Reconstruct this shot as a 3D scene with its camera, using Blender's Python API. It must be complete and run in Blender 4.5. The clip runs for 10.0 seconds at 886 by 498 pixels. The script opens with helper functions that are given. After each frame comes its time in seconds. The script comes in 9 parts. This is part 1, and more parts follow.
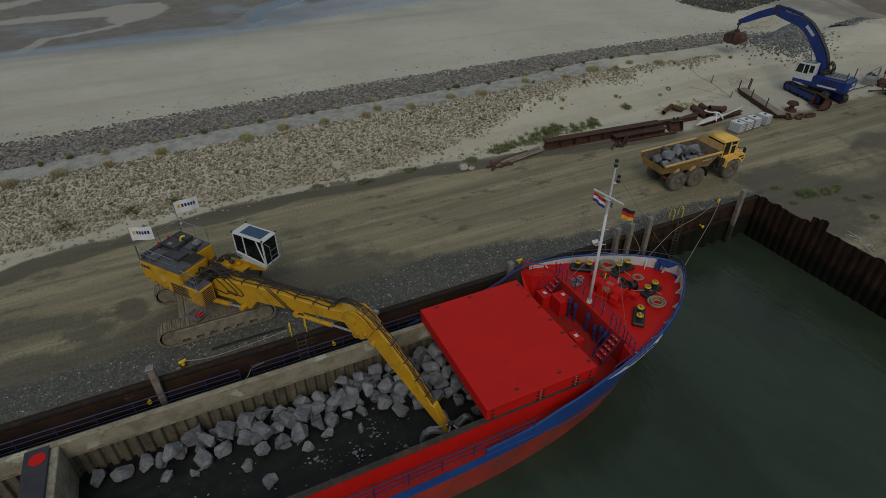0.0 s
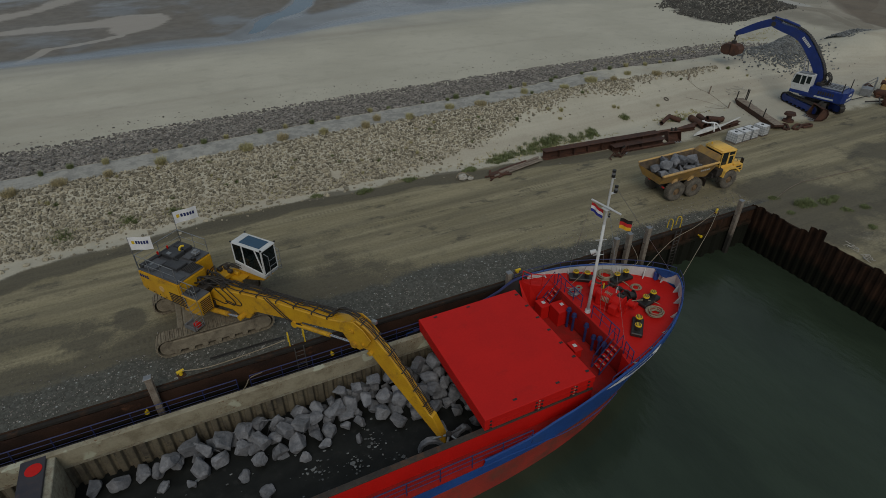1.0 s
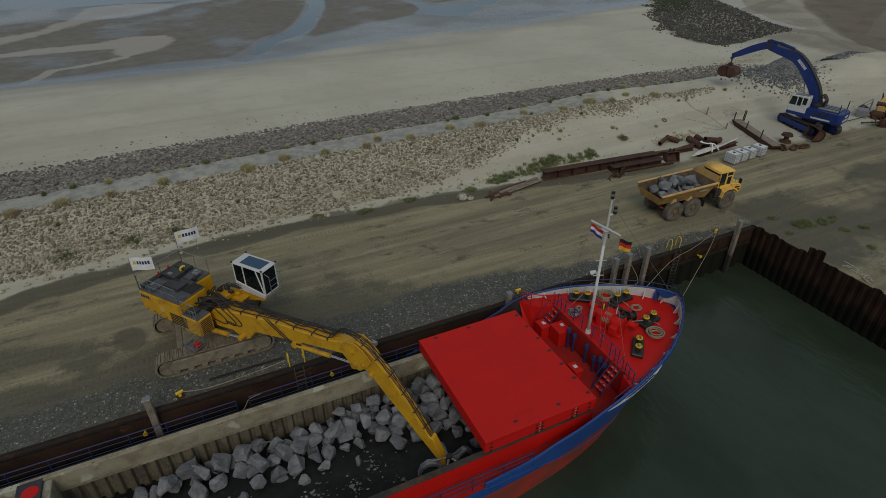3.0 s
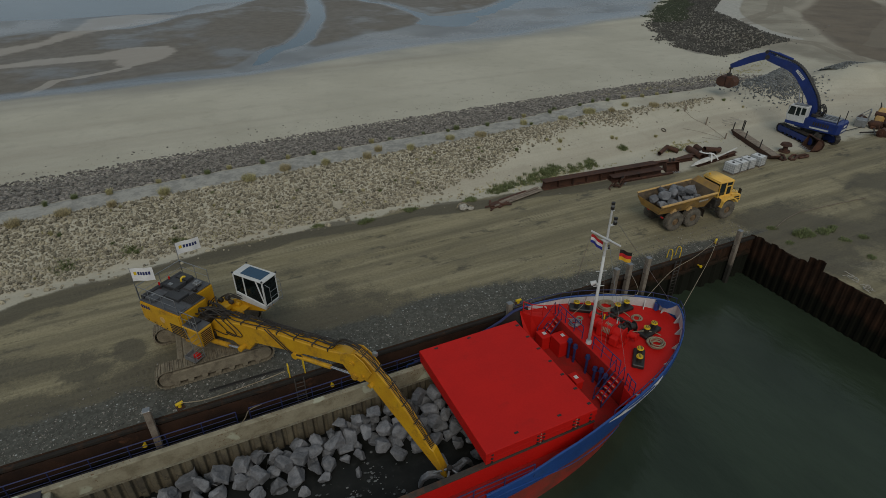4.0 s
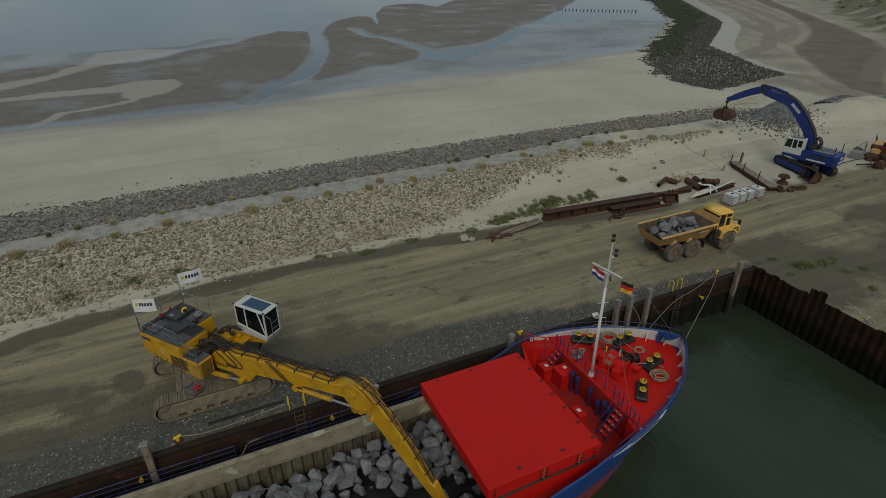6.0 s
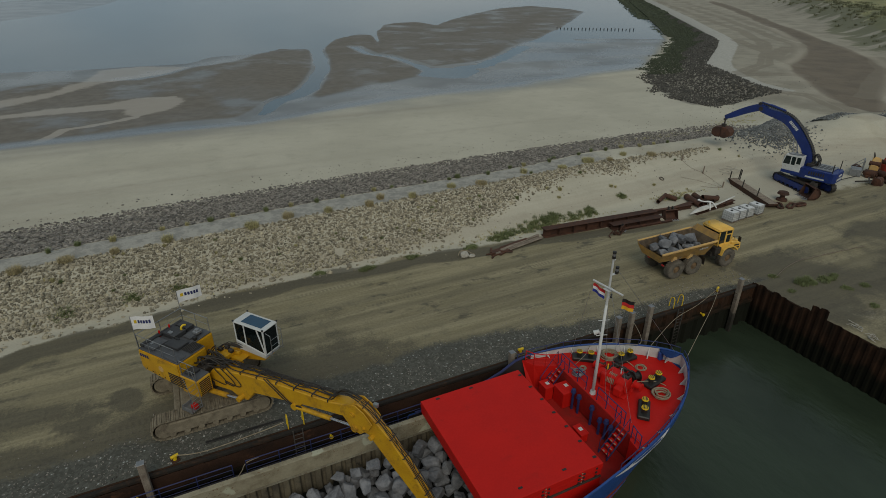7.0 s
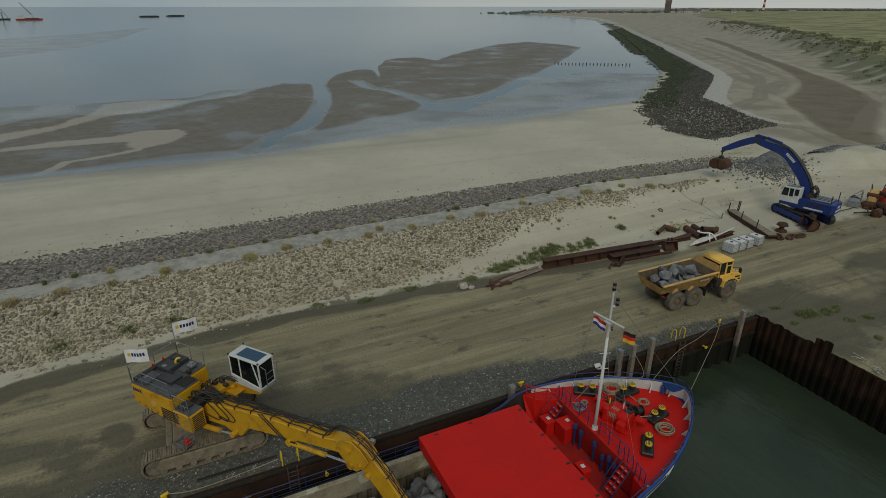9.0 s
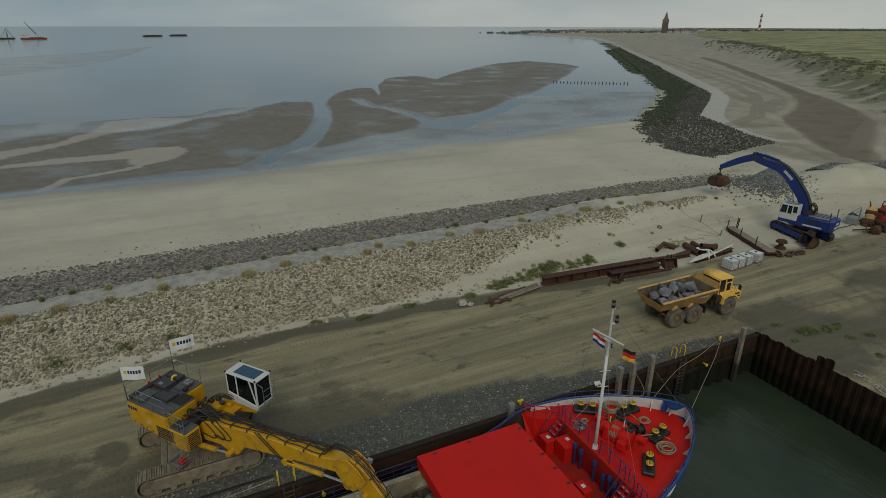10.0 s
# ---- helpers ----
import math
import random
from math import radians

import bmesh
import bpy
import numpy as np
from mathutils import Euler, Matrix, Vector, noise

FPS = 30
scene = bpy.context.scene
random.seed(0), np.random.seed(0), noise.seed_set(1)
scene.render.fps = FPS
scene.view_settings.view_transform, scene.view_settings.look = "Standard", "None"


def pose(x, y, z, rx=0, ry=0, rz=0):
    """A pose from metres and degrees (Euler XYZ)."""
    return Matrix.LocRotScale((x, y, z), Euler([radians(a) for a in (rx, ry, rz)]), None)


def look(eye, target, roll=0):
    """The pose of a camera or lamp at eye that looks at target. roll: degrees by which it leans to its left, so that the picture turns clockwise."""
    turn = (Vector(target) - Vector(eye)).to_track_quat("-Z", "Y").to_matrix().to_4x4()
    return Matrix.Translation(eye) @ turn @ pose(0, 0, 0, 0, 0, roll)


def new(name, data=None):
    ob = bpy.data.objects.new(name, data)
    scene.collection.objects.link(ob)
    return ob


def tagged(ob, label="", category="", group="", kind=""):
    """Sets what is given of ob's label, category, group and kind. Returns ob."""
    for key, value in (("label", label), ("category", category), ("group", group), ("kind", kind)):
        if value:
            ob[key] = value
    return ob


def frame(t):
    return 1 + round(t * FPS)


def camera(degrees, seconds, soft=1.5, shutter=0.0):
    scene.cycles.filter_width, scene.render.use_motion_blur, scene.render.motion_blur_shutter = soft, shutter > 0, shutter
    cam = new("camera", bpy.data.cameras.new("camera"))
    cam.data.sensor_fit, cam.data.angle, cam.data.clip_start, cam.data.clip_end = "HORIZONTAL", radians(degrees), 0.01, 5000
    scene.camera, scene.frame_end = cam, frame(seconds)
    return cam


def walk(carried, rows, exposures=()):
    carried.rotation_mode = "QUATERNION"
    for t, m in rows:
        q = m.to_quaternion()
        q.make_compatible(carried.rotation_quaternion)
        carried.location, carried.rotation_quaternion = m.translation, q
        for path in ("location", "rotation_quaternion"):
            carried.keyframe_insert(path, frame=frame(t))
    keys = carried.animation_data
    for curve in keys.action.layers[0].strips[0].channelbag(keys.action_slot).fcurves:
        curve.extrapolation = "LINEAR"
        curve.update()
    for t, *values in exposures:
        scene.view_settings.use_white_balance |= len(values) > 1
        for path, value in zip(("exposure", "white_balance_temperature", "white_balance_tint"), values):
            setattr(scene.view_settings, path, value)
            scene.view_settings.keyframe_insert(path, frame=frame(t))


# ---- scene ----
cam = camera(77.00, 10.0, soft=0.65)
# seconds, x, y, z, pitch, roll, yaw
PATH = [
    (0, 0.000, -25.200, 22.950, -35.26, -0.08, -25.40),
    (0.5, 0.034, -25.234, 22.982, -34.82, -0.07, -25.44),
    (1, 0.060, -25.261, 23.012, -34.31, -0.03, -25.43),
    (1.5, 0.069, -25.275, 23.042, -33.81, -0.04, -25.40),
    (2, 0.059, -25.282, 23.079, -33.31, -0.05, -25.40),
    (2.5, 0.040, -25.284, 23.129, -32.84, -0.01, -25.41),
    (4, 0.028, -25.248, 23.297, -31.54, -0.02, -25.41),
    (4.5, 0.008, -25.256, 23.339, -30.95, -0.06, -25.38),
    (5, -0.016, -25.274, 23.378, -30.35, 0.02, -25.44),
    (5.5, -0.040, -25.273, 23.412, -29.43, 0.01, -25.38),
    (7, -0.047, -25.168, 23.482, -26.88, 0.07, -25.39),
    (7.5, -0.027, -25.124, 23.487, -26.15, 0.07, -25.37),
    (8, 0.022, -25.070, 23.474, -25.32, 0.07, -25.39),
    (8.5, 0.078, -25.029, 23.445, -24.54, 0.08, -25.39),
    (9, 0.125, -25.013, 23.415, -23.68, 0.05, -25.37),
    (9.5, 0.161, -25.008, 23.394, -22.86, 0.08, -25.39),
    (10, 0.196, -25.000, 23.384, -21.94, 0.10, -25.40),
]
walk(cam, [(t, pose(x, y, z, 90 + p, 0, w) @ pose(0, 0, 0, 0, 0, r)) for t, x, y, z, p, r, w in PATH],
     exposures=[(0, -0.28, 6330, 13), (4, -0.22, 6450, 11.5), (10, -0.14, 6650, 7)])

# ---- world and sun ----
world = bpy.data.worlds.new("overcast_sky")
scene.world = world
world.use_nodes = True
wn, wl = world.node_tree.nodes, world.node_tree.links
wn.clear()
sky = wn.new("ShaderNodeTexSky")
sky.sky_type, sky.sun_disc = "NISHITA", False
sky.sun_elevation, sky.sun_rotation = radians(38), radians(205)
sky.dust_density = 3.0
geo = wn.new("ShaderNodeTexCoord")
stretch = wn.new("ShaderNodeMapping")
stretch.inputs["Scale"].default_value = (1.0, 1.0, 4.5)
wl.new(geo.outputs["Generated"], stretch.inputs["Vector"])
cl = wn.new("ShaderNodeTexNoise")
cl.inputs["Scale"].default_value, cl.inputs["Detail"].default_value = 2.6, 7
wl.new(stretch.outputs[0], cl.inputs["Vector"])
ramp = wn.new("ShaderNodeValToRGB")
ramp.color_ramp.elements[0].position, ramp.color_ramp.elements[0].color = 0.36, (3.2, 4.5, 5.6, 1)
ramp.color_ramp.elements[1].position, ramp.color_ramp.elements[1].color = 0.66, (7.1, 7.6, 7.6, 1)
wl.new(cl.outputs["Fac"], ramp.inputs["Fac"])
mixw = wn.new("ShaderNodeMixRGB")
mixw.inputs["Fac"].default_value = 0.85
wl.new(sky.outputs[0], mixw.inputs["Color1"])
wl.new(ramp.outputs[0], mixw.inputs["Color2"])
sep = wn.new("ShaderNodeSeparateXYZ")
wl.new(geo.outputs["Generated"], sep.inputs[0])
low = wn.new("ShaderNodeMapRange")
low.interpolation_type = "SMOOTHSTEP"
low.inputs[1].default_value, low.inputs[2].default_value, low.inputs[3].default_value, low.inputs[4].default_value = 0.0, 0.16, 0.55, 0.0
wl.new(sep.outputs[2], low.inputs[0])
hazy = wn.new("ShaderNodeMixRGB")
wl.new(low.outputs[0], hazy.inputs["Fac"])
wl.new(mixw.outputs[0], hazy.inputs["Color1"])
side = wn.new("ShaderNodeMapRange")
side.interpolation_type = "SMOOTHSTEP"
side.inputs[1].default_value, side.inputs[2].default_value = -0.1, 0.85
wl.new(sep.outputs[0], side.inputs[0])
glow = wn.new("ShaderNodeMixRGB")
wl.new(side.outputs[0], glow.inputs["Fac"])
glow.inputs["Color1"].default_value, glow.inputs["Color2"].default_value = (4.9, 6.0, 6.7, 1), (9.2, 9.3, 8.8, 1)
wl.new(glow.outputs[0], hazy.inputs["Color2"])
bg = wn.new("ShaderNodeBackground")
bg.inputs["Strength"].default_value = 0.064
wl.new(hazy.outputs[0], bg.inputs["Color"])
wo = wn.new("ShaderNodeOutputWorld")
wl.new(bg.outputs[0], wo.inputs["Surface"])

sun_data = bpy.data.lights.new("sun", "SUN")
sun_data.energy, sun_data.angle, sun_data.color = 1.15, radians(32), (1.0, 0.935, 0.795)
sun = new("sun", sun_data)
sun.matrix_world = look((0, 0, 80), (25, 62, 17))


# ---- materials ----
def nodes_of(name):
    m = bpy.data.materials.new(name)
    m.use_nodes = True
    n, l = m.node_tree.nodes, m.node_tree.links
    return m, n, l, n["Principled BSDF"]


def noise_node(n, l, vec, scale, detail=4, rough=0.55):
    t = n.new("ShaderNodeTexNoise")
    t.inputs["Scale"].default_value, t.inputs["Detail"].default_value, t.inputs["Roughness"].default_value = scale, detail, rough
    l.new(vec, t.inputs["Vector"])
    return t.outputs["Fac"]


def math_node(n, l, op, a, b=None, clamp=False):
    t = n.new("ShaderNodeMath")
    t.operation, t.use_clamp = op, clamp
    for i, v in enumerate((a, b)):
        if v is None:
            continue
        if isinstance(v, (int, float)):
            t.inputs[i].default_value = v
        else:
            l.new(v, t.inputs[i])
    return t.outputs[0]


def ramp_node(n, l, fac, a, b):
    t = n.new("ShaderNodeMapRange")
    t.interpolation_type = "SMOOTHSTEP"
    t.inputs[1].default_value, t.inputs[2].default_value = a, b
    l.new(fac, t.inputs[0])
    return t.outputs[0]


def mix_node(n, l, fac, a, b):
    t = n.new("ShaderNodeMixRGB")
    for i, v in enumerate((fac, a, b)):
        if isinstance(v, (int, float)):
            t.inputs[i].default_value = v
        elif isinstance(v, tuple):
            t.inputs[i].default_value = (*v, 1)
        else:
            l.new(v, t.inputs[i])
    return t.outputs[0]


def bump_node(n, l, bsdf, height, strength, distance):
    t = n.new("ShaderNodeBump")
    t.inputs["Strength"].default_value, t.inputs["Distance"].default_value = strength, distance
    l.new(height, t.inputs["Height"])
    l.new(t.outputs[0], bsdf.inputs["Normal"])


def mk(name, c1, c2, scale=1.5, rough=0.7, metal=0.0, bump=0.25, bscale=25.0, dist=0.02, stain=None, amount=0.5, sscale=1.2, vary=0.0, spec=None):
    """Two colours mixed at two scales, stains with a shape of their own, fine relief; vary: change from object to object."""
    m, n, l, b = nodes_of(name)
    tc = n.new("ShaderNodeTexCoord")
    info = n.new("ShaderNodeObjectInfo")
    add = n.new("ShaderNodeVectorMath")
    add.operation = "ADD"
    off = math_node(n, l, "MULTIPLY", info.outputs["Random"], 37.0)
    l.new(tc.outputs["Object"], add.inputs[0])
    l.new(off, add.inputs[1])
    vec = add.outputs[0]
    big, fine = noise_node(n, l, vec, scale), noise_node(n, l, vec, bscale, 6, 0.65)
    f = math_node(n, l, "ADD", math_node(n, l, "MULTIPLY", big, 0.65), math_node(n, l, "MULTIPLY", fine, 0.35))
    col = mix_node(n, l, ramp_node(n, l, f, 0.36, 0.64), c1, c2)
    if stain:
        s = ramp_node(n, l, noise_node(n, l, vec, sscale, 8, 0.7), 0.62 - 0.25 * amount, 0.72)
        col = mix_node(n, l, math_node(n, l, "MULTIPLY", s, 0.85), col, stain)
    if vary:
        g = n.new("ShaderNodeNewGeometry")
        r = math_node(n, l, "FRACT", math_node(n, l, "ADD", info.outputs["Random"], g.outputs["Random Per Island"]))
        hs = n.new("ShaderNodeHueSaturation")
        l.new(math_node(n, l, "ADD", math_node(n, l, "MULTIPLY", r, 2 * vary), 1 - vary), hs.inputs["Value"])
        l.new(col, hs.inputs["Color"])
        col = hs.outputs[0]
    l.new(col, b.inputs["Base Color"])
    b.inputs["Metallic"].default_value = metal
    l.new(math_node(n, l, "ADD", math_node(n, l, "MULTIPLY", fine, 0.3), rough - 0.15, True), b.inputs["Roughness"])
    if spec is not None:
        b.inputs["Specular IOR Level"].default_value = spec
    bump_node(n, l, b, f, bump, dist)
    return m


def tide_mark(m, level, colour):
    """Wet growth below the tide mark of a piling, with a ragged upper edge."""
    n, l = m.node_tree.nodes, m.node_tree.links
    b = n["Principled BSDF"]
    old = b.inputs["Base Color"].links[0].from_socket
    g = n.new("ShaderNodeNewGeometry")
    s = n.new("ShaderNodeSeparateXYZ")
    l.new(g.outputs["Position"], s.inputs[0])
    z = math_node(n, l, "ADD", s.outputs[2], math_node(n, l, "MULTIPLY", noise_node(n, l, g.outputs["Position"], 0.9, 6, 0.7), 2.2))
    f = ramp_node(n, l, z, level + 1.6, level + 0.6)
    l.new(mix_node(n, l, f, old, colour), b.inputs["Base Color"])


def patches(m, scale, low, high, colour, strength=0.9, within=0.0):
    """Sharp-edged patches or specks of another colour; within: only in large fields of this size."""
    n, l = m.node_tree.nodes, m.node_tree.links
    b = n["Principled BSDF"]
    old = b.inputs["Base Color"].links[0].from_socket
    pos = n.new("ShaderNodeNewGeometry").outputs["Position"]
    f = math_node(n, l, "MULTIPLY", ramp_node(n, l, noise_node(n, l, pos, scale, 3, 0.5), low, high), strength)
    if within:
        f = math_node(n, l, "MULTIPLY", f, ramp_node(n, l, noise_node(n, l, pos, within, 2), 0.45, 0.6))
    l.new(mix_node(n, l, f, old, colour), b.inputs["Base Color"])


def glassy(name, col, rough=0.08):
    m, n, l, b = nodes_of(name)
    tc = n.new("ShaderNodeTexCoord")
    f = noise_node(n, l, tc.outputs["Object"], 3.0)
    l.new(mix_node(n, l, f, col, tuple(1.6 * c for c in col)), b.inputs["Base Color"])
    b.inputs["Roughness"].default_value = rough
    return m


def water(name, deep, scale, strength, shallow=None):
    m, n, l, b = nodes_of(name)
    g = n.new("ShaderNodeNewGeometry")
    mp = n.new("ShaderNodeMapping")
    mp.inputs["Scale"].default_value = (1.0, 0.45, 1.0)
    mp.inputs["Rotation"].default_value = (0, 0, radians(35))
    l.new(g.outputs["Position"], mp.inputs["Vector"])
    w1, w2 = noise_node(n, l, mp.outputs[0], scale, 5, 0.6), noise_node(n, l, mp.outputs[0], scale * 0.12, 3)
    l.new(mix_node(n, l, ramp_node(n, l, w2, 0.35, 0.65), deep, shallow or tuple(1.35 * c for c in deep)), b.inputs["Base Color"])
    b.inputs["Roughness"].default_value = 0.12
    b.inputs["IOR"].default_value = 1.33
    bump_node(n, l, b, math_node(n, l, "ADD", w1, math_node(n, l, "MULTIPLY", w2, 0.8)), strength, 0.12)
    return m


M_RED = mk("red_ship_paint", (0.54, 0.010, 0.006), (0.48, 0.009, 0.006), 0.5, 0.6, 0, 0.06, 9, 0.01, (0.42, 0.011, 0.008), 0.25, 0.8, 0.0, 0.22)
# darker copy of M_RED: dirt plus the well's shade put into the colour
M_RED_WORN_SHADED = mk("worn_shaded_red_deck", (0.36, 0.014, 0.010), (0.27, 0.013, 0.010), 0.7, 0.7, 0, 0.1, 9, 0.01, (0.17, 0.02, 0.015), 0.6, 1.0, 0.0, 0.2)
M_RED_HULL = mk("red_boot_paint", (0.36, 0.04, 0.026), (0.25, 0.034, 0.025), 0.6, 0.7, 0, 0.15, 9, 0.02, (0.11, 0.055, 0.038), 0.85, 0.55, 0.0, 0.2)
M_BLUE_HULL = mk("blue_hull_paint", (0.018, 0.075, 0.29), (0.014, 0.055, 0.22), 0.6, 0.45, 0, 0.08, 9, 0.02, (0.03, 0.07, 0.19), 0.5, 0.9)
M_BLUE_RAIL = mk("blue_rail_paint", (0.016, 0.026, 0.115), (0.013, 0.020, 0.08), 2, 0.6)
M_BLUE = mk("blue_machine_paint", (0.010, 0.032, 0.185), (0.008, 0.025, 0.135), 1.2, 0.4, 0, 0.06, 12, 0.01, (0.035, 0.05, 0.12), 0.4, 1.5)
M_YELLOW = mk("yellow_machine_paint", (0.58, 0.325, 0.012), (0.49, 0.255, 0.012), 1.0, 0.45, 0, 0.08, 12, 0.01, (0.27, 0.14, 0.025), 0.5, 1.8)
M_TRUCK = mk("worn_yellow_paint", (0.64, 0.40, 0.115), (0.53, 0.335, 0.11), 1.2, 0.65, 0, 0.1, 14, 0.01, (0.36, 0.25, 0.15), 0.9, 1.5)
M_TRUCK_CLEAN = mk("yellow_cab_paint", (0.80, 0.50, 0.10), (0.72, 0.43, 0.08), 1.2, 0.45, 0, 0.05, 14, 0.01, (0.55, 0.36, 0.14), 0.4, 1.6)
M_BODY_IN = mk("scraped_body_steel", (0.30, 0.22, 0.14), (0.16, 0.13, 0.10), 1.5, 0.6, 0.2, 0.3, 16, 0.02)
M_WHITE = mk("white_paint", (0.58, 0.595, 0.585), (0.47, 0.485, 0.48), 1.2, 0.45, 0, 0.05, 12, 0.01, (0.36, 0.34, 0.29), 0.3, 2)
M_CLOTH = mk("clean_white", (0.78, 0.78, 0.77), (0.68, 0.68, 0.68), 3, 0.9, 0, 0.2, 40)
M_SACK = mk("dirty_white_sacking", (0.46, 0.44, 0.39), (0.28, 0.26, 0.22), 4, 0.95, 0, 0.6, 14, 0.05)
M_SACK_WHITE = mk("white_sailcloth", (0.60, 0.59, 0.55), (0.42, 0.41, 0.37), 1.6, 0.95, 0, 0.6, 9, 0.05)
M_NAVY = mk("navy_print", (0.012, 0.02, 0.10), (0.015, 0.025, 0.12), 3, 0.8)
M_FLAG_RED = mk("red_cloth", (0.55, 0.02, 0.02), (0.45, 0.02, 0.02), 4, 0.85)
M_FLAG_BLUE = mk("blue_cloth", (0.02, 0.04, 0.30), (0.02, 0.03, 0.22), 4, 0.85)
M_FLAG_GOLD = mk("gold_cloth", (0.75, 0.42, 0.02), (0.65, 0.36, 0.02), 4, 0.85)
M_BLACK = mk("black_paint", (0.012, 0.012, 0.012), (0.022, 0.02, 0.018), 2, 0.5)
M_RUBBER = mk("hose_rubber", (0.014, 0.012, 0.010), (0.035, 0.026, 0.018), 3, 0.6)
M_TYRE = mk("dusty_tyre_rubber", (0.15, 0.132, 0.105), (0.085, 0.075, 0.06), 2.5, 0.9, 0, 0.4, 14)
M_DARK = mk("dark_steel", (0.035, 0.032, 0.030), (0.06, 0.052, 0.045), 2, 0.55, 0.3)
M_GREY_TOP = mk("grey_antislip_paint", (0.085, 0.088, 0.094), (0.058, 0.06, 0.065), 2, 0.6, 0, 0.2, 40)
M_HOOD = mk("black_grey_hood_paint", (0.045, 0.046, 0.048), (0.03, 0.03, 0.032), 2, 0.55, 0, 0.15, 30)
M_RUST = mk("rusty_steel", (0.105, 0.045, 0.026), (0.060, 0.028, 0.018), 1.2, 0.8, 0.2, 0.5, 14, 0.02, (0.035, 0.022, 0.018), 0.8, 1.4, 0.25)
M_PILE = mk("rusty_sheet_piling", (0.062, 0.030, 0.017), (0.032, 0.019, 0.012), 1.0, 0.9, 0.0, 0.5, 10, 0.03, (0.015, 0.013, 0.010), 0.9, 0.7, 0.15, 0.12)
# end-wall piling: wet and, as its shade is painted in, darker than M_PILE
M_PILE_WET_SHADED = mk("wet_shaded_sheet_piling", (0.040, 0.021, 0.013), (0.021, 0.012, 0.008), 1.0, 0.95, 0.0, 0.5, 10, 0.03, (0.020, 0.014, 0.010), 0.9, 0.7, 0.2, 0.08)
M_PLATE = mk("rusty_brown_plate", (0.046, 0.023, 0.014), (0.020, 0.012, 0.009), 0.5, 0.85, 0.0, 0.3, 12, 0.015, (0.12, 0.055, 0.03), 0.22, 0.7, 0, 0.2)
M_STRAKE = mk("patched_beige_steel", (0.30, 0.272, 0.19), (0.21, 0.182, 0.12), 0.9, 0.75, 0, 0.2, 7, 0.02, (0.15, 0.125, 0.08), 0.5, 0.9)
M_CAP = mk("dark_rusty_cap", (0.028, 0.025, 0.022), (0.018, 0.016, 0.014), 1.5, 0.9, 0, 0.4, 12, 0.02, (0.07, 0.04, 0.025), 0.5, 1.5, 0, 0.15)
M_RIM = mk("dirty_ochre_rim", (0.20, 0.125, 0.06), (0.12, 0.08, 0.045), 3, 0.8)
M_TRACK = mk("muddy_track_steel", (0.24, 0.205, 0.145), (0.16, 0.135, 0.095), 2.5, 0.85, 0.1, 0.5, 18, 0.02, (0.06, 0.045, 0.033), 0.6, 2.0)
M_WOOD = mk("weathered_timber", (0.24, 0.20, 0.155), (0.16, 0.125, 0.095), 2.0, 0.9, 0, 0.5, 16, 0.02, (0.09, 0.065, 0.05), 0.5, 1.5, 0.12)
M_WOOD_PILE = mk("weathered_pile_timber", (0.27, 0.235, 0.19), (0.17, 0.135, 0.105), 2.0, 0.9, 0, 0.5, 16, 0.02, (0.09, 0.065, 0.05), 0.5, 1.5, 0.12)
M_CHROME = mk("polished_rod", (0.6, 0.6, 0.62), (0.5, 0.5, 0.52), 4, 0.25, 0.9, 0.02)
M_ROPE = mk("mooring_rope", (0.32, 0.27, 0.19), (0.22, 0.18, 0.12), 6, 0.95, 0, 0.6, 50)
M_YELLOW_SIGNAL = mk("signal_yellow_paint", (0.72, 0.50, 0.01), (0.60, 0.40, 0.015), 3, 0.5)
M_GREY = mk("galvanised_steel", (0.30, 0.31, 0.32), (0.22, 0.23, 0.24), 4, 0.45, 0.6)
M_COAMING = mk("stained_coaming_steel", (0.33, 0.32, 0.24), (0.17, 0.155, 0.112), 0.45, 0.75, 0, 0.2, 7, 0.02, (0.115, 0.07, 0.036), 0.8, 2.2)
M_COAMING_DARK = mk("rusty_brown_coaming_plate", (0.048, 0.038, 0.029), (0.028, 0.023, 0.019), 1.1, 0.75, 0.1, 0.3, 9, 0.02, (0.10, 0.045, 0.022), 0.6, 2.0)
M_HOLD = mk("dirty_hold_steel", (0.155, 0.132, 0.086), (0.095, 0.080, 0.054), 0.9, 0.85, 0, 0.3, 10, 0.02, (0.045, 0.038, 0.03), 0.7, 1.3)
# dark deck paint, deepened for the shade on the quay-side deck
M_DECK_DARK = mk("dark_shaded_deck_paint", (0.022, 0.021, 0.030), (0.036, 0.031, 0.036), 1.5, 0.6, 0, 0.2, 12, 0.02, (0.07, 0.04, 0.03), 0.4, 1.2)
M_MUD = mk("wet_black_mud", (0.008, 0.009, 0.008), (0.015, 0.016, 0.014), 0.8, 0.6, 0, 0.5, 5, 0.05, (0.03, 0.03, 0.028), 0.3, 1.6, 0.0, 0.25)
M_ROCK = mk("grey_armour_rock", (0.205, 0.209, 0.222), (0.105, 0.110, 0.120), 1.3, 0.85, 0, 0.9, 7, 0.09, (0.085, 0.091, 0.10), 0.5, 1.6, 0.25)
M_STONE = mk("tan_revetment_stone", (0.37, 0.332, 0.24), (0.19, 0.17, 0.125), 2.6, 0.9, 0, 0.7, 9, 0.04, (0.075, 0.069, 0.054), 0.5, 3.4, 0.45)
M_STONE_DARK = mk("dark_revetment_stone", (0.245, 0.225, 0.20), (0.10, 0.094, 0.084), 1.6, 0.9, 0, 0.5, 9, 0.03, vary=0.55)
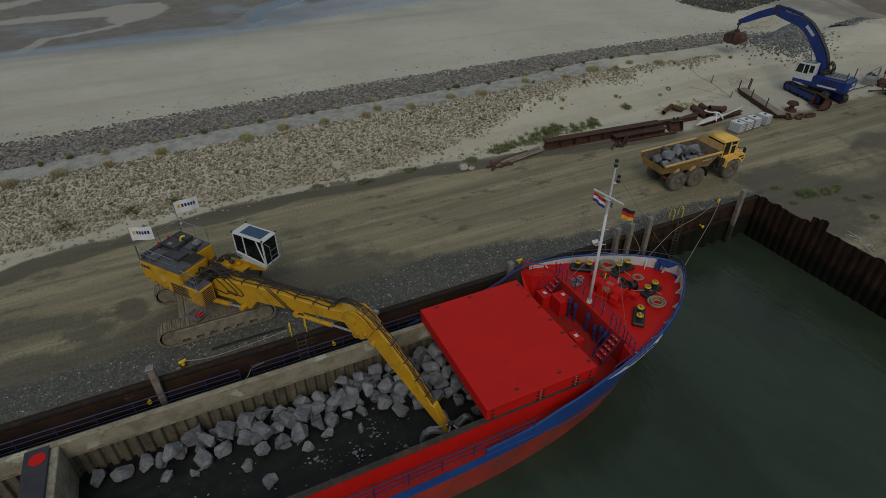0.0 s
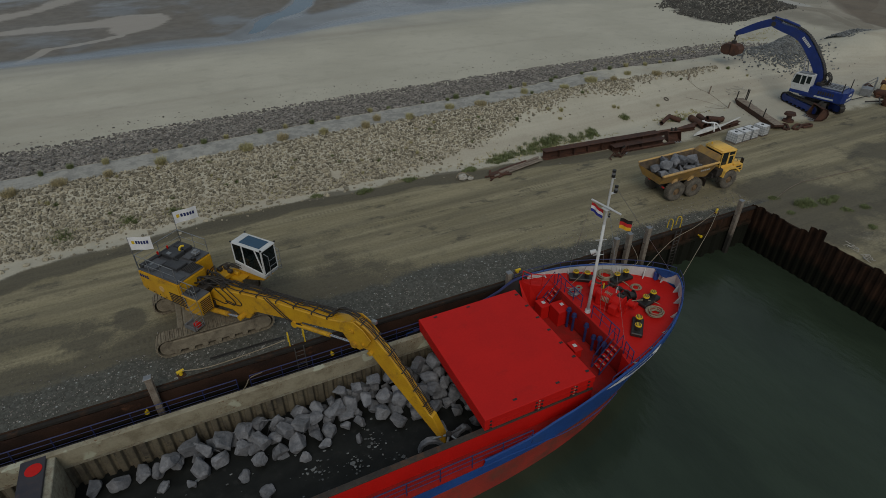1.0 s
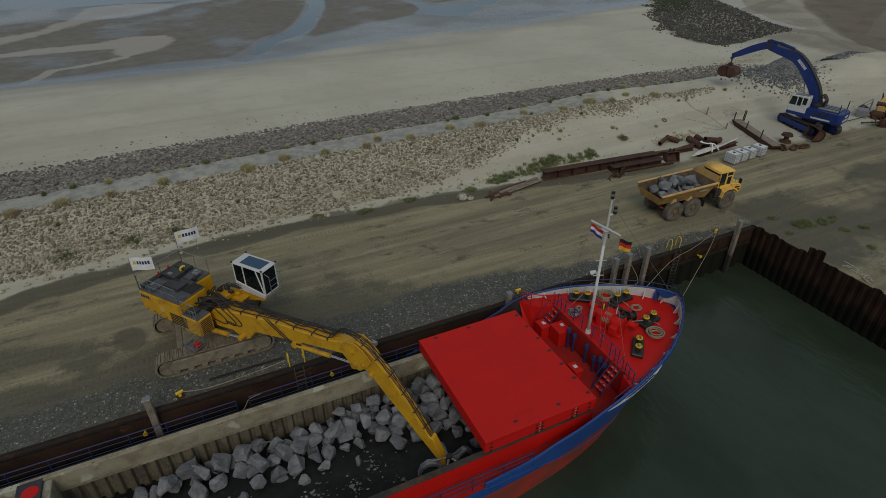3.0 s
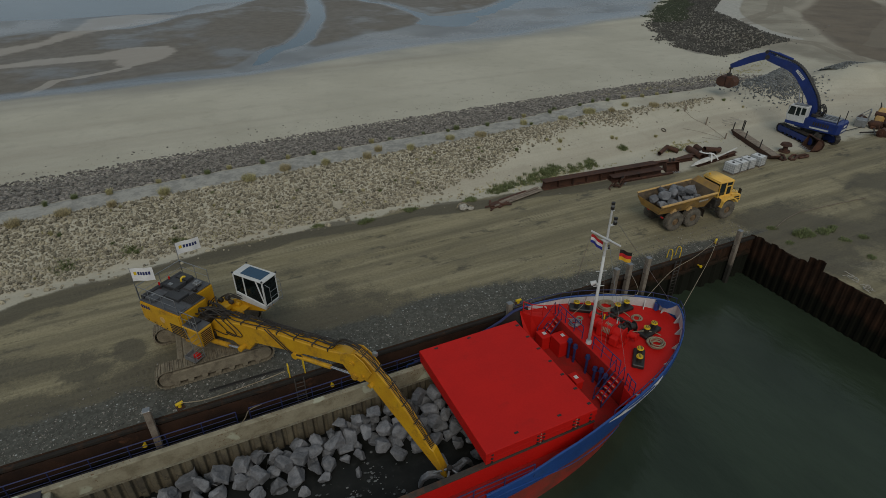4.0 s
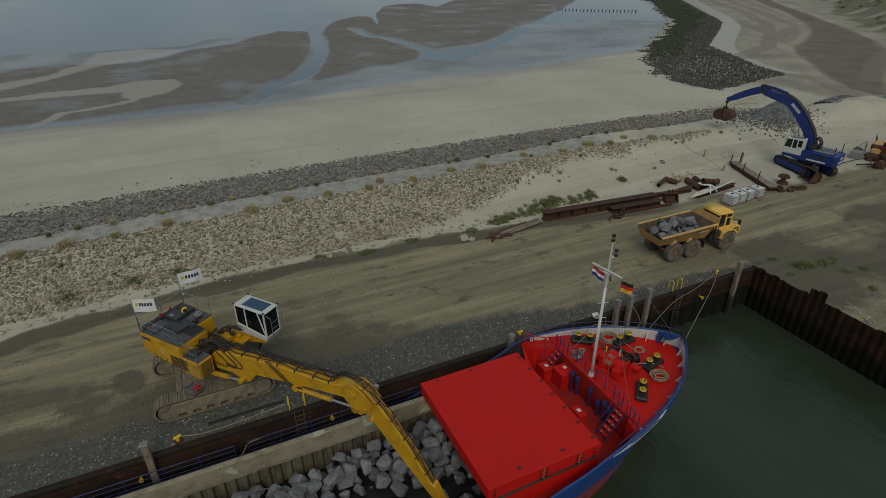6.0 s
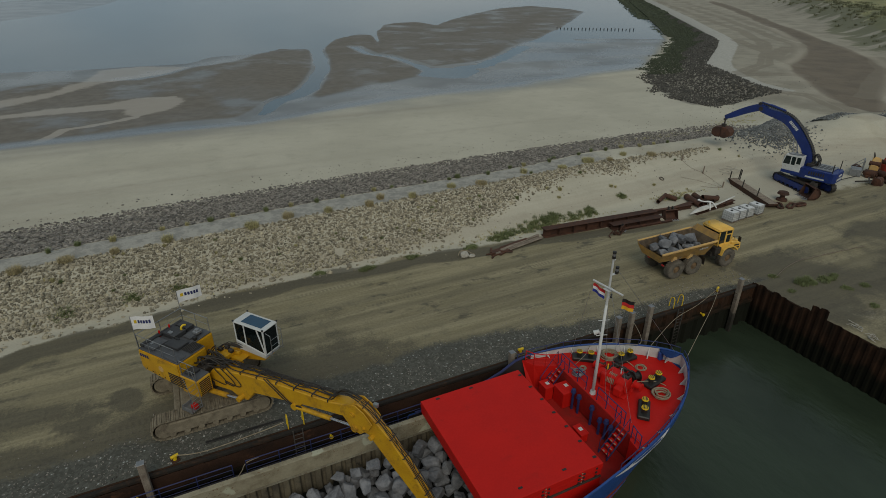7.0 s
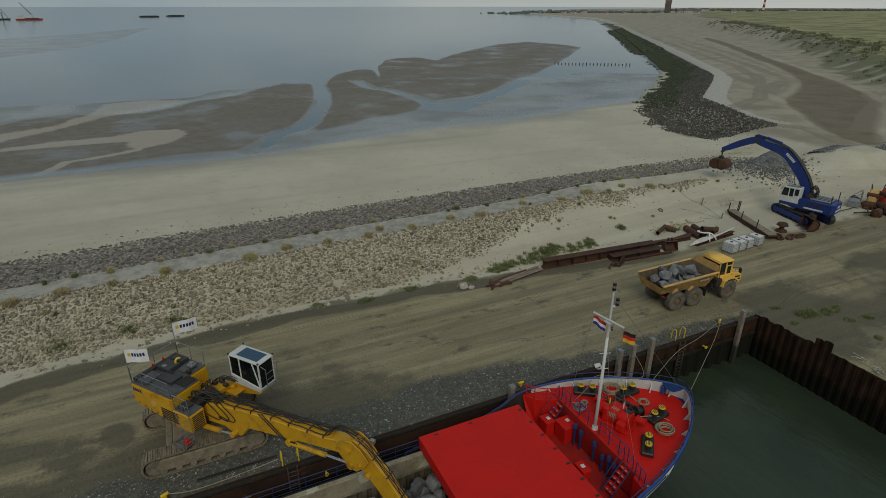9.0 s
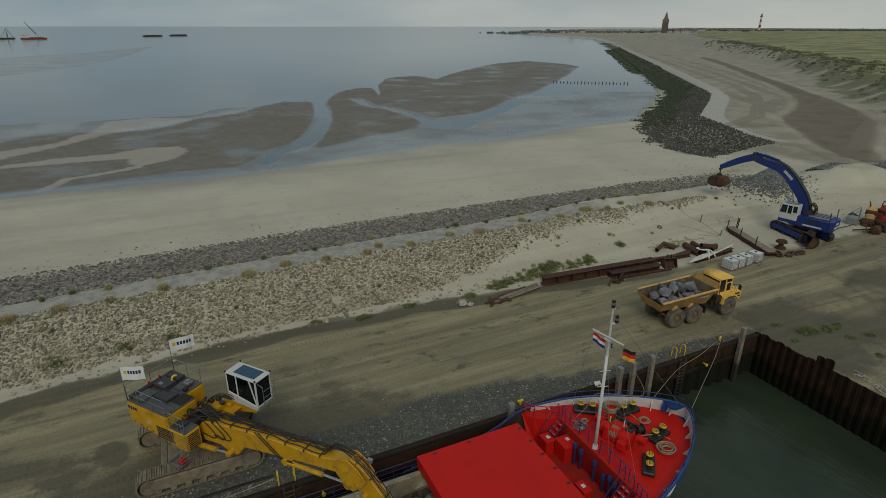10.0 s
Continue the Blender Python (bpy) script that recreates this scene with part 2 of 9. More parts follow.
M_ROCK_DARK = mk("blue_grey_quarry_rock", (0.20, 0.21, 0.205), (0.095, 0.102, 0.105), 1.2, 0.9, 0, 0.5, 9, 0.03, vary=0.45)
M_WEEDSTONE = mk("green_weed_on_stone", (0.055, 0.068, 0.036), (0.036, 0.044, 0.026), 0.4, 0.9, 0, 0.5, 5, 0.03, vary=0.35)
M_SCRUB = mk("dark_dune_scrub", (0.17, 0.17, 0.10), (0.11, 0.115, 0.065), 0.3, 0.9, vary=0.4)
M_LADDER = mk("dull_ladder_steel", (0.075, 0.068, 0.06), (0.045, 0.038, 0.034), 3, 0.8)
# ladder steel turns darker over its lower part
tide_mark(M_LADDER, -1.9, (0.02, 0.017, 0.013))
M_GLASS = glassy("cab_glass", (0.012, 0.018, 0.018))
M_GLASS_BLUE = glassy("blue_roof_glass", (0.012, 0.045, 0.085), 0.15)
M_PLASTIC = mk("white_tank_plastic", (0.62, 0.63, 0.63), (0.54, 0.55, 0.55), 1.5, 0.5)
M_LEAF = mk("marram_grass", (0.44, 0.405, 0.21), (0.33, 0.30, 0.15), 1.0, 0.8, vary=0.4)
M_LEAF_DRY = mk("dry_marram_grass", (0.42, 0.355, 0.20), (0.31, 0.265, 0.15), 1.0, 0.8, vary=0.4)
M_WEED = mk("green_weed", (0.175, 0.205, 0.085), (0.12, 0.145, 0.06), 1.0, 0.8, vary=0.4)
M_BRICK = mk("brick_tower", (0.13, 0.10, 0.09), (0.11, 0.085, 0.08), 0.1, 0.9)
M_HOUSE = mk("pale_render", (0.5, 0.48, 0.45), (0.4, 0.38, 0.36), 0.1, 0.8)
# distance haze is mixed into the colour of the far trees
M_FARWOOD = mk("hazy_far_woods", (0.13, 0.145, 0.125), (0.10, 0.115, 0.10), 0.05, 0.9)
M_GROYNE = mk("weed_grown_stone", (0.095, 0.09, 0.078), (0.055, 0.053, 0.046), 0.4, 0.9, 0, 0.5, 5, 0.03, vary=0.4)
M_ROOF = mk("dark_red_roof", (0.16, 0.12, 0.11), (0.12, 0.10, 0.095), 0.2, 0.85)
M_WATER = water("harbour_water", (0.025, 0.036, 0.023), 1.7, 0.42)
M_WATER.node_tree.nodes["Principled BSDF"].inputs["Specular IOR Level"].default_value = 0.48
M_SEA = water("shallow_sea", (0.06, 0.10, 0.13), 0.35, 0.10, (0.08, 0.125, 0.155))

patches(M_STRAKE, 0.42, 0.575, 0.60, (0.43, 0.44, 0.33), 0.75)
patches(M_STRAKE, 7.0, 0.60, 0.66, (0.13, 0.062, 0.022), 0.85, 0.3)
patches(M_HOLD, 2.6, 0.60, 0.66, (0.03, 0.026, 0.02), 0.8, 0.5)
tide_mark(M_PILE, -1.3, (0.012, 0.013, 0.009))
tide_mark(M_WOOD_PILE, -1.6, (0.022, 0.02, 0.015))
tide_mark(M_PILE_WET_SHADED, -1.9, (0.009, 0.009, 0.006))


# ---- building helpers ----
def part(name, bm, material, parent=None, label="", smooth=False):
    me = bpy.data.meshes.new(name)
    bm.normal_update()
    bm.to_mesh(me)
    bm.free()
    me.materials.append(material)
    if smooth:
        for p in me.polygons:
            p.use_smooth = True
    ob = new(name, me)
    ob.parent = parent
    return tagged(ob, label)


def thing(name, m=None, label="", category="", group="", kind=""):
    ob = new(name)
    ob.matrix_world = m or Matrix()
    return tagged(ob, label, category, group, kind)


def B():
    return bmesh.new()


def box(bm, lo, hi, m=None, bev=0.0):
    """A box between two corners, its edges bevelled by bev."""
    r = bmesh.ops.create_cube(bm, size=1.0)
    vs = r["verts"]
    for v in vs:
        v.co = Vector([lo[i] + (v.co[i] + 0.5) * (hi[i] - lo[i]) for i in range(3)])
    if bev:
        es = list({e for v in vs for e in v.link_edges})
        q = bmesh.ops.bevel(bm, geom=es, offset=bev, segments=1, affect="EDGES")
        vs = list({v for f in q["faces"] for v in f.verts} | {v for v in vs if v.is_valid})
    if m:
        bmesh.ops.transform(bm, matrix=m, verts=vs)
    return bm


def rod(bm, a, b, r, r2=None, seg=8):
    """A round bar from a to b."""
    a, b = Vector(a), Vector(b)
    d = b - a
    m = Matrix.Translation((a + b) / 2) @ d.to_track_quat("Z", "Y").to_matrix().to_4x4()
    bmesh.ops.create_cone(bm, cap_ends=True, segments=seg, radius1=r, radius2=r if r2 is None else r2, depth=d.length, matrix=m)
    return bm


def tube(bm, pts, r, seg=6, closed=False):
    """A tube along points."""
    pts = [Vector(p) for p in pts]
    rings, n = [], len(pts)
    side = None
    for i, p in enumerate(pts):
        a = pts[(i - 1) % n] if (i or closed) else p
        b = pts[(i + 1) % n] if (i < n - 1 or closed) else p
        t = (b - a).normalized()
        ref = Vector((0, 0, 1)) if abs(t.z) < 0.9 else Vector((1, 0, 0))
        u = t.cross(ref).normalized() if side is None else (side - t * side.dot(t)).normalized()
        side = u
        w = t.cross(u)
        rings.append([bm.verts.new(p + r * (math.cos(2 * math.pi * k / seg) * u + math.sin(2 * math.pi * k / seg) * w)) for k in range(seg)])
    for i in range(n if closed else n - 1):
        a, b = rings[i], rings[(i + 1) % n]
        for k in range(seg):
            bm.faces.new((a[k], a[(k + 1) % seg], b[(k + 1) % seg], b[k]))
    if not closed:
        bm.faces.new(rings[0])
        bm.faces.new(rings[-1][::-1])
    return bm


def prism(bm, outline, y0, y1, m=None):
    """An outline in x and z, made solid from y0 to y1."""
    a = [bm.verts.new((x, y0, z)) for x, z in outline]
    b = [bm.verts.new((x, y1, z)) for x, z in outline]
    k = len(outline)
    bm.faces.new(a)
    bm.faces.new(b[::-1])
    for i in range(k):
        bm.faces.new((a[i], b[i], b[(i + 1) % k], a[(i + 1) % k]))
    bmesh.ops.recalc_face_normals(bm, faces=bm.faces)
    if m:
        bmesh.ops.transform(bm, matrix=m, verts=a + b)
    return bm


def stone(bm, size, rng, at=(0, 0, 0), cuts=7, detail=2):
    """A broken rock: a lump with flat faces cut off it."""
    if cuts >= 8:
        pts = []
        for _ in range(17):
            v = Vector((rng.gauss(0, 1), rng.gauss(0, 1), rng.gauss(0, 1))).normalized() * rng.uniform(0.86, 1.05)
            v = Vector([max(-0.72, min(0.72, c * 1.12)) for c in v])
            pts.append(bm.verts.new((v.x * size[0] + at[0], v.y * size[1] + at[1], v.z * size[2] + at[2])))
        q = bmesh.ops.convex_hull(bm, input=pts)
        bmesh.ops.delete(bm, geom=[v for v in q["geom_interior"] if isinstance(v, bmesh.types.BMVert)], context="VERTS")
        if detail > 1:
            bmesh.ops.dissolve_limit(bm, angle_limit=radians(14), verts=bm.verts, edges=bm.edges)
            bmesh.ops.bevel(bm, geom=bm.edges[:], offset=0.07 * min(size), segments=1, affect="EDGES")
            bmesh.ops.triangulate(bm, faces=bm.faces[:])
            long = [e for e in bm.edges if e.calc_length() > 0.35 * min(size)]
            bmesh.ops.subdivide_edges(bm, edges=long, cuts=2, use_grid_fill=True)
            bmesh.ops.triangulate(bm, faces=bm.faces[:])
            o = Vector((rng.uniform(0, 50), rng.uniform(0, 50), 0))
            for v in bm.verts:
                v.co += 0.055 * noise.noise_vector(v.co * 3.2 + o) + 0.025 * noise.noise_vector(v.co * 9.0 + o)
        return bm
    r = bmesh.ops.create_icosphere(bm, subdivisions=detail, radius=1.0)
    vs = r["verts"]
    ns = []
    for _ in range(cuts):
        v = Vector((rng.gauss(0, 1), rng.gauss(0, 1), rng.gauss(0, 1))).normalized()
        ns.append((v, rng.uniform(0.5, 0.8)))
    for v in vs:
        c = v.co.copy()
        for d, h in ns:
            over = c.dot(d) - h
            if over > 0:
                c -= d * over
        c += 0.05 * noise.noise_vector(c * 2.3 + Vector(at))
        v.co = Vector((c.x * size[0], c.y * size[1], c.z * size[2])) + Vector(at)
    return bm


def smoothcurve(pts, steps=6):
    """A rounded line through points."""
    p = [Vector(q) for q in pts]
    out = []
    for i in range(len(p) - 1):
        a, b, c, d = p[max(i - 1, 0)], p[i], p[i + 1], p[min(i + 2, len(p) - 1)]
        for k in range(steps):
            t = k / steps
            out.append(0.5 * (2 * b + (c - a) * t + (2 * a - 5 * b + 4 * c - d) * t * t + (3 * b - a - 3 * c + d) * t ** 3))
    return out + [p[-1]]


# ---- land, beach and sea: one sheet ----
QUAY_END, WATER_Z, SEA_Z = 40.5, -3.6, -3.0
LAND = [(97, 57), (107, 80), (123, 98), (151, 121), (182, 146), (216, 186), (283, 269), (406, 423), (772, 910), (1191, 1909), (3400, 3900), (3900, -3900), (41, -3900), (41, 20)]
DARK = [(741, 872), (447, 491), (298, 299), (236, 220), (202, 173), (189, 153), (156, 124), (139, 112), (126, 102), (118, 94), (108, 82), (99, 68.5), (95, 60.5), (93.5, 55.5), (95.5, 53.2), (102, 51.9), (108, 49.8),
        (111.5, 49.6), (112.5, 54), (115, 60), (122, 72.5), (128, 84), (156, 105), (172, 118), (186, 134), (222, 179), (292, 268), (479, 509), (702, 809)]
WALK = [(111.5, 49.6), (112.5, 54), (115, 60), (122, 72.5), (128, 84), (156, 105), (172, 118), (186, 134), (222, 179), (292, 268), (479, 509), (702, 809),
        (710, 800), (503, 530), (310, 282), (235, 186), (209, 154), (191, 131), (181, 119), (169, 107), (153, 95), (137, 83), (129.5, 76), (123.5, 68.5), (117, 57.5), (115.6, 49)]
HAUL = [(386, 310), (343, 256), (298, 205), (258, 161), (227, 125), (202, 98), (186, 80), (175, 68), (162, 58), (145, 48), (128, 39.5), (116, 32.5), (111, 30), (109, 31), (110, 36), (115, 42), (124, 51),
        (136, 64), (144, 72), (160, 79), (178, 90), (203, 111), (228, 137), (258, 171), (305, 223), (353, 281)]
TRACKS = [[(342, 320), (238, 180), (206, 135), (182, 108), (158, 88), (141, 77), (124, 69)], [(306, 258), (235, 161), (201, 119), (188, 101), (168, 85), (152, 77), (158, 85), (177, 96)],
          [(181, 117), (168, 100), (159, 87), (146, 71)], [(120, 67), (129, 65), (134, 61)], [(367, 328), (283, 212), (234, 149), (197, 105)], [(181, 71), (161, 58), (138, 47), (122, 39)],
          [(176, 67), (155, 54), (136, 44), (123, 39)], [(111, 59), (112, 51), (114, 45), (107, 35)]]
GRASS = [(841, 725), (532, 378), (382, 233), (297, 154), (209, 82), (190, 40), (300, -400), (3900, -400), (3900, 3300)]
DUNE = [(822, 840), (665, 596), (417, 304), (289, 168), (219, 102), (180, 71), (152, 51), (150, 20), (300, -600), (3900, -600), (3900, 3600)]
BANK_A = [(-90, 120), (-44, 135), (-38, 139), (-34, 145), (-27, 148), (-19, 145), (-8, 143), (0, 149), (8, 159), (20, 166), (29, 181), (37, 189), (45, 185), (48, 181), (42, 156), (38, 139), (33, 124),
          (27, 115), (24, 107), (20, 106), (17, 99), (14, 92), (11, 88), (6, 89), (-1, 89), (-10, 87), (-21, 86), (-28, 86), (-32, 86), (-90, 84)]
BANK_B = [(49, 175), (55, 192), (65, 213), (78, 225), (83, 223), (77, 201), (72, 182), (90, 234), (102, 260), (112, 271), (126, 272), (126, 249), (142, 269), (176, 306), (221, 348), (256, 363), (263, 322), (254, 294),
          (218, 257), (174, 211), (152, 191), (125, 168), (114, 158), (99, 144), (90, 136), (78, 133), (71, 131), (70, 135), (67, 127), (60, 118), (52, 113), (42, 111), (35, 106), (29, 102), (29, 106), (34, 118), (41, 139)]
SPIT = [(-200, 330), (-79, 351), (-70, 366), (-47, 418), (-27, 514), (-1, 821), (-24, 809), (-72, 676), (-125, 584), (-240, 500)]
PALE_A = [(-60, 100), (-40, 117), (-36, 126), (-26, 132), (-20, 148), (-18, 165), (-7, 168), (6, 161), (-1, 152), (-15, 142), (-25, 126), (-34, 117), (-38, 110), (-60, 92)]
PALE_B = [(-36, 104), (-32, 110), (-23, 113), (-13, 113), (-8, 117), (0, 116), (2, 109), (-2, 102), (-8, 97), (-10, 103), (-9, 106), (-15, 107), (-23, 107), (-32, 107), (-35, 99)]
RILL = [(-22, 84), (-20, 88), (-19, 92), (-15, 93), (-11, 95), (-8, 97)]
POOL_A = [(61, 119), (69, 128), (80, 125), (81, 119), (72, 111), (66, 112)]
CREEK = [(50, 188), (48, 179), (44, 158), (39, 140), (34, 125), (30, 115), (26, 107), (22, 104), (19, 100), (16, 93), (12, 87)]
CHANNEL = [(63, 185), (62, 164), (66, 156), (67, 143), (68, 127), (73, 123), (85, 127), (97, 137), (121, 158)]
FILM = [(-60, 80), (-27, 82.5), (-20, 84), (-11, 83.5), (-2, 83), (7, 82), (12, 82), (23, 85), (33, 89), (44, 92), (55, 92), (65, 91), (80, 95), (94, 98), (114, 103), (127, 106)]


def inside(poly, X, Y):
    """Signed distance to a closed outline, above 0 inside."""
    d = np.full(X.shape, 1e9)
    odd = np.zeros(X.shape, bool)
    k = len(poly)
    for i in range(k):
        (ax, ay), (bx, by) = poly[i], poly[(i + 1) % k]
        ex, ey = bx - ax, by - ay
        t = np.clip(((X - ax) * ex + (Y - ay) * ey) / (ex * ex + ey * ey), 0, 1)
        d = np.minimum(d, np.hypot(X - ax - t * ex, Y - ay - t * ey))
        cross = ((ay > Y) != (by > Y)) & (X < (bx - ax) * (Y - ay) / (by - ay + 1e-12) + ax)
        odd ^= cross
    return np.where(odd, d, -d)


def along(line, X, Y):
    d = np.full(X.shape, 1e9)
    for (ax, ay), (bx, by) in zip(line, line[1:]):
        ex, ey = bx - ax, by - ay
        t = np.clip(((X - ax) * ex + (Y - ay) * ey) / (ex * ex + ey * ey), 0, 1)
        d = np.minimum(d, np.hypot(X - ax - t * ex, Y - ay - t * ey))
    return d


def sstep(a, b, x):
    t = np.clip((x - a) / (b - a), 0, 1)
    return t * t * (3 - 2 * t)


def wob(X, Y, s, seed=0):
    """A cheap wavy field between -1 and 1."""
    return (np.sin(X * s + 1.7 * np.sin(Y * s * 0.7 + seed)) + np.sin(Y * s * 1.3 + seed + 1.3 * np.sin(X * s * 0.6 + 2 * seed)) + np.sin((X + Y) * s * 2.1 + seed * 3) * 0.5) / 2.5


def toe_of(X):
    return np.interp(X, [-40, -14, -3, 13, 24, 30, 45, 64, 100], [16.2, 16.6, 17.4, 17.5, 17.2, 17.2, 17.8, 18.5, 20])


def top_of(X):
    return np.interp(X, [-40, -14, 4, 12, 21, 34, 43, 52, 62, 80], [21.4, 22.0, 22.5, 22.9, 23.0, 23.5, 24.1, 24.3, 24.6, 26])


def back_of(X):
    return np.interp(X, [-40, -14.7, 5, 13, 29, 36, 46, 65, 80], [23.8, 24.4, 25.5, 25.9, 26.1, 26.4, 27.8, 28.2, 30])


def foot_of(X):
    return np.interp(X, [-40, -18, -5, 17, 47, 68, 80, 95], [39.0, 39.8, 40.7, 41.6, 41.6, 41.2, 40.5, 42])


def crest_of(X):
    return np.interp(X, [-60, 45, 62, 80, 100], [3.0, 3.0, 2.2, 1.4, 1.0])


def shore_of(X):
    return np.interp(X, [-27, 12, 33, 55, 80, 94, 127, 150, 200], [81, 80.5, 87, 90, 93, 96, 105, 122, 166])


def warp(X, Y):
    """Bends the plan a little, so that shores wander."""
    return (X + 2.6 * wob(X, Y, 0.09, 7) + 0.9 * wob(X, Y, 0.37, 2), Y + 2.6 * wob(Y, X, 0.08, 5) + 0.9 * wob(Y, X, 0.33, 9))


def warp_little(X, Y):
    a, b = warp(X, Y)
    return X + 0.38 * (a - X), Y + 0.38 * (b - Y)


def height(X, Y):
    toe, top, back, foot, cr = toe_of(X), top_of(X), back_of(X), foot_of(X), crest_of(X)
    slope = np.interp(X, [25, 50], [0, 1])
    up = np.clip((Y - toe) / (top - toe), 0, 1)
    z = cr * up
    z = np.where(Y > back, cr + (-0.7 - cr) * np.clip((Y - back) / (foot - back), 0, 1), z)
    z = np.where(Y > foot, -0.7 - 1.6 * np.clip((Y - foot) / (84 - foot), 0, 1), z)
    flat = -2.3 - 0.62 * sstep(84, 115, Y) - 1.5 * sstep(150, 420, Y + 0.25 * np.abs(X - 60)) + 0.05 * wob(X, Y, 0.09, 1)
    z = np.where(Y > 84, flat, z)
    banks = np.maximum(sstep(-5, 5, inside(BANK_A, *warp_little(X, Y))), sstep(-5, 5, inside(BANK_B, *warp_little(X, Y))))
    z = np.where(Y > 84, np.maximum(z, -3.35 + 0.75 * banks), z)
    z = np.maximum(z, -3.5 + 0.8 * sstep(-25, 30, inside(SPIT, X, Y)))
    z -= 0.62 * (1 - sstep(0.7, 2.4 + 0.012 * np.clip(150 - Y, 0, 70), along(CREEK, *warp_little(X, Y))))
    z -= 0.5 * (1 - sstep(0.6, 2.6, along(CHANNEL, *warp_little(X, Y))))
    z -= 0.45 * sstep(-1, 2, inside(POOL_A, *warp_little(X, Y)))
    sd = inside(LAND, X, Y)
    land = np.where(X > 90, -2.6 + 3.4 * sstep(-2, 16, sd), -9)
    z = np.where(X > 60, np.maximum(z, np.where(sd > -2, land, -9)), z)
    dune = inside(DUNE, X, Y)
    z = z + np.where(dune > 0, 6.2 * sstep(0, 20, dune) + 0.5 * wob(X, Y, 0.07, 2) * sstep(5, 30, dune), 0)
    # heap of sand and the hollow of the yard
    z = z + 3.3 * np.exp(-((X - 92) / 8) ** 2 - ((Y - 22.5) / 5) ** 2)
    z = z + 0.9 * np.exp(-((X - 72) / 9) ** 2 - ((Y - 24) / 5) ** 2)
    z = z + 1.9 * np.exp(-((X - 78.6) / 3.4) ** 2 - ((Y - 26.6) / 2.0) ** 2)
    z = z + 0.35 * sstep(3, 18, X - QUAY_END) * sstep(-3, -9, Y) + 0.10 * wob(X, Y, 0.8, 4) * sstep(1.5, 4, X - QUAY_END) * (Y < 0)
    # sand ripples, ruts of the road
    z = z + (0.04 + 0.07 * slope * (Y < back)) * wob(X, Y, 1.4, 3) * (Y > toe + 0.5) * (Y < 80) + 0.025 * np.sin(Y * 2.9 + 0.6 * np.sin(X * 0.1)) * (Y < toe) * sstep(0, 3, Y)
    return z


def lines(a, b, step, lo, hi, grow):
    mid = list(np.arange(a, b + step / 2, step))
    up, s = [mid[-1]], step
    while up[-1] < hi:
        s *= grow
        up.append(up[-1] + s)
    dn, s = [mid[0]], step
    while dn[-1] > lo:
        s *= grow
        dn.append(dn[-1] - s)
    return np.array(dn[:0:-1] + mid + up[1:])


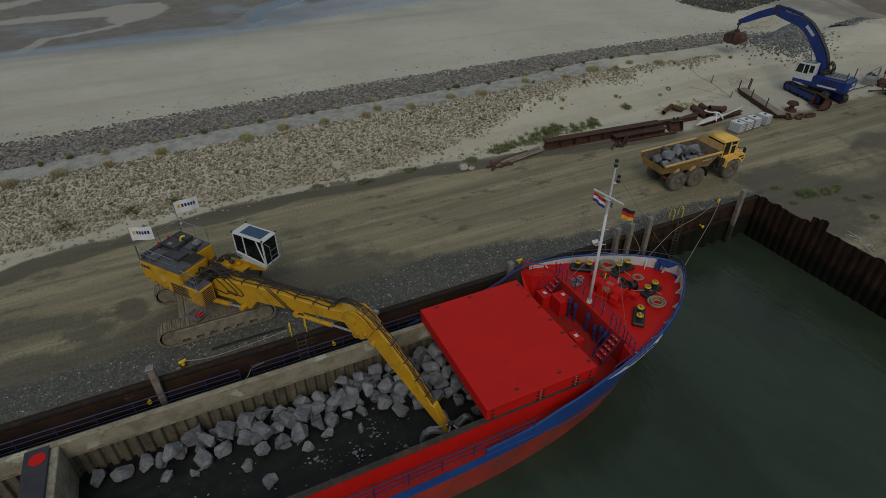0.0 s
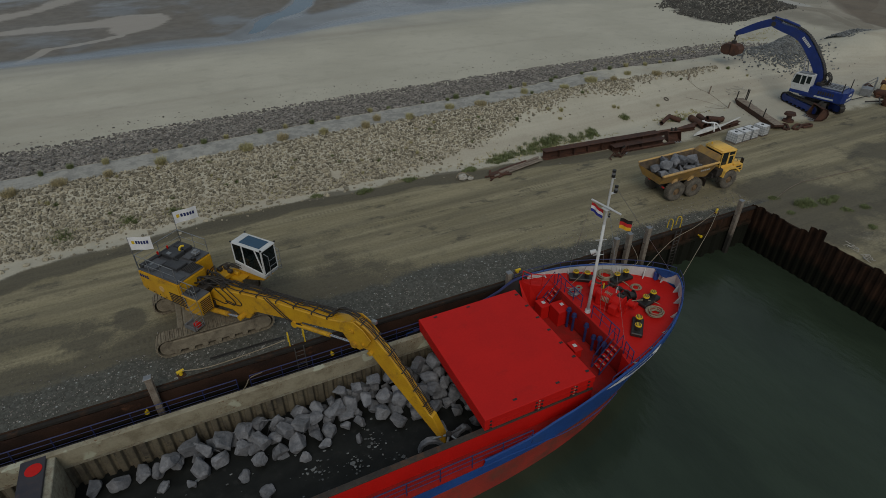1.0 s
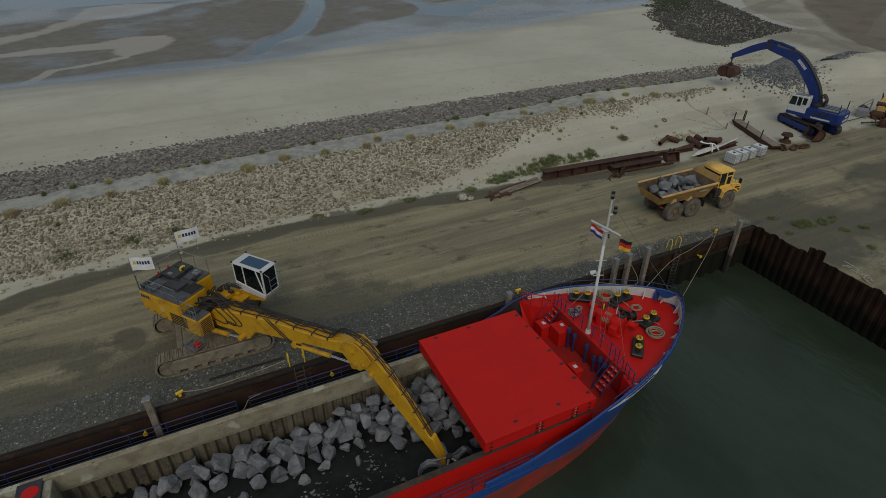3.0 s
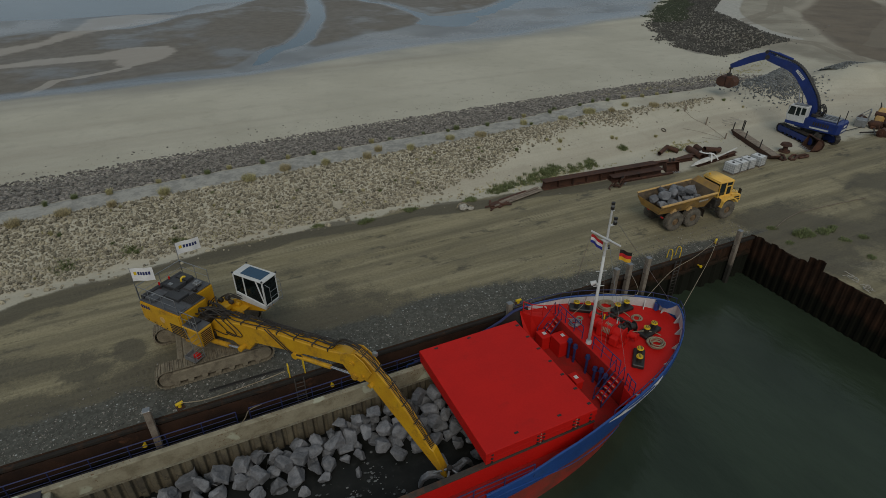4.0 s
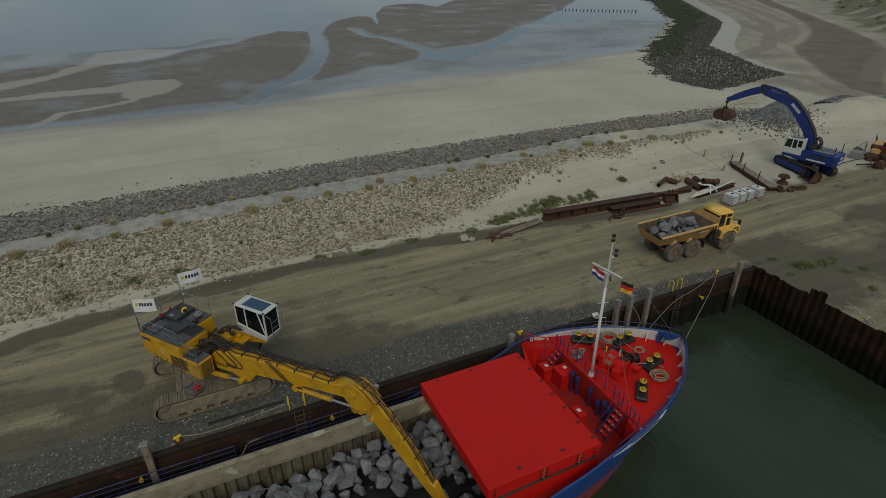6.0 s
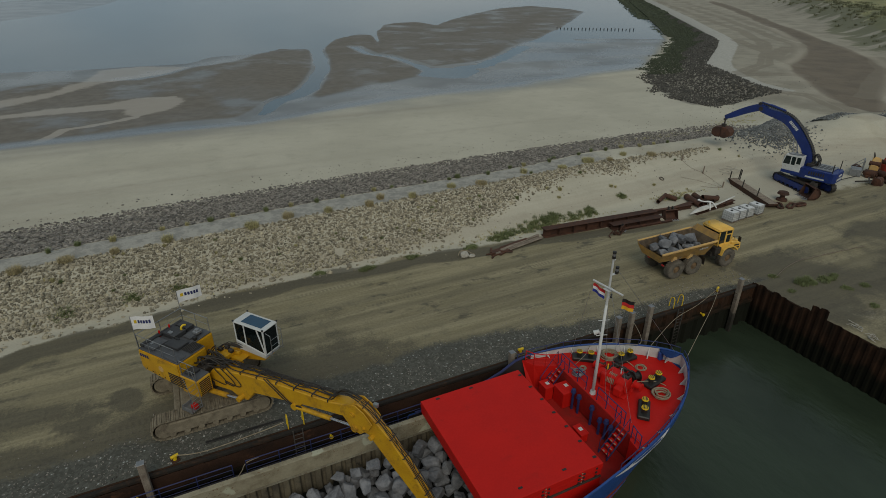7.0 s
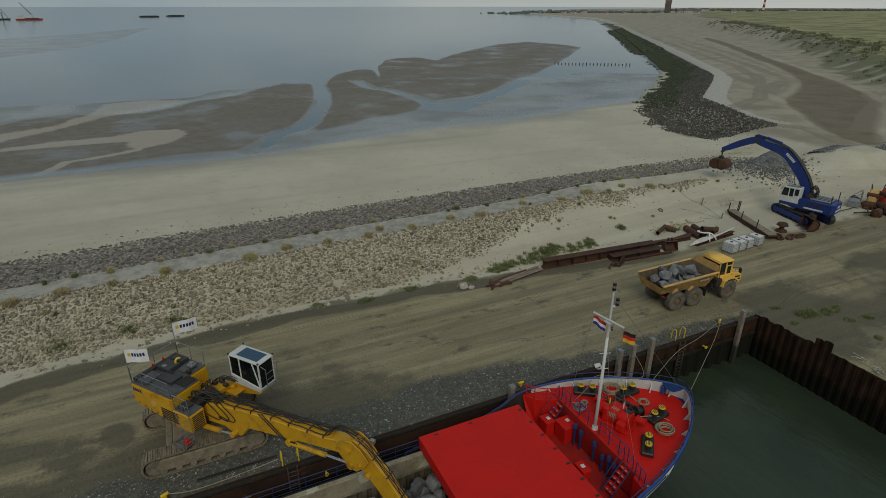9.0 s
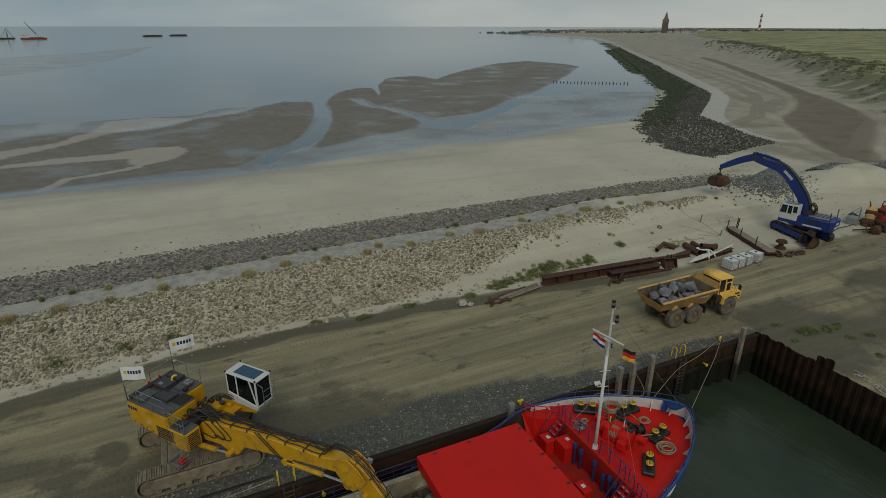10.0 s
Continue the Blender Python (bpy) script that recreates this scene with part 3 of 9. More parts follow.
def build_ground():
    near = lines(-34.3, 140.7, 0.5, -3800, 420, 1.012)
    near = near[(near > -34.4)]
    left = lines(-34.3, 140.7, 0.5, -3800, 200, 1.045)
    right = lines(near[-2], near[-1], near[-1] - near[-2], near[-1] - 1, 3800, 1.05)
    xs = np.concatenate([left[left < -34.4], near, right[right > near[-1] + 0.01]])
    ys = lines(0.0, 60.0, 0.4, -3800, 3900, 1.03)
    X, Y = np.meshgrid(xs, ys, indexing="ij")
    Z = height(X, Y)
    nx, ny = X.shape
    idx = np.arange(nx * ny).reshape(nx, ny)
    cx, cy = (X[:-1, :-1] + X[1:, 1:]) / 2, (Y[:-1, :-1] + Y[1:, 1:]) / 2
    keep = ~((cx < QUAY_END) & (cx > -260) & (cy < 0) & (cy > -130))
    a, b, c, d = idx[:-1, :-1][keep], idx[1:, :-1][keep], idx[1:, 1:][keep], idx[:-1, 1:][keep]
    me = bpy.data.meshes.new("ground")
    me.from_pydata(np.stack([X, Y, Z], -1).reshape(-1, 3).tolist(), [], np.stack([a, b, c, d], -1).tolist())
    toe, top, back, foot = toe_of(X), top_of(X), back_of(X), foot_of(X)
    soft = lambda v, w: np.clip(0.5 + v / (2 * w), 0, 1)
    road_far = np.interp(X, [-40, -14, -11, -3.5, 10, 16, 23, 30, 40, 48, 56, 66, 90, 140], [13.9, 14.7, 15.7, 16.7, 17.0, 16.7, 15.8, 15.1, 13.4, 12.6, 11.6, 10.8, 9, 7])
    road = soft(road_far - Y + 0.8 * wob(X, Y, 0.4, 2), np.interp(X, [20, 45], [0.9, 3.2])) * soft(Y - np.interp(X, [38, 44, 55, 75], [-30, -0.5, 0.5, -3]), 0.8)
    road = np.maximum(road, (0.70 + 0.14 * wob(X, Y, 0.5, 3)) * soft(5 - Y, 2) * soft(X - QUAY_END, 0.3) * soft(80 - X, 10))
    gravel = soft(np.interp(X, [-13, 2.4, 12.8, 18.6, 26.7, 40], [2.4, 3.4, 3.6, 2.7, 1.4, 1.1]) - Y + 0.5 * wob(X, Y, 0.45, 6), 1.3) * 0.9 * (Y >= 0) * soft(43 - X, 2)
    dark = np.maximum(soft(Y - back - 0.3, 0.5) * soft(foot - 4 - Y, 4) * soft(72 - X, 12), soft(inside(DARK, X, Y), 2.0))
    walkp = np.maximum(soft(Y - top, 0.4) * soft(back - Y, 0.4) * soft(46 - X, 10), soft(inside(WALK, X, Y), 1.5) * (X > 90))
    grass = soft(inside(GRASS, X, Y), 6.0)
    haul = soft(inside(HAUL, *warp_little(X, Y)), 2.5)
    wet = np.where(X < 230, soft(Y - shore_of(X) + 1.2 * wob(X, Y, 0.12, 3), np.interp(X, [30, 110], [4.0, 13.0])), soft(-(Z + 1.95), 0.75)) * (Y > 50)
    wet = np.maximum(wet, 0.45 * soft(Y - shore_of(X) + 17, 15) * (Y > 50) * soft(120 - X, 30))
    wet = wet * (1 - soft(inside(LAND, X, Y) + 1, 2) * (X > 90))
    weed = soft(inside(DARK, X, Y) + 1, 3) * soft(X - 170, 25)
    bank = np.maximum(soft(inside(BANK_A, *warp_little(X, Y)) + 0.5, 2.5), soft(inside(BANK_B, *warp_little(X, Y)) + 0.5, 2.5)) * (1 - soft(2.6 - along(CREEK, X, Y), 1.2)) * (1 - soft(2.8 - along(CHANNEL, X, Y), 1.6)) * np.interp(X, [60, 170, 260], [1, 0.8, 0.6]) * (1 - soft(inside(POOL_A, X, Y), 1.5))
    pale = np.maximum(np.maximum(soft(inside(PALE_A, X, Y), 4), soft(inside(PALE_B, X, Y), 2.5)), soft(1.0 - along(RILL, X, Y), 0.6))
    film = soft(np.interp(X, [-30, 20, 60, 120], [1.3, 1.8, 3.5, 5]) + 1.2 * wob(X, Y, 0.16, 4) - along(FILM, *warp_little(X, Y)), 1.6) * (Y > 60)
    film = np.maximum(film, 0.8 * soft(wob(0.6 * X, 1.6 * Y, 0.11, 3) - 0.25, 0.4) * soft(X - 30, 14) * soft(Y - shore_of(X), 3) * (X < 170) * (Y < 175) * (1 - bank))
    # damp strip along the far edge of the road
    dark_ground = np.exp(-((Y - road_far + 1.0 + 0.5 * wob(X, Y, 0.6, 3)) / 1.0) ** 2) * soft(44 - X, 6)
    # headland, road streaks and apron go to the same darker colour
    dark_ground = np.maximum(dark_ground, (0.64 + 0.34 * wob(X, Y, 0.35, 4)) * soft(4.5 - Y, 2) * soft(X - QUAY_END, 0.4) * soft(75 - X, 12))
    dark_ground = np.maximum(dark_ground, 0.62 * soft(wob(0.45 * X, Y, 0.55, 8) - 0.3, 0.7) * soft(16 - X, 12) * (Y < road_far) * (Y >= 0))
    dark_ground = np.maximum(dark_ground, 0.8 * soft(7.5 - Y + 2.5 * wob(X, Y, 0.22, 2), 4) * soft(13 - X + 4 * wob(X, Y, 0.2, 5), 9) * (Y >= 0))
    # darker patches of ground around the machines
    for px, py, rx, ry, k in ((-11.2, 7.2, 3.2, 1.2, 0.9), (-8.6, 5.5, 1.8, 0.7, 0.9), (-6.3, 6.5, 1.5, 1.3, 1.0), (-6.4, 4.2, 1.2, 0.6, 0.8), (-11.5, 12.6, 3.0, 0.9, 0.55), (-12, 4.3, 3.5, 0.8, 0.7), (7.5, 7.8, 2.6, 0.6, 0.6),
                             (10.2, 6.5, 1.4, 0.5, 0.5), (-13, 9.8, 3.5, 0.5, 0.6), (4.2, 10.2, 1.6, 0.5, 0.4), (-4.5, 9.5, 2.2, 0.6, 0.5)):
        dark_ground = np.maximum(dark_ground, k * np.exp(-((X - px + 0.5 * wob(X, Y, 1.3, 2)) / rx) ** 2 - ((Y - py + 0.4 * wob(X, Y, 1.1, 7)) / ry) ** 2))
    dh = inside(HAUL, X, Y)
    ruts = np.zeros(X.shape)
    for tr in TRACKS:
        d = along(tr, *warp_little(X, Y))
        ruts = np.maximum(ruts, soft(0.9 - np.abs(d - 1.1), 0.7))
    ruts = np.maximum(ruts, 0.62 * (0.5 + 0.5 * np.sin(dh * 1.3 + 1.5 * wob(X, Y, 0.05, 2))) * np.exp(-np.abs(dh + 14) / 12) * soft(-dh, 2) * (0.6 + 0.4 * wob(X, Y, 0.03, 1)))
    ruts = ruts * (X > 100) * (Y > 28)
    rim = soft(1.3 - np.abs(dh + 1.0), 1.0) * (0.55 + 0.45 * wob(X, Y, 0.09, 5)) * (X > 112)
    bush = soft(9 - np.abs(inside(GRASS, X, Y) + 2 + 5 * wob(X, Y, 0.11, 3)), 5) * soft(wob(X, Y, 0.33, 6) + 0.4, 0.5)
    film = np.maximum(film, 0.75 * soft(inside(SPIT, X, Y) + 20, 20))
    inland = np.maximum(soft(inside(LAND, X, Y) - 10, 6) * soft(X - 112, 8), 0.7 * soft(X - 96 - 5 * wob(X, Y, 0.1, 2), 8) * soft(Y - 27, 4) * (Y < 60))
    zd = me.attributes.new("zone_d", "FLOAT_COLOR", "POINT")
    zd.data.foreach_set("color", np.stack([film, np.clip(rim, 0, 1), bush, inland], -1).astype(np.float32).ravel())
    zc = me.attributes.new("zone_c", "FLOAT_COLOR", "POINT")
    zc.data.foreach_set("color", np.stack([bank, np.clip(pale, 0, 1), np.clip(dark_ground, 0, 1), ruts], -1).astype(np.float32).ravel())
    za = me.attributes.new("zone_a", "FLOAT_COLOR", "POINT")
    za.data.foreach_set("color", np.stack([road, gravel, dark, walkp], -1).astype(np.float32).ravel())
    zb = me.attributes.new("zone_b", "FLOAT_COLOR", "POINT")
    zb.data.foreach_set("color", np.stack([wet, grass, haul, weed], -1).astype(np.float32).ravel())
    me.materials.append(ground_material())
    for p in me.polygons:
        p.use_smooth = True
    return tagged(new("ground", me), "pale beach sand, packed dirt road and tidal flats", "ground", kind="structure")


def ground_material():
    m, n, l, b = nodes_of("sand_and_dirt")
    g = n.new("ShaderNodeNewGeometry")
    pos = g.outputs["Position"]

    def attr(name):
        a = n.new("ShaderNodeAttribute")
        a.attribute_name = name
        s = n.new("ShaderNodeSeparateColor")
        l.new(a.outputs["Color"], s.inputs[0])
        return (*s.outputs, a.outputs["Alpha"])
    road, gravel, dark, path = attr("zone_a")
    wet, grass, haul, weed = attr("zone_b")
    bank, pale, dark_ground, ruts = attr("zone_c")
    film, rimline, bush, inland = attr("zone_d")
    mp = n.new("ShaderNodeMapping")
    mp.inputs["Scale"].default_value = (0.07, 1.1, 1)
    mp.inputs["Rotation"].default_value = (0, 0, radians(3))
    l.new(pos, mp.inputs["Vector"])
    streak = noise_node(n, l, mp.outputs[0], 1.0, 6, 0.6)
    big, mid, fine = noise_node(n, l, pos, 0.06, 4), noise_node(n, l, pos, 0.5, 5, 0.6), noise_node(n, l, pos, 7.0, 6, 0.7)
    edge = math_node(n, l, "SUBTRACT", math_node(n, l, "ADD", math_node(n, l, "MULTIPLY", mid, 0.55), math_node(n, l, "MULTIPLY", fine, 0.45)), 0.5)

    def mask(v, k=1.1):
        return ramp_node(n, l, math_node(n, l, "ADD", v, math_node(n, l, "MULTIPLY", edge, k)), 0.38, 0.62)
    col = mix_node(n, l, ramp_node(n, l, big, 0.35, 0.65), (0.468, 0.443, 0.358), (0.413, 0.390, 0.312))
    col = mix_node(n, l, math_node(n, l, "MULTIPLY", ramp_node(n, l, mid, 0.5, 0.75), 0.35), col, (0.31, 0.29, 0.23))
    mpb = n.new("ShaderNodeMapping")
    mpb.inputs["Scale"].default_value = (0.006, 0.075, 1)
    mpb.inputs["Rotation"].default_value = (0, 0, radians(-6))
    l.new(pos, mpb.inputs["Vector"])
    col = mix_node(n, l, math_node(n, l, "MULTIPLY", ramp_node(n, l, noise_node(n, l, mpb.outputs[0], 1.0, 4, 0.55), 0.45, 0.66), 0.55), col, (0.30, 0.268, 0.212))
    earth = mix_node(n, l, ramp_node(n, l, noise_node(n, l, pos, 0.11, 6, 0.65), 0.38, 0.64), (0.285, 0.262, 0.208), (0.19, 0.172, 0.133))
    col = mix_node(n, l, math_node(n, l, "MULTIPLY", mask(inland, 0.5), 0.85), col, earth)
    # road: brown dirt drawn out in lanes
    dirt = mix_node(n, l, ramp_node(n, l, streak, 0.34, 0.66), (0.194, 0.169, 0.100), (0.292, 0.256, 0.160))
    mpl = n.new("ShaderNodeMapping")
    mpl.inputs["Scale"].default_value = (0.022, 0.42, 1)
    mpl.inputs["Rotation"].default_value = (0, 0, radians(4))
    l.new(pos, mpl.inputs["Vector"])
    lanes = ramp_node(n, l, noise_node(n, l, mpl.outputs[0], 1.0, 5, 0.6), 0.42, 0.60)
    dirt = mix_node(n, l, math_node(n, l, "MULTIPLY", lanes, 0.55), dirt, (0.130, 0.114, 0.074))
    dirt = mix_node(n, l, math_node(n, l, "MULTIPLY", ramp_node(n, l, mid, 0.52, 0.72), 0.35), dirt, (0.115, 0.105, 0.076))
    mp2 = n.new("ShaderNodeMapping")
    mp2.inputs["Scale"].default_value = (0.22, 0.55, 1)
    l.new(pos, mp2.inputs["Vector"])
    blot = ramp_node(n, l, noise_node(n, l, mp2.outputs[0], 1.0, 7, 0.72), 0.555, 0.66)
    dirt = mix_node(n, l, math_node(n, l, "MULTIPLY", blot, 0.72), dirt, (0.062, 0.057, 0.043))
    # tyre prints: short bars across the lanes
    wv = n.new("ShaderNodeTexWave")
    wv.bands_direction = "X"
    wv.inputs["Scale"].default_value, wv.inputs["Distortion"].default_value, wv.inputs["Detail"].default_value = 0.95, 3.0, 1.0
    l.new(pos, wv.inputs["Vector"])
    mp3 = n.new("ShaderNodeMapping")
    mp3.inputs["Scale"].default_value = (0.045, 1.9, 1)
    mp3.inputs["Rotation"].default_value = (0, 0, radians(-4))
    l.new(pos, mp3.inputs["Vector"])
    lane = ramp_node(n, l, noise_node(n, l, mp3.outputs[0], 1.0, 2, 0.5), 0.55, 0.62)
    tread = math_node(n, l, "MULTIPLY", math_node(n, l, "MULTIPLY", lane, wv.outputs["Fac"]), math_node(n, l, "MULTIPLY", road, ramp_node(n, l, noise_node(n, l, pos, 0.16, 4, 0.6), 0.42, 0.6)))
    dirt = mix_node(n, l, math_node(n, l, "MULTIPLY", tread, 0.42), dirt, (0.085, 0.078, 0.056))
    col = mix_node(n, l, math_node(n, l, "MULTIPLY", ramp_node(n, l, noise_node(n, l, pos, 1.9, 5, 0.75), 0.62, 0.74), 0.5), col, (0.23, 0.215, 0.165))
    col = mix_node(n, l, mask(road, 0.7), col, dirt)
    col = mix_node(n, l, math_node(n, l, "MULTIPLY", mask(dark_ground, 0.9), 0.78), col, (0.078, 0.070, 0.050))
    vor = n.new("ShaderNodeTexVoronoi")
    vor.inputs["Scale"].default_value = 7.0
    l.new(pos, vor.inputs["Vector"])
    peb = mix_node(n, l, ramp_node(n, l, vor.outputs["Color"], 0.2, 0.95), (0.060, 0.060, 0.049), (0.101, 0.101, 0.086))
    sepc = n.new("ShaderNodeSeparateColor")
    l.new(vor.outputs["Color"], sepc.inputs[0])
    peb = mix_node(n, l, math_node(n, l, "MULTIPLY", ramp_node(n, l, sepc.outputs[1], 0.93, 0.97), ramp_node(n, l, vor.outputs["Distance"], 0.42, 0.3)), peb, (0.34, 0.35, 0.34))
    col = mix_node(n, l, mask(gravel, 1.2), col, peb)
    col = mix_node(n, l, math_node(n, l, "MULTIPLY", mask(dark, 0.5), 0.8), col, (0.185, 0.172, 0.145))
    col = mix_node(n, l, mask(path, 0.5), col, mix_node(n, l, ramp_node(n, l, noise_node(n, l, pos, 1.1, 8, 0.75), 0.42, 0.6), (0.345, 0.335, 0.30), mix_node(n, l, inland, (0.235, 0.23, 0.21), (0.43, 0.42, 0.38))))
    col = mix_node(n, l, math_node(n, l, "MULTIPLY", mask(haul, 0.25), 0.92), col, mix_node(n, l, ramp_node(n, l, noise_node(n, l, pos, 0.16, 5, 0.65), 0.38, 0.64), (0.152, 0.122, 0.087), (0.112, 0.09, 0.066)))
    col = mix_node(n, l, math_node(n, l, "MULTIPLY", mask(ruts, 0.3), 0.62), col, (0.185, 0.160, 0.120))
    col = mix_node(n, l, math_node(n, l, "MULTIPLY", rimline, 0.6), col, (0.40, 0.36, 0.29))
    col = mix_node(n, l, math_node(n, l, "MULTIPLY", mask(weed, 0.6), 0.9), col, (0.045, 0.05, 0.032))
    gr = mix_node(n, l, ramp_node(n, l, noise_node(n, l, pos, 0.035, 7, 0.7), 0.40, 0.60), (0.125, 0.135, 0.058), (0.285, 0.268, 0.125))
    col = mix_node(n, l, mask(grass, 0.9), col, gr)
    col = mix_node(n, l, math_node(n, l, "MULTIPLY", mask(bush, 0.9), 0.8), col, (0.115, 0.12, 0.065))
    # grain of grit, its small shadows multiplied into the colour
    grit = ramp_node(n, l, noise_node(n, l, pos, 5.0, 9, 0.8), 0.44, 0.62)
    dk = n.new("ShaderNodeMixRGB")
    dk.blend_type = "MULTIPLY"
    l.new(math_node(n, l, "MULTIPLY", grit, math_node(n, l, "ADD", 0.2, math_node(n, l, "MULTIPLY", road, 0.3))), dk.inputs[0])
    l.new(col, dk.inputs[1])
    dk.inputs[2].default_value = (0.62, 0.62, 0.62, 1)
    col = dk.outputs[0]
    lt = n.new("ShaderNodeMixRGB")
    lt.blend_type = "MULTIPLY"
    lt.inputs[0].default_value = 1.0
    l.new(col, lt.inputs[1])
    lt.inputs[2].default_value = (1.06, 1.06, 1.05, 1)
    col = lt.outputs[0]
    # wet sand: darker and smooth
    wm = ramp_node(n, l, math_node(n, l, "ADD", wet, math_node(n, l, "MULTIPLY", math_node(n, l, "SUBTRACT", big, 0.5), 0.35)), 0.25, 0.75)
    wcol = mix_node(n, l, ramp_node(n, l, noise_node(n, l, pos, 0.035, 5), 0.4, 0.62), (0.155, 0.16, 0.16), (0.21, 0.215, 0.21))
    bm_ = math_node(n, l, "MULTIPLY", ramp_node(n, l, math_node(n, l, "ADD", bank, math_node(n, l, "MULTIPLY", edge, 0.4)), 0.25, 0.75), math_node(n, l, "SUBTRACT", 1.0, math_node(n, l, "MULTIPLY", ramp_node(n, l, noise_node(n, l, pos, 0.055, 5, 0.6), 0.5, 0.66), 0.75)))
    wcol = mix_node(n, l, bm_, wcol, mix_node(n, l, ramp_node(n, l, mid, 0.35, 0.65), (0.135, 0.118, 0.094), (0.17, 0.152, 0.124)))
    # pale sand shoals; a sunlit spot is lightened into their colour
    wcol = mix_node(n, l, math_node(n, l, "MULTIPLY", mask(pale, 0.8), 0.62), wcol, (0.42, 0.385, 0.335))
    wcol = mix_node(n, l, math_node(n, l, "MULTIPLY", film, 0.8), wcol, (0.13, 0.15, 0.165))
    col = mix_node(n, l, wm, col, wcol)
    l.new(col, b.inputs["Base Color"])
    wr = ramp_node(n, l, noise_node(n, l, pos, 0.05, 5), 0.4, 0.6)
    gloss = math_node(n, l, "MULTIPLY", wm, math_node(n, l, "ADD", math_node(n, l, "MULTIPLY", wr, 0.18), math_node(n, l, "SUBTRACT", 0.5, math_node(n, l, "MULTIPLY", bm_, 0.36))))
    rgh = math_node(n, l, "SUBTRACT", 0.92, gloss)
    ff = math_node(n, l, "MULTIPLY", film, wm)
    l.new(math_node(n, l, "ADD", math_node(n, l, "MULTIPLY", rgh, math_node(n, l, "SUBTRACT", 1.0, ff)), math_node(n, l, "MULTIPLY", ff, 0.16)), b.inputs["Roughness"])
    dry = math_node(n, l, "SUBTRACT", 1.0, math_node(n, l, "MULTIPLY", wm, 0.9))
    h = math_node(n, l, "MULTIPLY", math_node(n, l, "SUBTRACT", math_node(n, l, "ADD", math_node(n, l, "ADD", fine, math_node(n, l, "MULTIPLY", noise_node(n, l, pos, 1.7, 5, 0.65), 1.6)), math_node(n, l, "MULTIPLY", streak, road)), math_node(n, l, "MULTIPLY", tread, 0.7)), dry)
    bump_node(n, l, b, h, 0.5, 0.06)
    return m


ground = build_ground()


def sheet(name, x0, x1, y0, y1, z, material, label):
    bm = B()
    vs = [bm.verts.new(p) for p in ((x0, y0, z), (x1, y0, z), (x1, y1, z), (x0, y1, z))]
    bm.faces.new(vs)
    return tagged(part(name, bm, material), label, "water", kind="structure")


sheet("harbour_water", -262, QUAY_END + 0.6, -132, 0.5, WATER_Z, M_WATER, "dark green harbour water with small ripples")
bm = B()
rows = [[bm.verts.new((x, y, SEA_Z + 11 * max(0.0, (y - 1900) / 2800) ** 1.3)) for x in (-3900, 3900)] for y in (60, 1000, 1900, 2400, 2900, 3400, 4000, 4700)]
for a, c in zip(rows, rows[1:]):
    bm.faces.new((a[0], a[1], c[1], c[0]))
tagged(part("sea_water", bm, M_SEA, None, "", True), "calm grey-blue shallow sea beyond tidal flats", "water", kind="structure")


# ---- quay: sheet piling, capping beam, end wall ----
def pile_mesh(pitch, top, bottom, depth, name, mat=None):
    """One sheet pile: a folded steel pan with thickness, the pan at the back."""
    t = 0.03
    prof = [(0, 0), (pitch * 0.18, 0), (pitch * 0.34, depth), (pitch * 0.68, depth), (pitch * 0.84, 0), (pitch, 0)]
    bm = B()
    rows = []
    for x, y in prof:
        rows.append([bm.verts.new((x, y + dy, z)) for dy in (0, t) for z in (bottom, top)])
    for a, c in zip(rows, rows[1:]):
        bm.faces.new((a[0], c[0], c[1], a[1]))
        bm.faces.new((a[2], a[3], c[3], c[2]))
        bm.faces.new((a[1], c[1], c[3], a[3]))
    bm.normal_update()
    me = bpy.data.meshes.new(name)
    bm.to_mesh(me)
    bm.free()
    me.materials.append(mat or M_PILE)
    return me


quay_wall = thing("quay_wall", None, "rusty steel sheet-pile quay wall with a capping beam", "quay wall", kind="structure")
pm = pile_mesh(1.2, -0.02, -6.5, 0.3, "sheet_pile")
for i in range(58):
    ob = new("sheet_pile", pm)
    ob.parent, ob.location = quay_wall, (QUAY_END - 1.2 * (i + 1), -0.32, 0)
bm = B()
box(bm, (-29, -0.40, -0.16), (QUAY_END, -0.17, 0.06), bev=0.03)
part("capping_beam", bm, M_CAP, quay_wall, "dark rusty steel capping beam")
bm = B()
box(bm, (-260, -0.10, -6.5), (QUAY_END, 0.35, -0.012))
part("backing", bm, M_PILE, quay_wall)
bm = B()
box(bm, (-29, -0.40, -1.55), (QUAY_END, -0.20, -1.25), bev=0.02)
part("waler", bm, M_PILE, quay_wall)

bm = B()
box(bm, (-29, -0.43, -1.2), (24.0, -0.405, -0.17), bev=0.008)
part("face_plate", bm, M_PLATE, quay_wall, "flat rusty brown steel plate along the quay face")

end_wall = thing("end_wall", None, "dark rusty sheet-pile wall with a ragged top", "quay wall", kind="structure")
rng = random.Random(4)
heights = [0.10, 0.22, 0.16, 0.30, 0.05]
ends = [pile_mesh(0.62, h, -6.5, 0.10, "end_pile", M_PILE_WET_SHADED) for h in heights]
tall = pile_mesh(0.62, 0.85, -6.5, 0.10, "end_pile_tall", M_PILE_WET_SHADED)
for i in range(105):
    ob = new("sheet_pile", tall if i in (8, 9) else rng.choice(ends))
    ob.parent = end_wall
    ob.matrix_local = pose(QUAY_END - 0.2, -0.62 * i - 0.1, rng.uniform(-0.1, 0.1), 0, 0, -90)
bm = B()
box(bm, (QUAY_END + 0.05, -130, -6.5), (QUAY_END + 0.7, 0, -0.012))
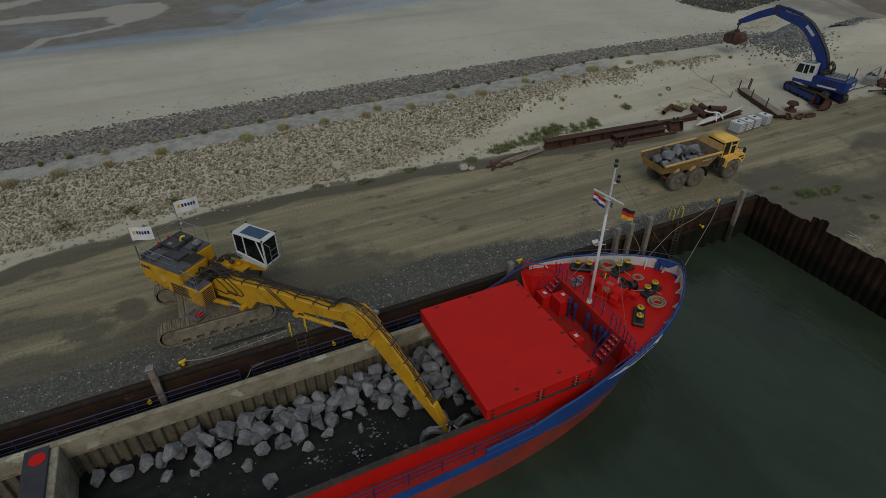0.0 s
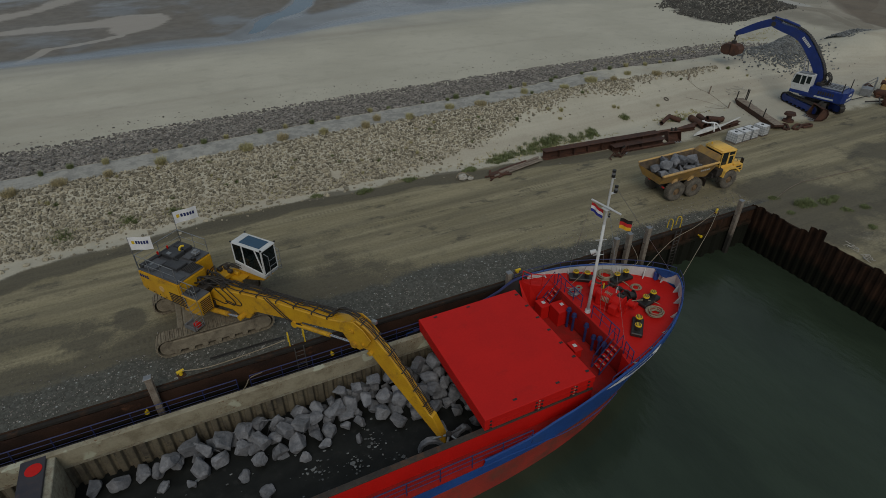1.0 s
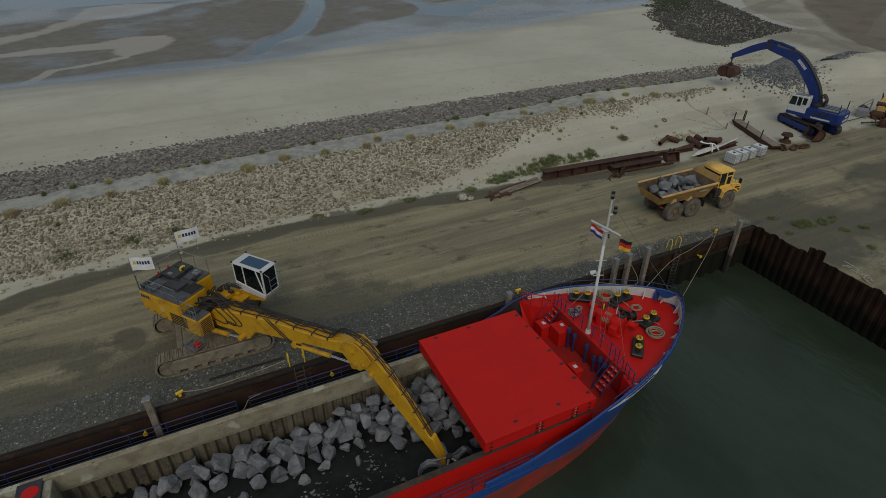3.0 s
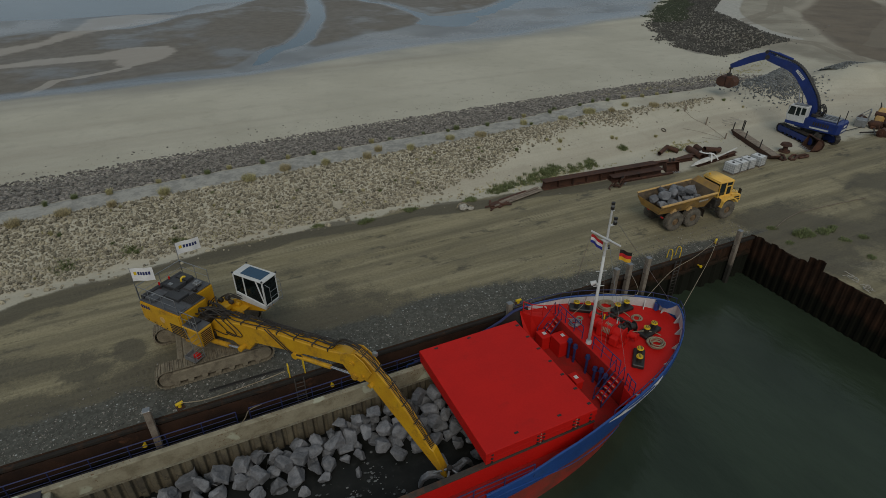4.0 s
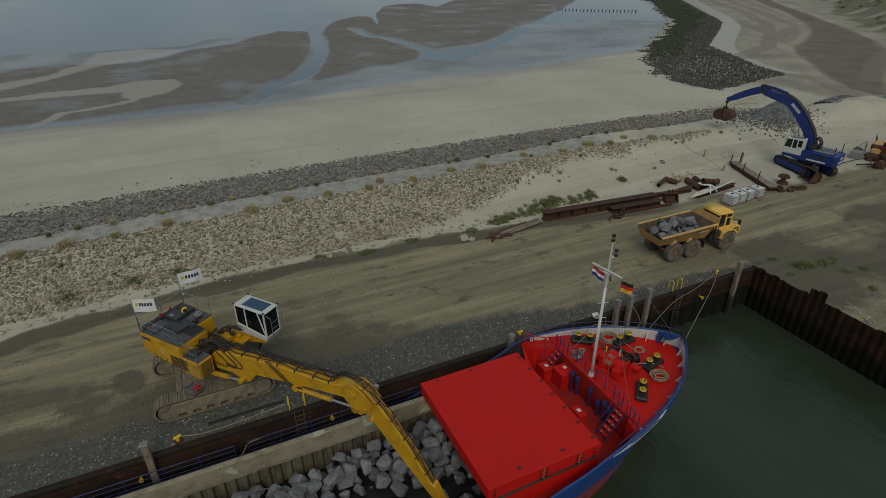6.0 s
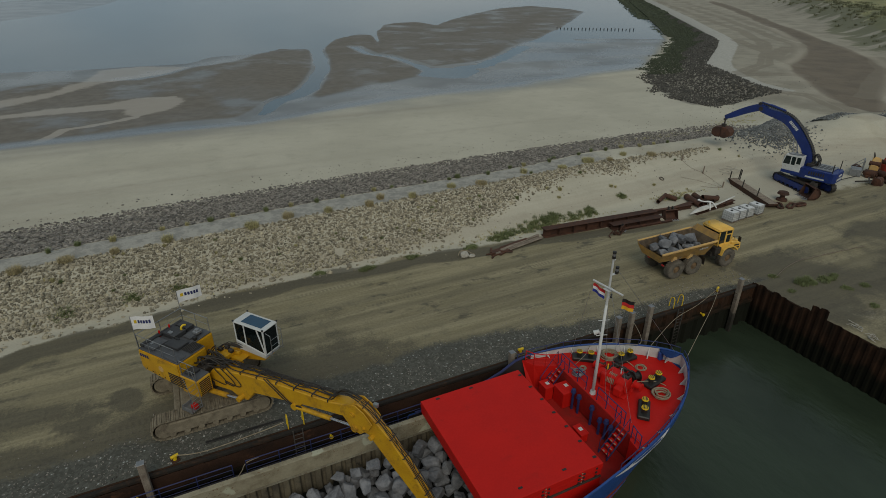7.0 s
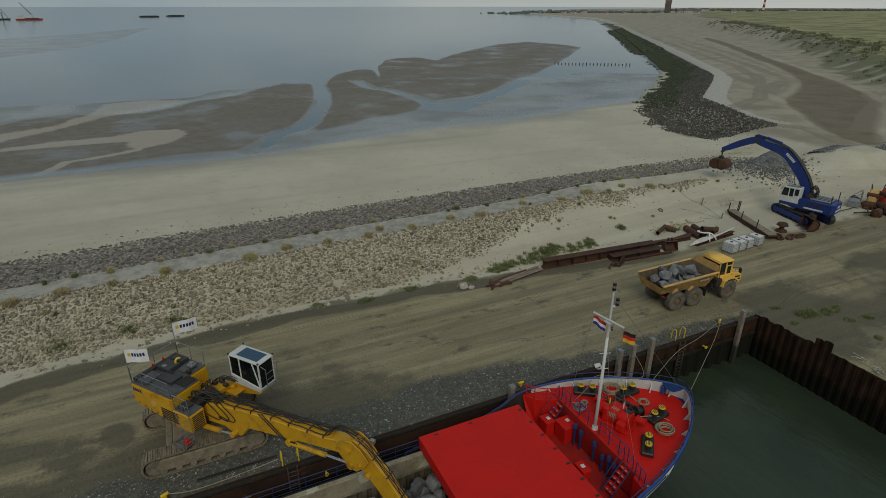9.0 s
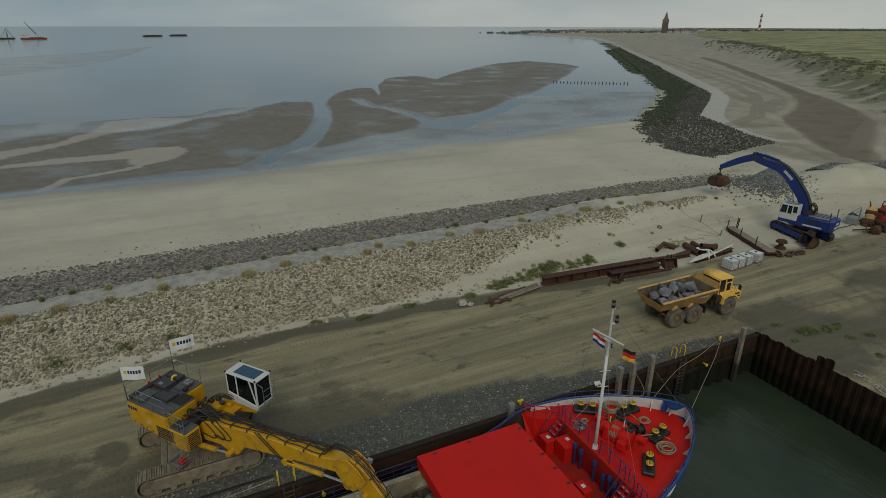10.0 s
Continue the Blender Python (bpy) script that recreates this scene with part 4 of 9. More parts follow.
part("backing", bm, M_PILE_WET_SHADED, end_wall)


# ---- cargo ship ----
ship = thing("cargo_ship", None, "small red and blue coaster moored at the quay, hold open", "ship")
MID, DECK, FORE, BREAK, WELL = -6.1, -1.2, 0.92, 18.7, -0.75


def deck_half(x):
    if x <= 13:
        return 5.1
    return 5.1 * max(0.0, 1 - ((x - 13) / 12.65) ** 2.4) ** 0.7


def line_half(x):
    if x <= 6:
        return 5.05
    return 5.05 * max(0.0, 1 - ((x - 6) / 18.0) ** 2.2) ** 0.8


def sheer(x):
    return float(np.interp(x, [-30, 8.96, 9.06, 11.4, 12.4, 13.3, 14.5, 15.5, 16.4, 17.5, 20, 22, 24, 26], [-1.17, -1.17, -0.88, -0.80, -0.60, -0.30, -0.04, 0.32, 0.80, 1.10, 1.34, 1.44, 1.58, 1.78]))


XS = list(np.linspace(-26, 6, 9)) + [8.0, 8.5, 8.96, 9.06] + list(np.linspace(9.5, 20, 22)) + list(np.linspace(20.4, 25.65, 26))


def hull_point(x, s, level, inset=0.0):
    """A point of the shell; level 0 at the boot line's foot, 1 at the sheer."""
    low, high = -6.2, sheer(x)
    z = low + (high - low) * level
    f = min(1.0, max(0.0, (z + 4.7) / (FORE - 0.05 + 4.7)))
    f = f ** 1.3
    xx = x - (1 - f) * 2.0 * max(0.0, (x - 14) / 11.9) ** 2
    h = deck_half(x) * f + min(line_half(min(x, 24.0)), deck_half(x)) * (1 - f)
    return Vector((xx, MID + s * max(0.0, h - inset), z))


def at_z(x, s, z, inset=0.0):
    return hull_point(x, s, (z + 6.2) / (sheer(x) + 6.2), inset)


def shell(z0, z1, material, name, label, thick=0.05):
    bm = B()
    for s in (-1, 1):
        grid = []
        for x in XS:
            low, high = -6.2, sheer(x)
            lo, hi = max(z0(x), low), min(z1(x), high)
            grid.append([bm.verts.new(hull_point(x, s, (lo + (hi - lo) * k / 14 - low) / (high - low))) for k in range(15)])
        for a, c in zip(grid, grid[1:]):
            for k in range(14):
                f = (a[k], c[k], c[k + 1], a[k + 1])
                bm.faces.new(f if s < 0 else f[::-1])
    bmesh.ops.remove_doubles(bm, verts=bm.verts, dist=0.002)
    return part(name, bm, material, ship, label, True)


def boot(x):
    return float(np.interp(x, [5, 14, 17.5, 21, 25], [-1.9, -1.85, -1.85, -1.95, -2.1]))


shell(lambda x: -6.2, boot, M_RED_HULL, "lower_hull", "weathered red boot topping")
shell(boot, lambda x: 9.0, M_BLUE_HULL, "upper_hull", "blue painted topsides")
# bulwark inside: white at the bow, with its cap rail
XB = [x for x in XS if x >= 17.2]
bm = B()
for s in (-1, 1):
    prev = None
    for x in XB:
        hi = hull_point(x, s, 1.0, 0.13)
        lo = at_z(x, s, min(FORE, sheer(x) - 0.02) if x > 16.4 else DECK, 0.13)
        cur = (bm.verts.new(lo), bm.verts.new(hi))
        if prev:
            f = (prev[0], cur[0], cur[1], prev[1])
            bm.faces.new(f[::-1] if s < 0 else f)
        prev = cur
part("bulwark", bm, M_WHITE, ship, "white painted inside of the bow bulwark", True)
# quay-side face is black, standing in for the dark wall beyond it
for s, mat in ((-1, M_RED), (1, M_BLACK)):
    bm = B()
    prev = None
    for x in [x for x in XS if 9.0 < x < 17.75]:
        cur = (bm.verts.new(at_z(x, s, DECK, 0.09)), bm.verts.new(hull_point(x, s, 1.0, 0.09)))
        if prev:
            f = (prev[0], cur[0], cur[1], prev[1])
            bm.faces.new(f[::-1] if s < 0 else f)
        prev = cur
    part("side_bulwark", bm, mat, ship, "", True)
bm = B()
line = [hull_point(x, -1, 1.0, 0.04) for x in XS if x > 9.0] + [hull_point(x, 1, 1.0, 0.04) for x in reversed(XS) if 16.9 <= x < 25.6]
tube(bm, [p + Vector((0, 0, 0.02)) for p in line], 0.06, 6)
part("cap_rail", bm, M_BLUE_HULL, ship)
bm = B()
tube(bm, [hull_point(x, 1, 1.0, 0.04) + Vector((0, 0, 0.02)) for x in XS if 9.2 <= x < 17.1], 0.09, 6)
part("cap_rail", bm, M_BLUE_RAIL, ship, "dark blue cap rail")
for x in (18.6, 20.2, 21.8, 23.3, 24.5, 25.3):
    for s in (-1, 1):
        p = hull_point(x, s, 1.0, 0.12)
        d = Vector((-(p.x - 19) * 0.35, MID - p.y, 0)).normalized()
        bm = B()
        p0 = at_z(x, s, FORE, 0.1)
        q = [p + Vector((0, 0, -0.08)), p0, p0 + 0.34 * d]
        w = Vector((-d.y, d.x, 0)) * 0.03
        a = [bm.verts.new(v + w) for v in q]
        c = [bm.verts.new(v - w) for v in q]
        bm.faces.new(a), bm.faces.new(c[::-1])
        for k in range(3):
            bm.faces.new((a[k], c[k], c[(k + 1) % 3], a[(k + 1) % 3]))
        part("bulwark_stay", bm, M_WHITE, ship)


def deck_plate(name, x0, x1, z, material, thick=0.06):
    xs = [x0] + [x for x in XS if x0 < x < x1] + [x1]
    bm = B()
    a = []
    for dz in (0, -thick):
        a.append([bm.verts.new(at_z(x, -1, z + dz, 0.05)) for x in xs] + [bm.verts.new(at_z(x, 1, z + dz, 0.05)) for x in reversed(xs)])
    bm.faces.new(a[0])
    bm.faces.new(a[1][::-1])
    k = len(a[0])
    for i in range(k):
        bm.faces.new((a[0][i], a[1][i], a[1][(i + 1) % k], a[0][(i + 1) % k]))
    return part(name, bm, material, ship)


deck_plate("forecastle_deck", BREAK, 25.4, FORE, M_RED)
deck_plate("fore_well_deck", 16.2, BREAK, WELL, M_RED_WORN_SHADED, 0.5)
bm = B()
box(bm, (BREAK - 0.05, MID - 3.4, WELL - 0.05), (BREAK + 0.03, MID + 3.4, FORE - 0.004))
part("forecastle_bulkhead", bm, M_RED_WORN_SHADED, ship)
# wings of the forecastle beside the well
for s in (-1, 1):
    bm = B()
    def rim(x, z):
        return abs(at_z(x + 0.3, s, z, 0.12).y - MID)
    outline = [(BREAK, 9), (BREAK, 3.3), (17.9, 3.6), (17.3, 4.0), (16.9, 9)] if s > 0 else [(BREAK, 9), (BREAK, 3.3), (18.6, 3.35), (18.45, 3.5), (18.3, 9)]
    lo = [bm.verts.new((x, MID + s * min(y, rim(x, WELL) - 0.45), WELL - 0.02)) for x, y in outline]
    hi = [bm.verts.new((x, MID + s * min(y, rim(x, FORE - 0.06)), FORE - 0.06)) for x, y in outline]
    bm.faces.new(hi if s < 0 else hi[::-1])
    for k in range(5):
        bm.faces.new((lo[k], lo[(k + 1) % 5], hi[(k + 1) % 5], hi[k]))
    bmesh.ops.recalc_face_normals(bm, faces=bm.faces)
    part("deck_wing", bm, M_RED, ship)

# side decks, coamings and hold
HOLD_Y0, HOLD_Y1, HOLD_Z = -10.0, -2.52, -2.75
for name, y0, y1, mat in (("side_deck", MID - 5.0, HOLD_Y0 - 0.2, M_RED_WORN_SHADED), ("side_deck", HOLD_Y1 + 0.2, MID + 5.0, M_DECK_DARK)):
    bm = B()
    s = -1 if y0 < MID else 1
    xs = [-26.0] + [x for x in XS if -26 < x < 16.1] + [16.18]
    outer = [bm.verts.new(at_z(x, s, DECK, 0.004)) for x in xs]
    inner = [bm.verts.new((x, y1 if s < 0 else y0, DECK)) for x in xs]
    f = [bm.faces.new((outer[k], outer[k + 1], inner[k + 1], inner[k])) for k in range(len(xs) - 1)]
    bmesh.ops.recalc_face_normals(bm, faces=bm.faces)
    bmesh.ops.solidify(bm, geom=bm.faces[:], thickness=0.05)
    part(name, bm, mat, ship)
for name, y0, y1, mat in (("coaming", HOLD_Y0 - 0.22, HOLD_Y0, M_RED), ("coaming", HOLD_Y1, HOLD_Y1 + 0.22, M_COAMING)):
    bm = B()
    box(bm, (-26, y0, DECK), (16.1, y1, -0.06), bev=0.02)
    part(name, bm, mat, ship, "red coaming" if mat is M_RED else "stained beige coaming")
for y in (HOLD_Y0 - 0.26, HOLD_Y1 - 0.06):
    bm = B()
    box(bm, (-26, y, -0.06), (16.1, y + 0.32, 0.02), bev=0.015)
    part("coaming_top", bm, M_COAMING_DARK if y < -6 else M_STRAKE, ship, "worn coaming top plate")
for s, y in ((1, HOLD_Y1), (-1, HOLD_Y0)):
    bm = B()
    box(bm, (-26, min(y, y - s * 0.05), -0.95), (13.6, max(y, y - s * 0.05), -0.065))
    part("hold_strake", bm, M_STRAKE if s > 0 else M_COAMING, ship)
    bm = B()
    x, pts = -26.0, []
    while x < 13.3:
        pts += [(x, 0.0), (x + 0.22, 0.0), (x + 0.26, 0.02), (x + 0.34, 0.17), (x + 0.38, 0.19), (x + 0.46, 0.19), (x + 0.49, 0.17), (x + 0.55, 0.02), (x + 0.58, 0.0)]
        x += 0.58
    low = [bm.verts.new((px, y + s * (0.02 + d), HOLD_Z - 0.3)) for px, d in pts]
    up = [bm.verts.new((px, y + s * (0.02 + d), -0.9)) for px, d in pts]
    for k in range(len(pts) - 1):
        bm.faces.new((low[k], low[k + 1], up[k + 1], up[k]))
    part("corrugated_side", bm, M_HOLD, ship, "corrugated hold side, dirty")
bm = B()
box(bm, (-26, HOLD_Y0 - 0.3, HOLD_Z - 0.2), (13.6, HOLD_Y1 + 0.3, HOLD_Z))
bmesh.ops.subdivide_edges(bm, edges=bm.edges, cuts=30, use_grid_fill=True)
for v in bm.verts:
    if v.co.z > HOLD_Z - 0.01:
        v.co.z += 0.10 * noise.noise(Vector((v.co.x * 0.8, v.co.y * 2.0, 3))) + 0.06 * noise.noise(Vector((v.co.x * 3, v.co.y * 4, 1)))
part("hold_floor", bm, M_MUD, ship, "wet black hold floor", True)
bm = B()
box(bm, (13.5, HOLD_Y0, HOLD_Z), (13.6, HOLD_Y1, 0))
part("hold_end", bm, M_HOLD, ship)
bm = B()
box(bm, (-26.05, MID - 5.05, -6), (-26, MID + 5.05, DECK))
part("hold_end", bm, M_HOLD, ship)
# cross beam between the holds
bm = B()
box(bm, (-10.0, HOLD_Y0, HOLD_Z), (-9.6, HOLD_Y1, -0.10), bev=0.03)
box(bm, (-9.62, HOLD_Y0, -3.5), (-8.9, HOLD_Y0 + 0.3, -0.1))
part("hold_bulkhead", bm, M_COAMING, ship, "stained beige bulkhead")
bm = B()
box(bm, (-11.0, HOLD_Y0, -0.2), (-9.95, HOLD_Y1 + 0.1, 0.035), bev=0.02)
part("cross_walkway", bm, M_DECK_DARK, ship, "dark steel walkway")
bm = B()
bmesh.ops.create_cone(bm, cap_ends=True, segments=28, radius1=0.36, radius2=0.36, depth=0.012, matrix=pose(-10.4, -3.1, 0.045))
part("marker_disc", bm, M_RED, ship, "red painted disc")


# hatch cover stack at the fore end
def hatch(x0, x1, y0, y1, z0, z1):
    h = thing("hatch_cover", None, "large glossy red steel hatch cover lying on the coaming", "hatch cover")
    bm = B()
    box(bm, (x0, y0, z0 + 0.42), (x1, y1, z1), bev=0.02)
    part("upper_cover", bm, M_RED, h)
    bm = B()
    box(bm, (x0 + 0.03, y0 + 0.03, z0), (x1 - 0.03, y1 - 0.03, z0 + 0.40), bev=0.02)
    part("lower_cover", bm, M_RED, h)
    for i in range(7):
        y = y0 + 0.5 + i * (y1 - y0 - 1.0) / 6
        bm = B()
        box(bm, (x1 - 0.30, y - 0.07, z1), (x1 - 0.08, y + 0.07, z1 + 0.03), bev=0.01)
        part("lifting_socket", bm, M_BLACK, h)
    for x, y in ((x0 + 1.0, y1 - 0.25), (x0 + 3.2, y1 - 0.25), (x0 + 2.0, y0 + 0.5), (x0 + 4.6, y0 + 0.5)):
        bm = B()
        box(bm, (x - 0.12, y - 0.06, z1), (x + 0.12, y + 0.06, z1 + 0.025), bev=0.01)
        part("lifting_socket", bm, M_BLACK, h)
    for x in (x0 + 0.35, x0 + 3.0, x0 + 3.35, x0 + 5.2, x0 + 5.5, x1 - 0.4):
        for z in (z0 + 0.1, z0 + 0.35, z0 + 0.62):
            bm = B()
            box(bm, (x - 0.06, y0 - 0.035, z - 0.05), (x + 0.06, y0 + 0.02, z + 0.05), bev=0.01)
            part("cleat", bm, M_BLACK, h)
    for x in (x0 + 3.15, x0 + 5.35):
        for k in range(4):
            bm = B()
            box(bm, (x - 0.035, y0 - 0.05, z0 + 0.1 + 0.2 * k), (x + 0.035, y0 - 0.02, z0 + 0.15 + 0.2 * k))
            part("warning_mark", bm, M_ROPE, h)
    return h


hatch(9.48, 16.17, -10.2, -2.05, 0.02, 0.86)


def rail(name, pts, h, mat, parent, rows=2, r=0.025, posts=True, rp=0.03):
    """A pipe railing along points on the deck; each post and pipe is a part."""
    up = Vector((0, 0, 1))
    for k in range(rows):
        bm = B()
        tube(bm, [Vector(p) + up * h * (k + 1) / rows for p in pts], r * (1.3 if k == rows - 1 else 0.8), 5)
        part("rail_pipe", bm, mat, parent)
    if posts:
        for p in pts:
            bm = B()
            rod(bm, p, Vector(p) + up * h, rp, seg=5)
            part("rail_post", bm, mat, parent)


rail("rail", [(x, -1.18, DECK) for x in np.linspace(-26, -1.1, 15)], 1.0, M_BLUE_RAIL, ship, 3)
rail("rail", [(x, -1.18, DECK) for x in np.arange(-0.4, 13.5, 1.75)], 1.0, M_BLUE_RAIL, ship, 3)
rail("rail", [(x, MID - 4.92, DECK) for x in np.arange(-26, 13.2, 1.72)], 1.0, M_BLUE_RAIL, ship, 3)
for s in (-1, 1):
    pts = [hull_point(x, s, 1.0, 0.06) for x in (16.6, 17.6, 18.6, 19.7, 20.8, 21.9, 23.0, 24.0, 24.8, 25.35, 25.6)]
    rail("rail", pts, 0.45, M_BLUE_RAIL, ship, 1, 0.02, True, 0.022)
rail("rail", [(BREAK + 0.1, y, FORE) for y in (-2.9, -3.7, -4.6, -5.4)], 0.95, M_BLUE_RAIL, ship, 2)
rail("rail", [(BREAK + 0.1, y, FORE) for y in (-6.4, -7.2, -8.0, -8.7)], 0.95, M_BLUE_RAIL, ship, 2)
rail("rail", [(17.0, -1.6, FORE - 0.06), (17.3, -2.1, FORE - 0.06), (17.9, -2.5, FORE - 0.06), (18.6, -2.75, FORE - 0.06)], 0.9, M_RED, ship, 3)
rail("rail", [(18.6, -9.5, FORE - 0.06), (18.5, -9.9, FORE - 0.06), (18.45, -10.3, FORE - 0.06)], 0.9, M_BLUE_RAIL, ship, 2)

# stairs from the well to the forecastle
for y0 in (-3.3, -9.1):
    for k in range(5):
        bm = B()
        x = BREAK - 1.1 + 0.22 * k
        box(bm, (x, y0, WELL + 0.28 * (k + 1)), (x + 0.24, y0 + 0.62, WELL + 0.28 * (k + 1) + 0.04), bev=0.008)
        part("stair_tread", bm, M_RED, ship)
        for j in range(2):
            bm = B()
            box(bm, (x + 0.01, y0 + 0.08 + 0.28 * j, WELL + 0.28 * (k + 1) + 0.04), (x + 0.09, y0 + 0.22 + 0.28 * j, WELL + 0.28 * (k + 1) + 0.05))
            part("tread_mark", bm, M_ROPE, ship)
    for y in (y0 - 0.03, y0 + 0.65):
        bm = B()
        rod(bm, (BREAK - 1.2, y, WELL + 0.05), (BREAK + 0.05, y, FORE + 0.05), 0.04, seg=6)
        tube(bm, [(BREAK - 1.2, y, WELL + 0.05), (BREAK - 1.2, y, WELL + 0.95), (BREAK, y, FORE + 0.95), (BREAK + 0.1, y, FORE)], 0.025, 6)
        part("handrail", bm, M_BLUE_RAIL, ship)
# lockers in the well
for lo, hi in (((17.15, -3.75, WELL), (17.75, -3.0, 0.3)), ((17.75, -4.75, WELL), (18.6, -3.75, 0.42)), ((17.0, -7.5, WELL), (17.5, -6.7, -0.1))):
    k = thing("deck_locker", None, "red steel deck locker bolted to the well deck", "locker")
    bm = B()
    box(bm, lo, (hi[0], hi[1], hi[2] - 0.06), bev=0.03)
    part("body", bm, M_RED, k)
    bm = B()
    box(bm, (lo[0] - 0.03, lo[1] - 0.03, hi[2] - 0.055), (hi[0] + 0.03, hi[1] + 0.03, hi[2]), bev=0.02)
    part("lid", bm, M_RED, k)
    bm = B()
    box(bm, (hi[0] - 0.35, hi[1] - 0.5, hi[2]), (hi[0] - 0.12, hi[1] - 0.25, hi[2] + 0.02), bev=0.008)
    part("label_plate", bm, M_WHITE, k)
for x, y, z, h in ((18.3, -4.95, WELL, 1.3), (18.38, -5.4, WELL, 1.15), (18.45, -6.5, WELL, 1.2), (18.45, -7.75, WELL, 1.2), (18.45, -8.15, WELL, 1.1), (18.4, -7.3, WELL, 0.95)):
    v = thing("deck_vent", None, "blue mushroom ventilator on the well deck", "ventilator", "deck ventilators")
    bm = B()
    rod(bm, (x, y, z), (x, y, z + h), 0.08, seg=10)
    part("pipe", bm, M_BLUE_RAIL, v)
    bm = B()
    rod(bm, (x, y, z + h), (x, y, z + h + 0.22), 0.17, 0.12, seg=12)
    part("cap", bm, M_BLUE_RAIL, v)


# bitts, windlass, coils
def bitt(x, y, ang):
    b = thing("mooring_bitt", pose(x, y, FORE, 0, 0, ang), "black double mooring bitt with yellow striped tops", "bollard", "bitts on the forecastle")
    bm = B()
    box(bm, (-0.78, -0.33, 0), (0.78, 0.33, 0.26), bev=0.05)
    part("base", bm, M_BLACK, b)
    for sx in (-0.36, 0.36):
        bm = B()
        rod(bm, (sx, 0, 0.26), (sx, 0, 0.6), 0.16, seg=14)
        post = part("post", bm, M_BLACK, b)
        bm = B()
        rod(bm, (sx, 0, 0.58), (sx, 0, 0.66), 0.2, 0.18, seg=18)
        cap = part("cap", bm, M_YELLOW_SIGNAL, post, "yellow cap")
        bm = B()
        for k in (-0.13, -0.06, 0.015, 0.09):
            w = math.sqrt(max(0.001, 0.165 ** 2 - (k + 0.02) ** 2))
            box(bm, (sx - w, k, 0.661), (sx + w, k + 0.036, 0.668))
        part("stripes", bm, M_BLACK, post, "black stripes")
    return b


for x, y, a in ((20.55, -3.05, -35), (22.85, -4.2, 0), (22.9, -6.7, 11), (20.6, -8.3, 45)):
    bitt(x, y, a)


def coil(x, y, r, turns, z=FORE, mat=None, thick=0.032):
    """A loose coil: every turn with a size and middle of its own."""
    bm = B()
    pts = []
    rg = random.Random(int(x * 100))
    for t in range(turns):
        rr, ox, oy = r * rg.uniform(0.62, 1.05), rg.uniform(-0.09, 0.09), rg.uniform(-0.09, 0.09)
        for k in range(14):
            a = 2 * math.pi * k / 14
            pts.append((x + ox + rr * math.cos(a), y + oy + 0.9 * rr * math.sin(a), z + 0.04 + 0.03 * t + rg.uniform(0, 0.02)))
    tube(bm, smoothcurve(pts, 2), thick, 5)
    return tagged(part("rope_coil", bm, mat or M_ROPE), "coiled mooring rope lying on the red deck", "rope")


coil(22.45, -7.75, 0.52, 9), coil(22.15, -3.55, 0.55, 9), coil(23.1, -5.35, 0.36, 3), coil(19.25, -4.05, 0.42, 7, FORE, M_GREY, 0.025), coil(19.9, -3.75, 0.2, 3)
w = thing("anchor_windlass", pose(20.6, -5.8, FORE, 0, 0, 20), "red anchor windlass with rope drums on the forecastle", "windlass")
for nm, lo, hi, mt in (("bedplate", (-0.8, -1.1, 0), (0.7, 1.1, 0.12), M_RED), ("brake_band", (-0.15, -0.62, 0.2), (0.1, -0.45, 1.0), M_BLACK), ("control_box", (-0.75, 0.3, 0.14), (-0.45, 0.6, 1.05), M_RED), ("lever", (-0.1, 0.5, 0.9), (0.0, 0.56, 1.35), M_YELLOW_SIGNAL), ("lever", (0.05, -0.3, 0.95), (0.13, -0.24, 1.4), M_WHITE), ("gearbox", (-0.55, -0.35, 0.14), (0.45, 0.45, 0.95), M_RED), ("motor", (-1.0, -0.9, 0.14), (-0.35, -0.4, 0.7), M_RED),
                       ("frame", (0.1, 0.75, 0.14), (0.45, 0.85, 0.8), M_RED), ("frame", (0.1, -0.85, 0.14), (0.45, -0.75, 0.8), M_RED)):
    bm = B()
    part(nm, box(bm, lo, hi, bev=0.05), mt, w)
for y0, y1, r in ((-1.55, -1.1, 0.26), (0.95, 1.55, 0.26), (-0.72, -0.38, 0.36), (0.48, 0.72, 0.36)):
    bm = B()
    rod(bm, (0.28, y0, 0.55), (0.28, y1, 0.55), r * 0.75, seg=14)
    for y in (y0, y1):
        rod(bm, (0.28, y - 0.03, 0.55), (0.28, y + 0.03, 0.55), r, seg=14)
    part("drum", bm, M_RED if abs(y0) > 0.9 else M_DARK, w)
bm = B()
rod(bm, (-0.25, -0.95, 0.62), (-0.25, 0.95, 0.62), 0.34, seg=20)
for y in (-0.95, -0.3, 0.35, 0.95):
    rod(bm, (-0.25, y - 0.03, 0.62), (-0.25, y + 0.03, 0.62), 0.46, seg=20)
part("main_drum", bm, M_RED, w)
bm = B()
tube(bm, [(-0.25 + 0.37 * math.sin(0.9 * k), -0.25 + 0.014 * k, 0.62 + 0.37 * math.cos(0.9 * k)) for k in range(42)], 0.03, 5)
part("wound_rope", bm, M_ROPE, w, "rope wound on the drum")
bm = B()
for k in range(9):
    rod(bm, (0.6 + 0.17 * k, 0.6, 0.5 - 0.05 * k), (0.74 + 0.17 * k, 0.6, 0.45 - 0.05 * k), 0.05, seg=6)
part("chain", bm, M_RUST, w)
bm = B()
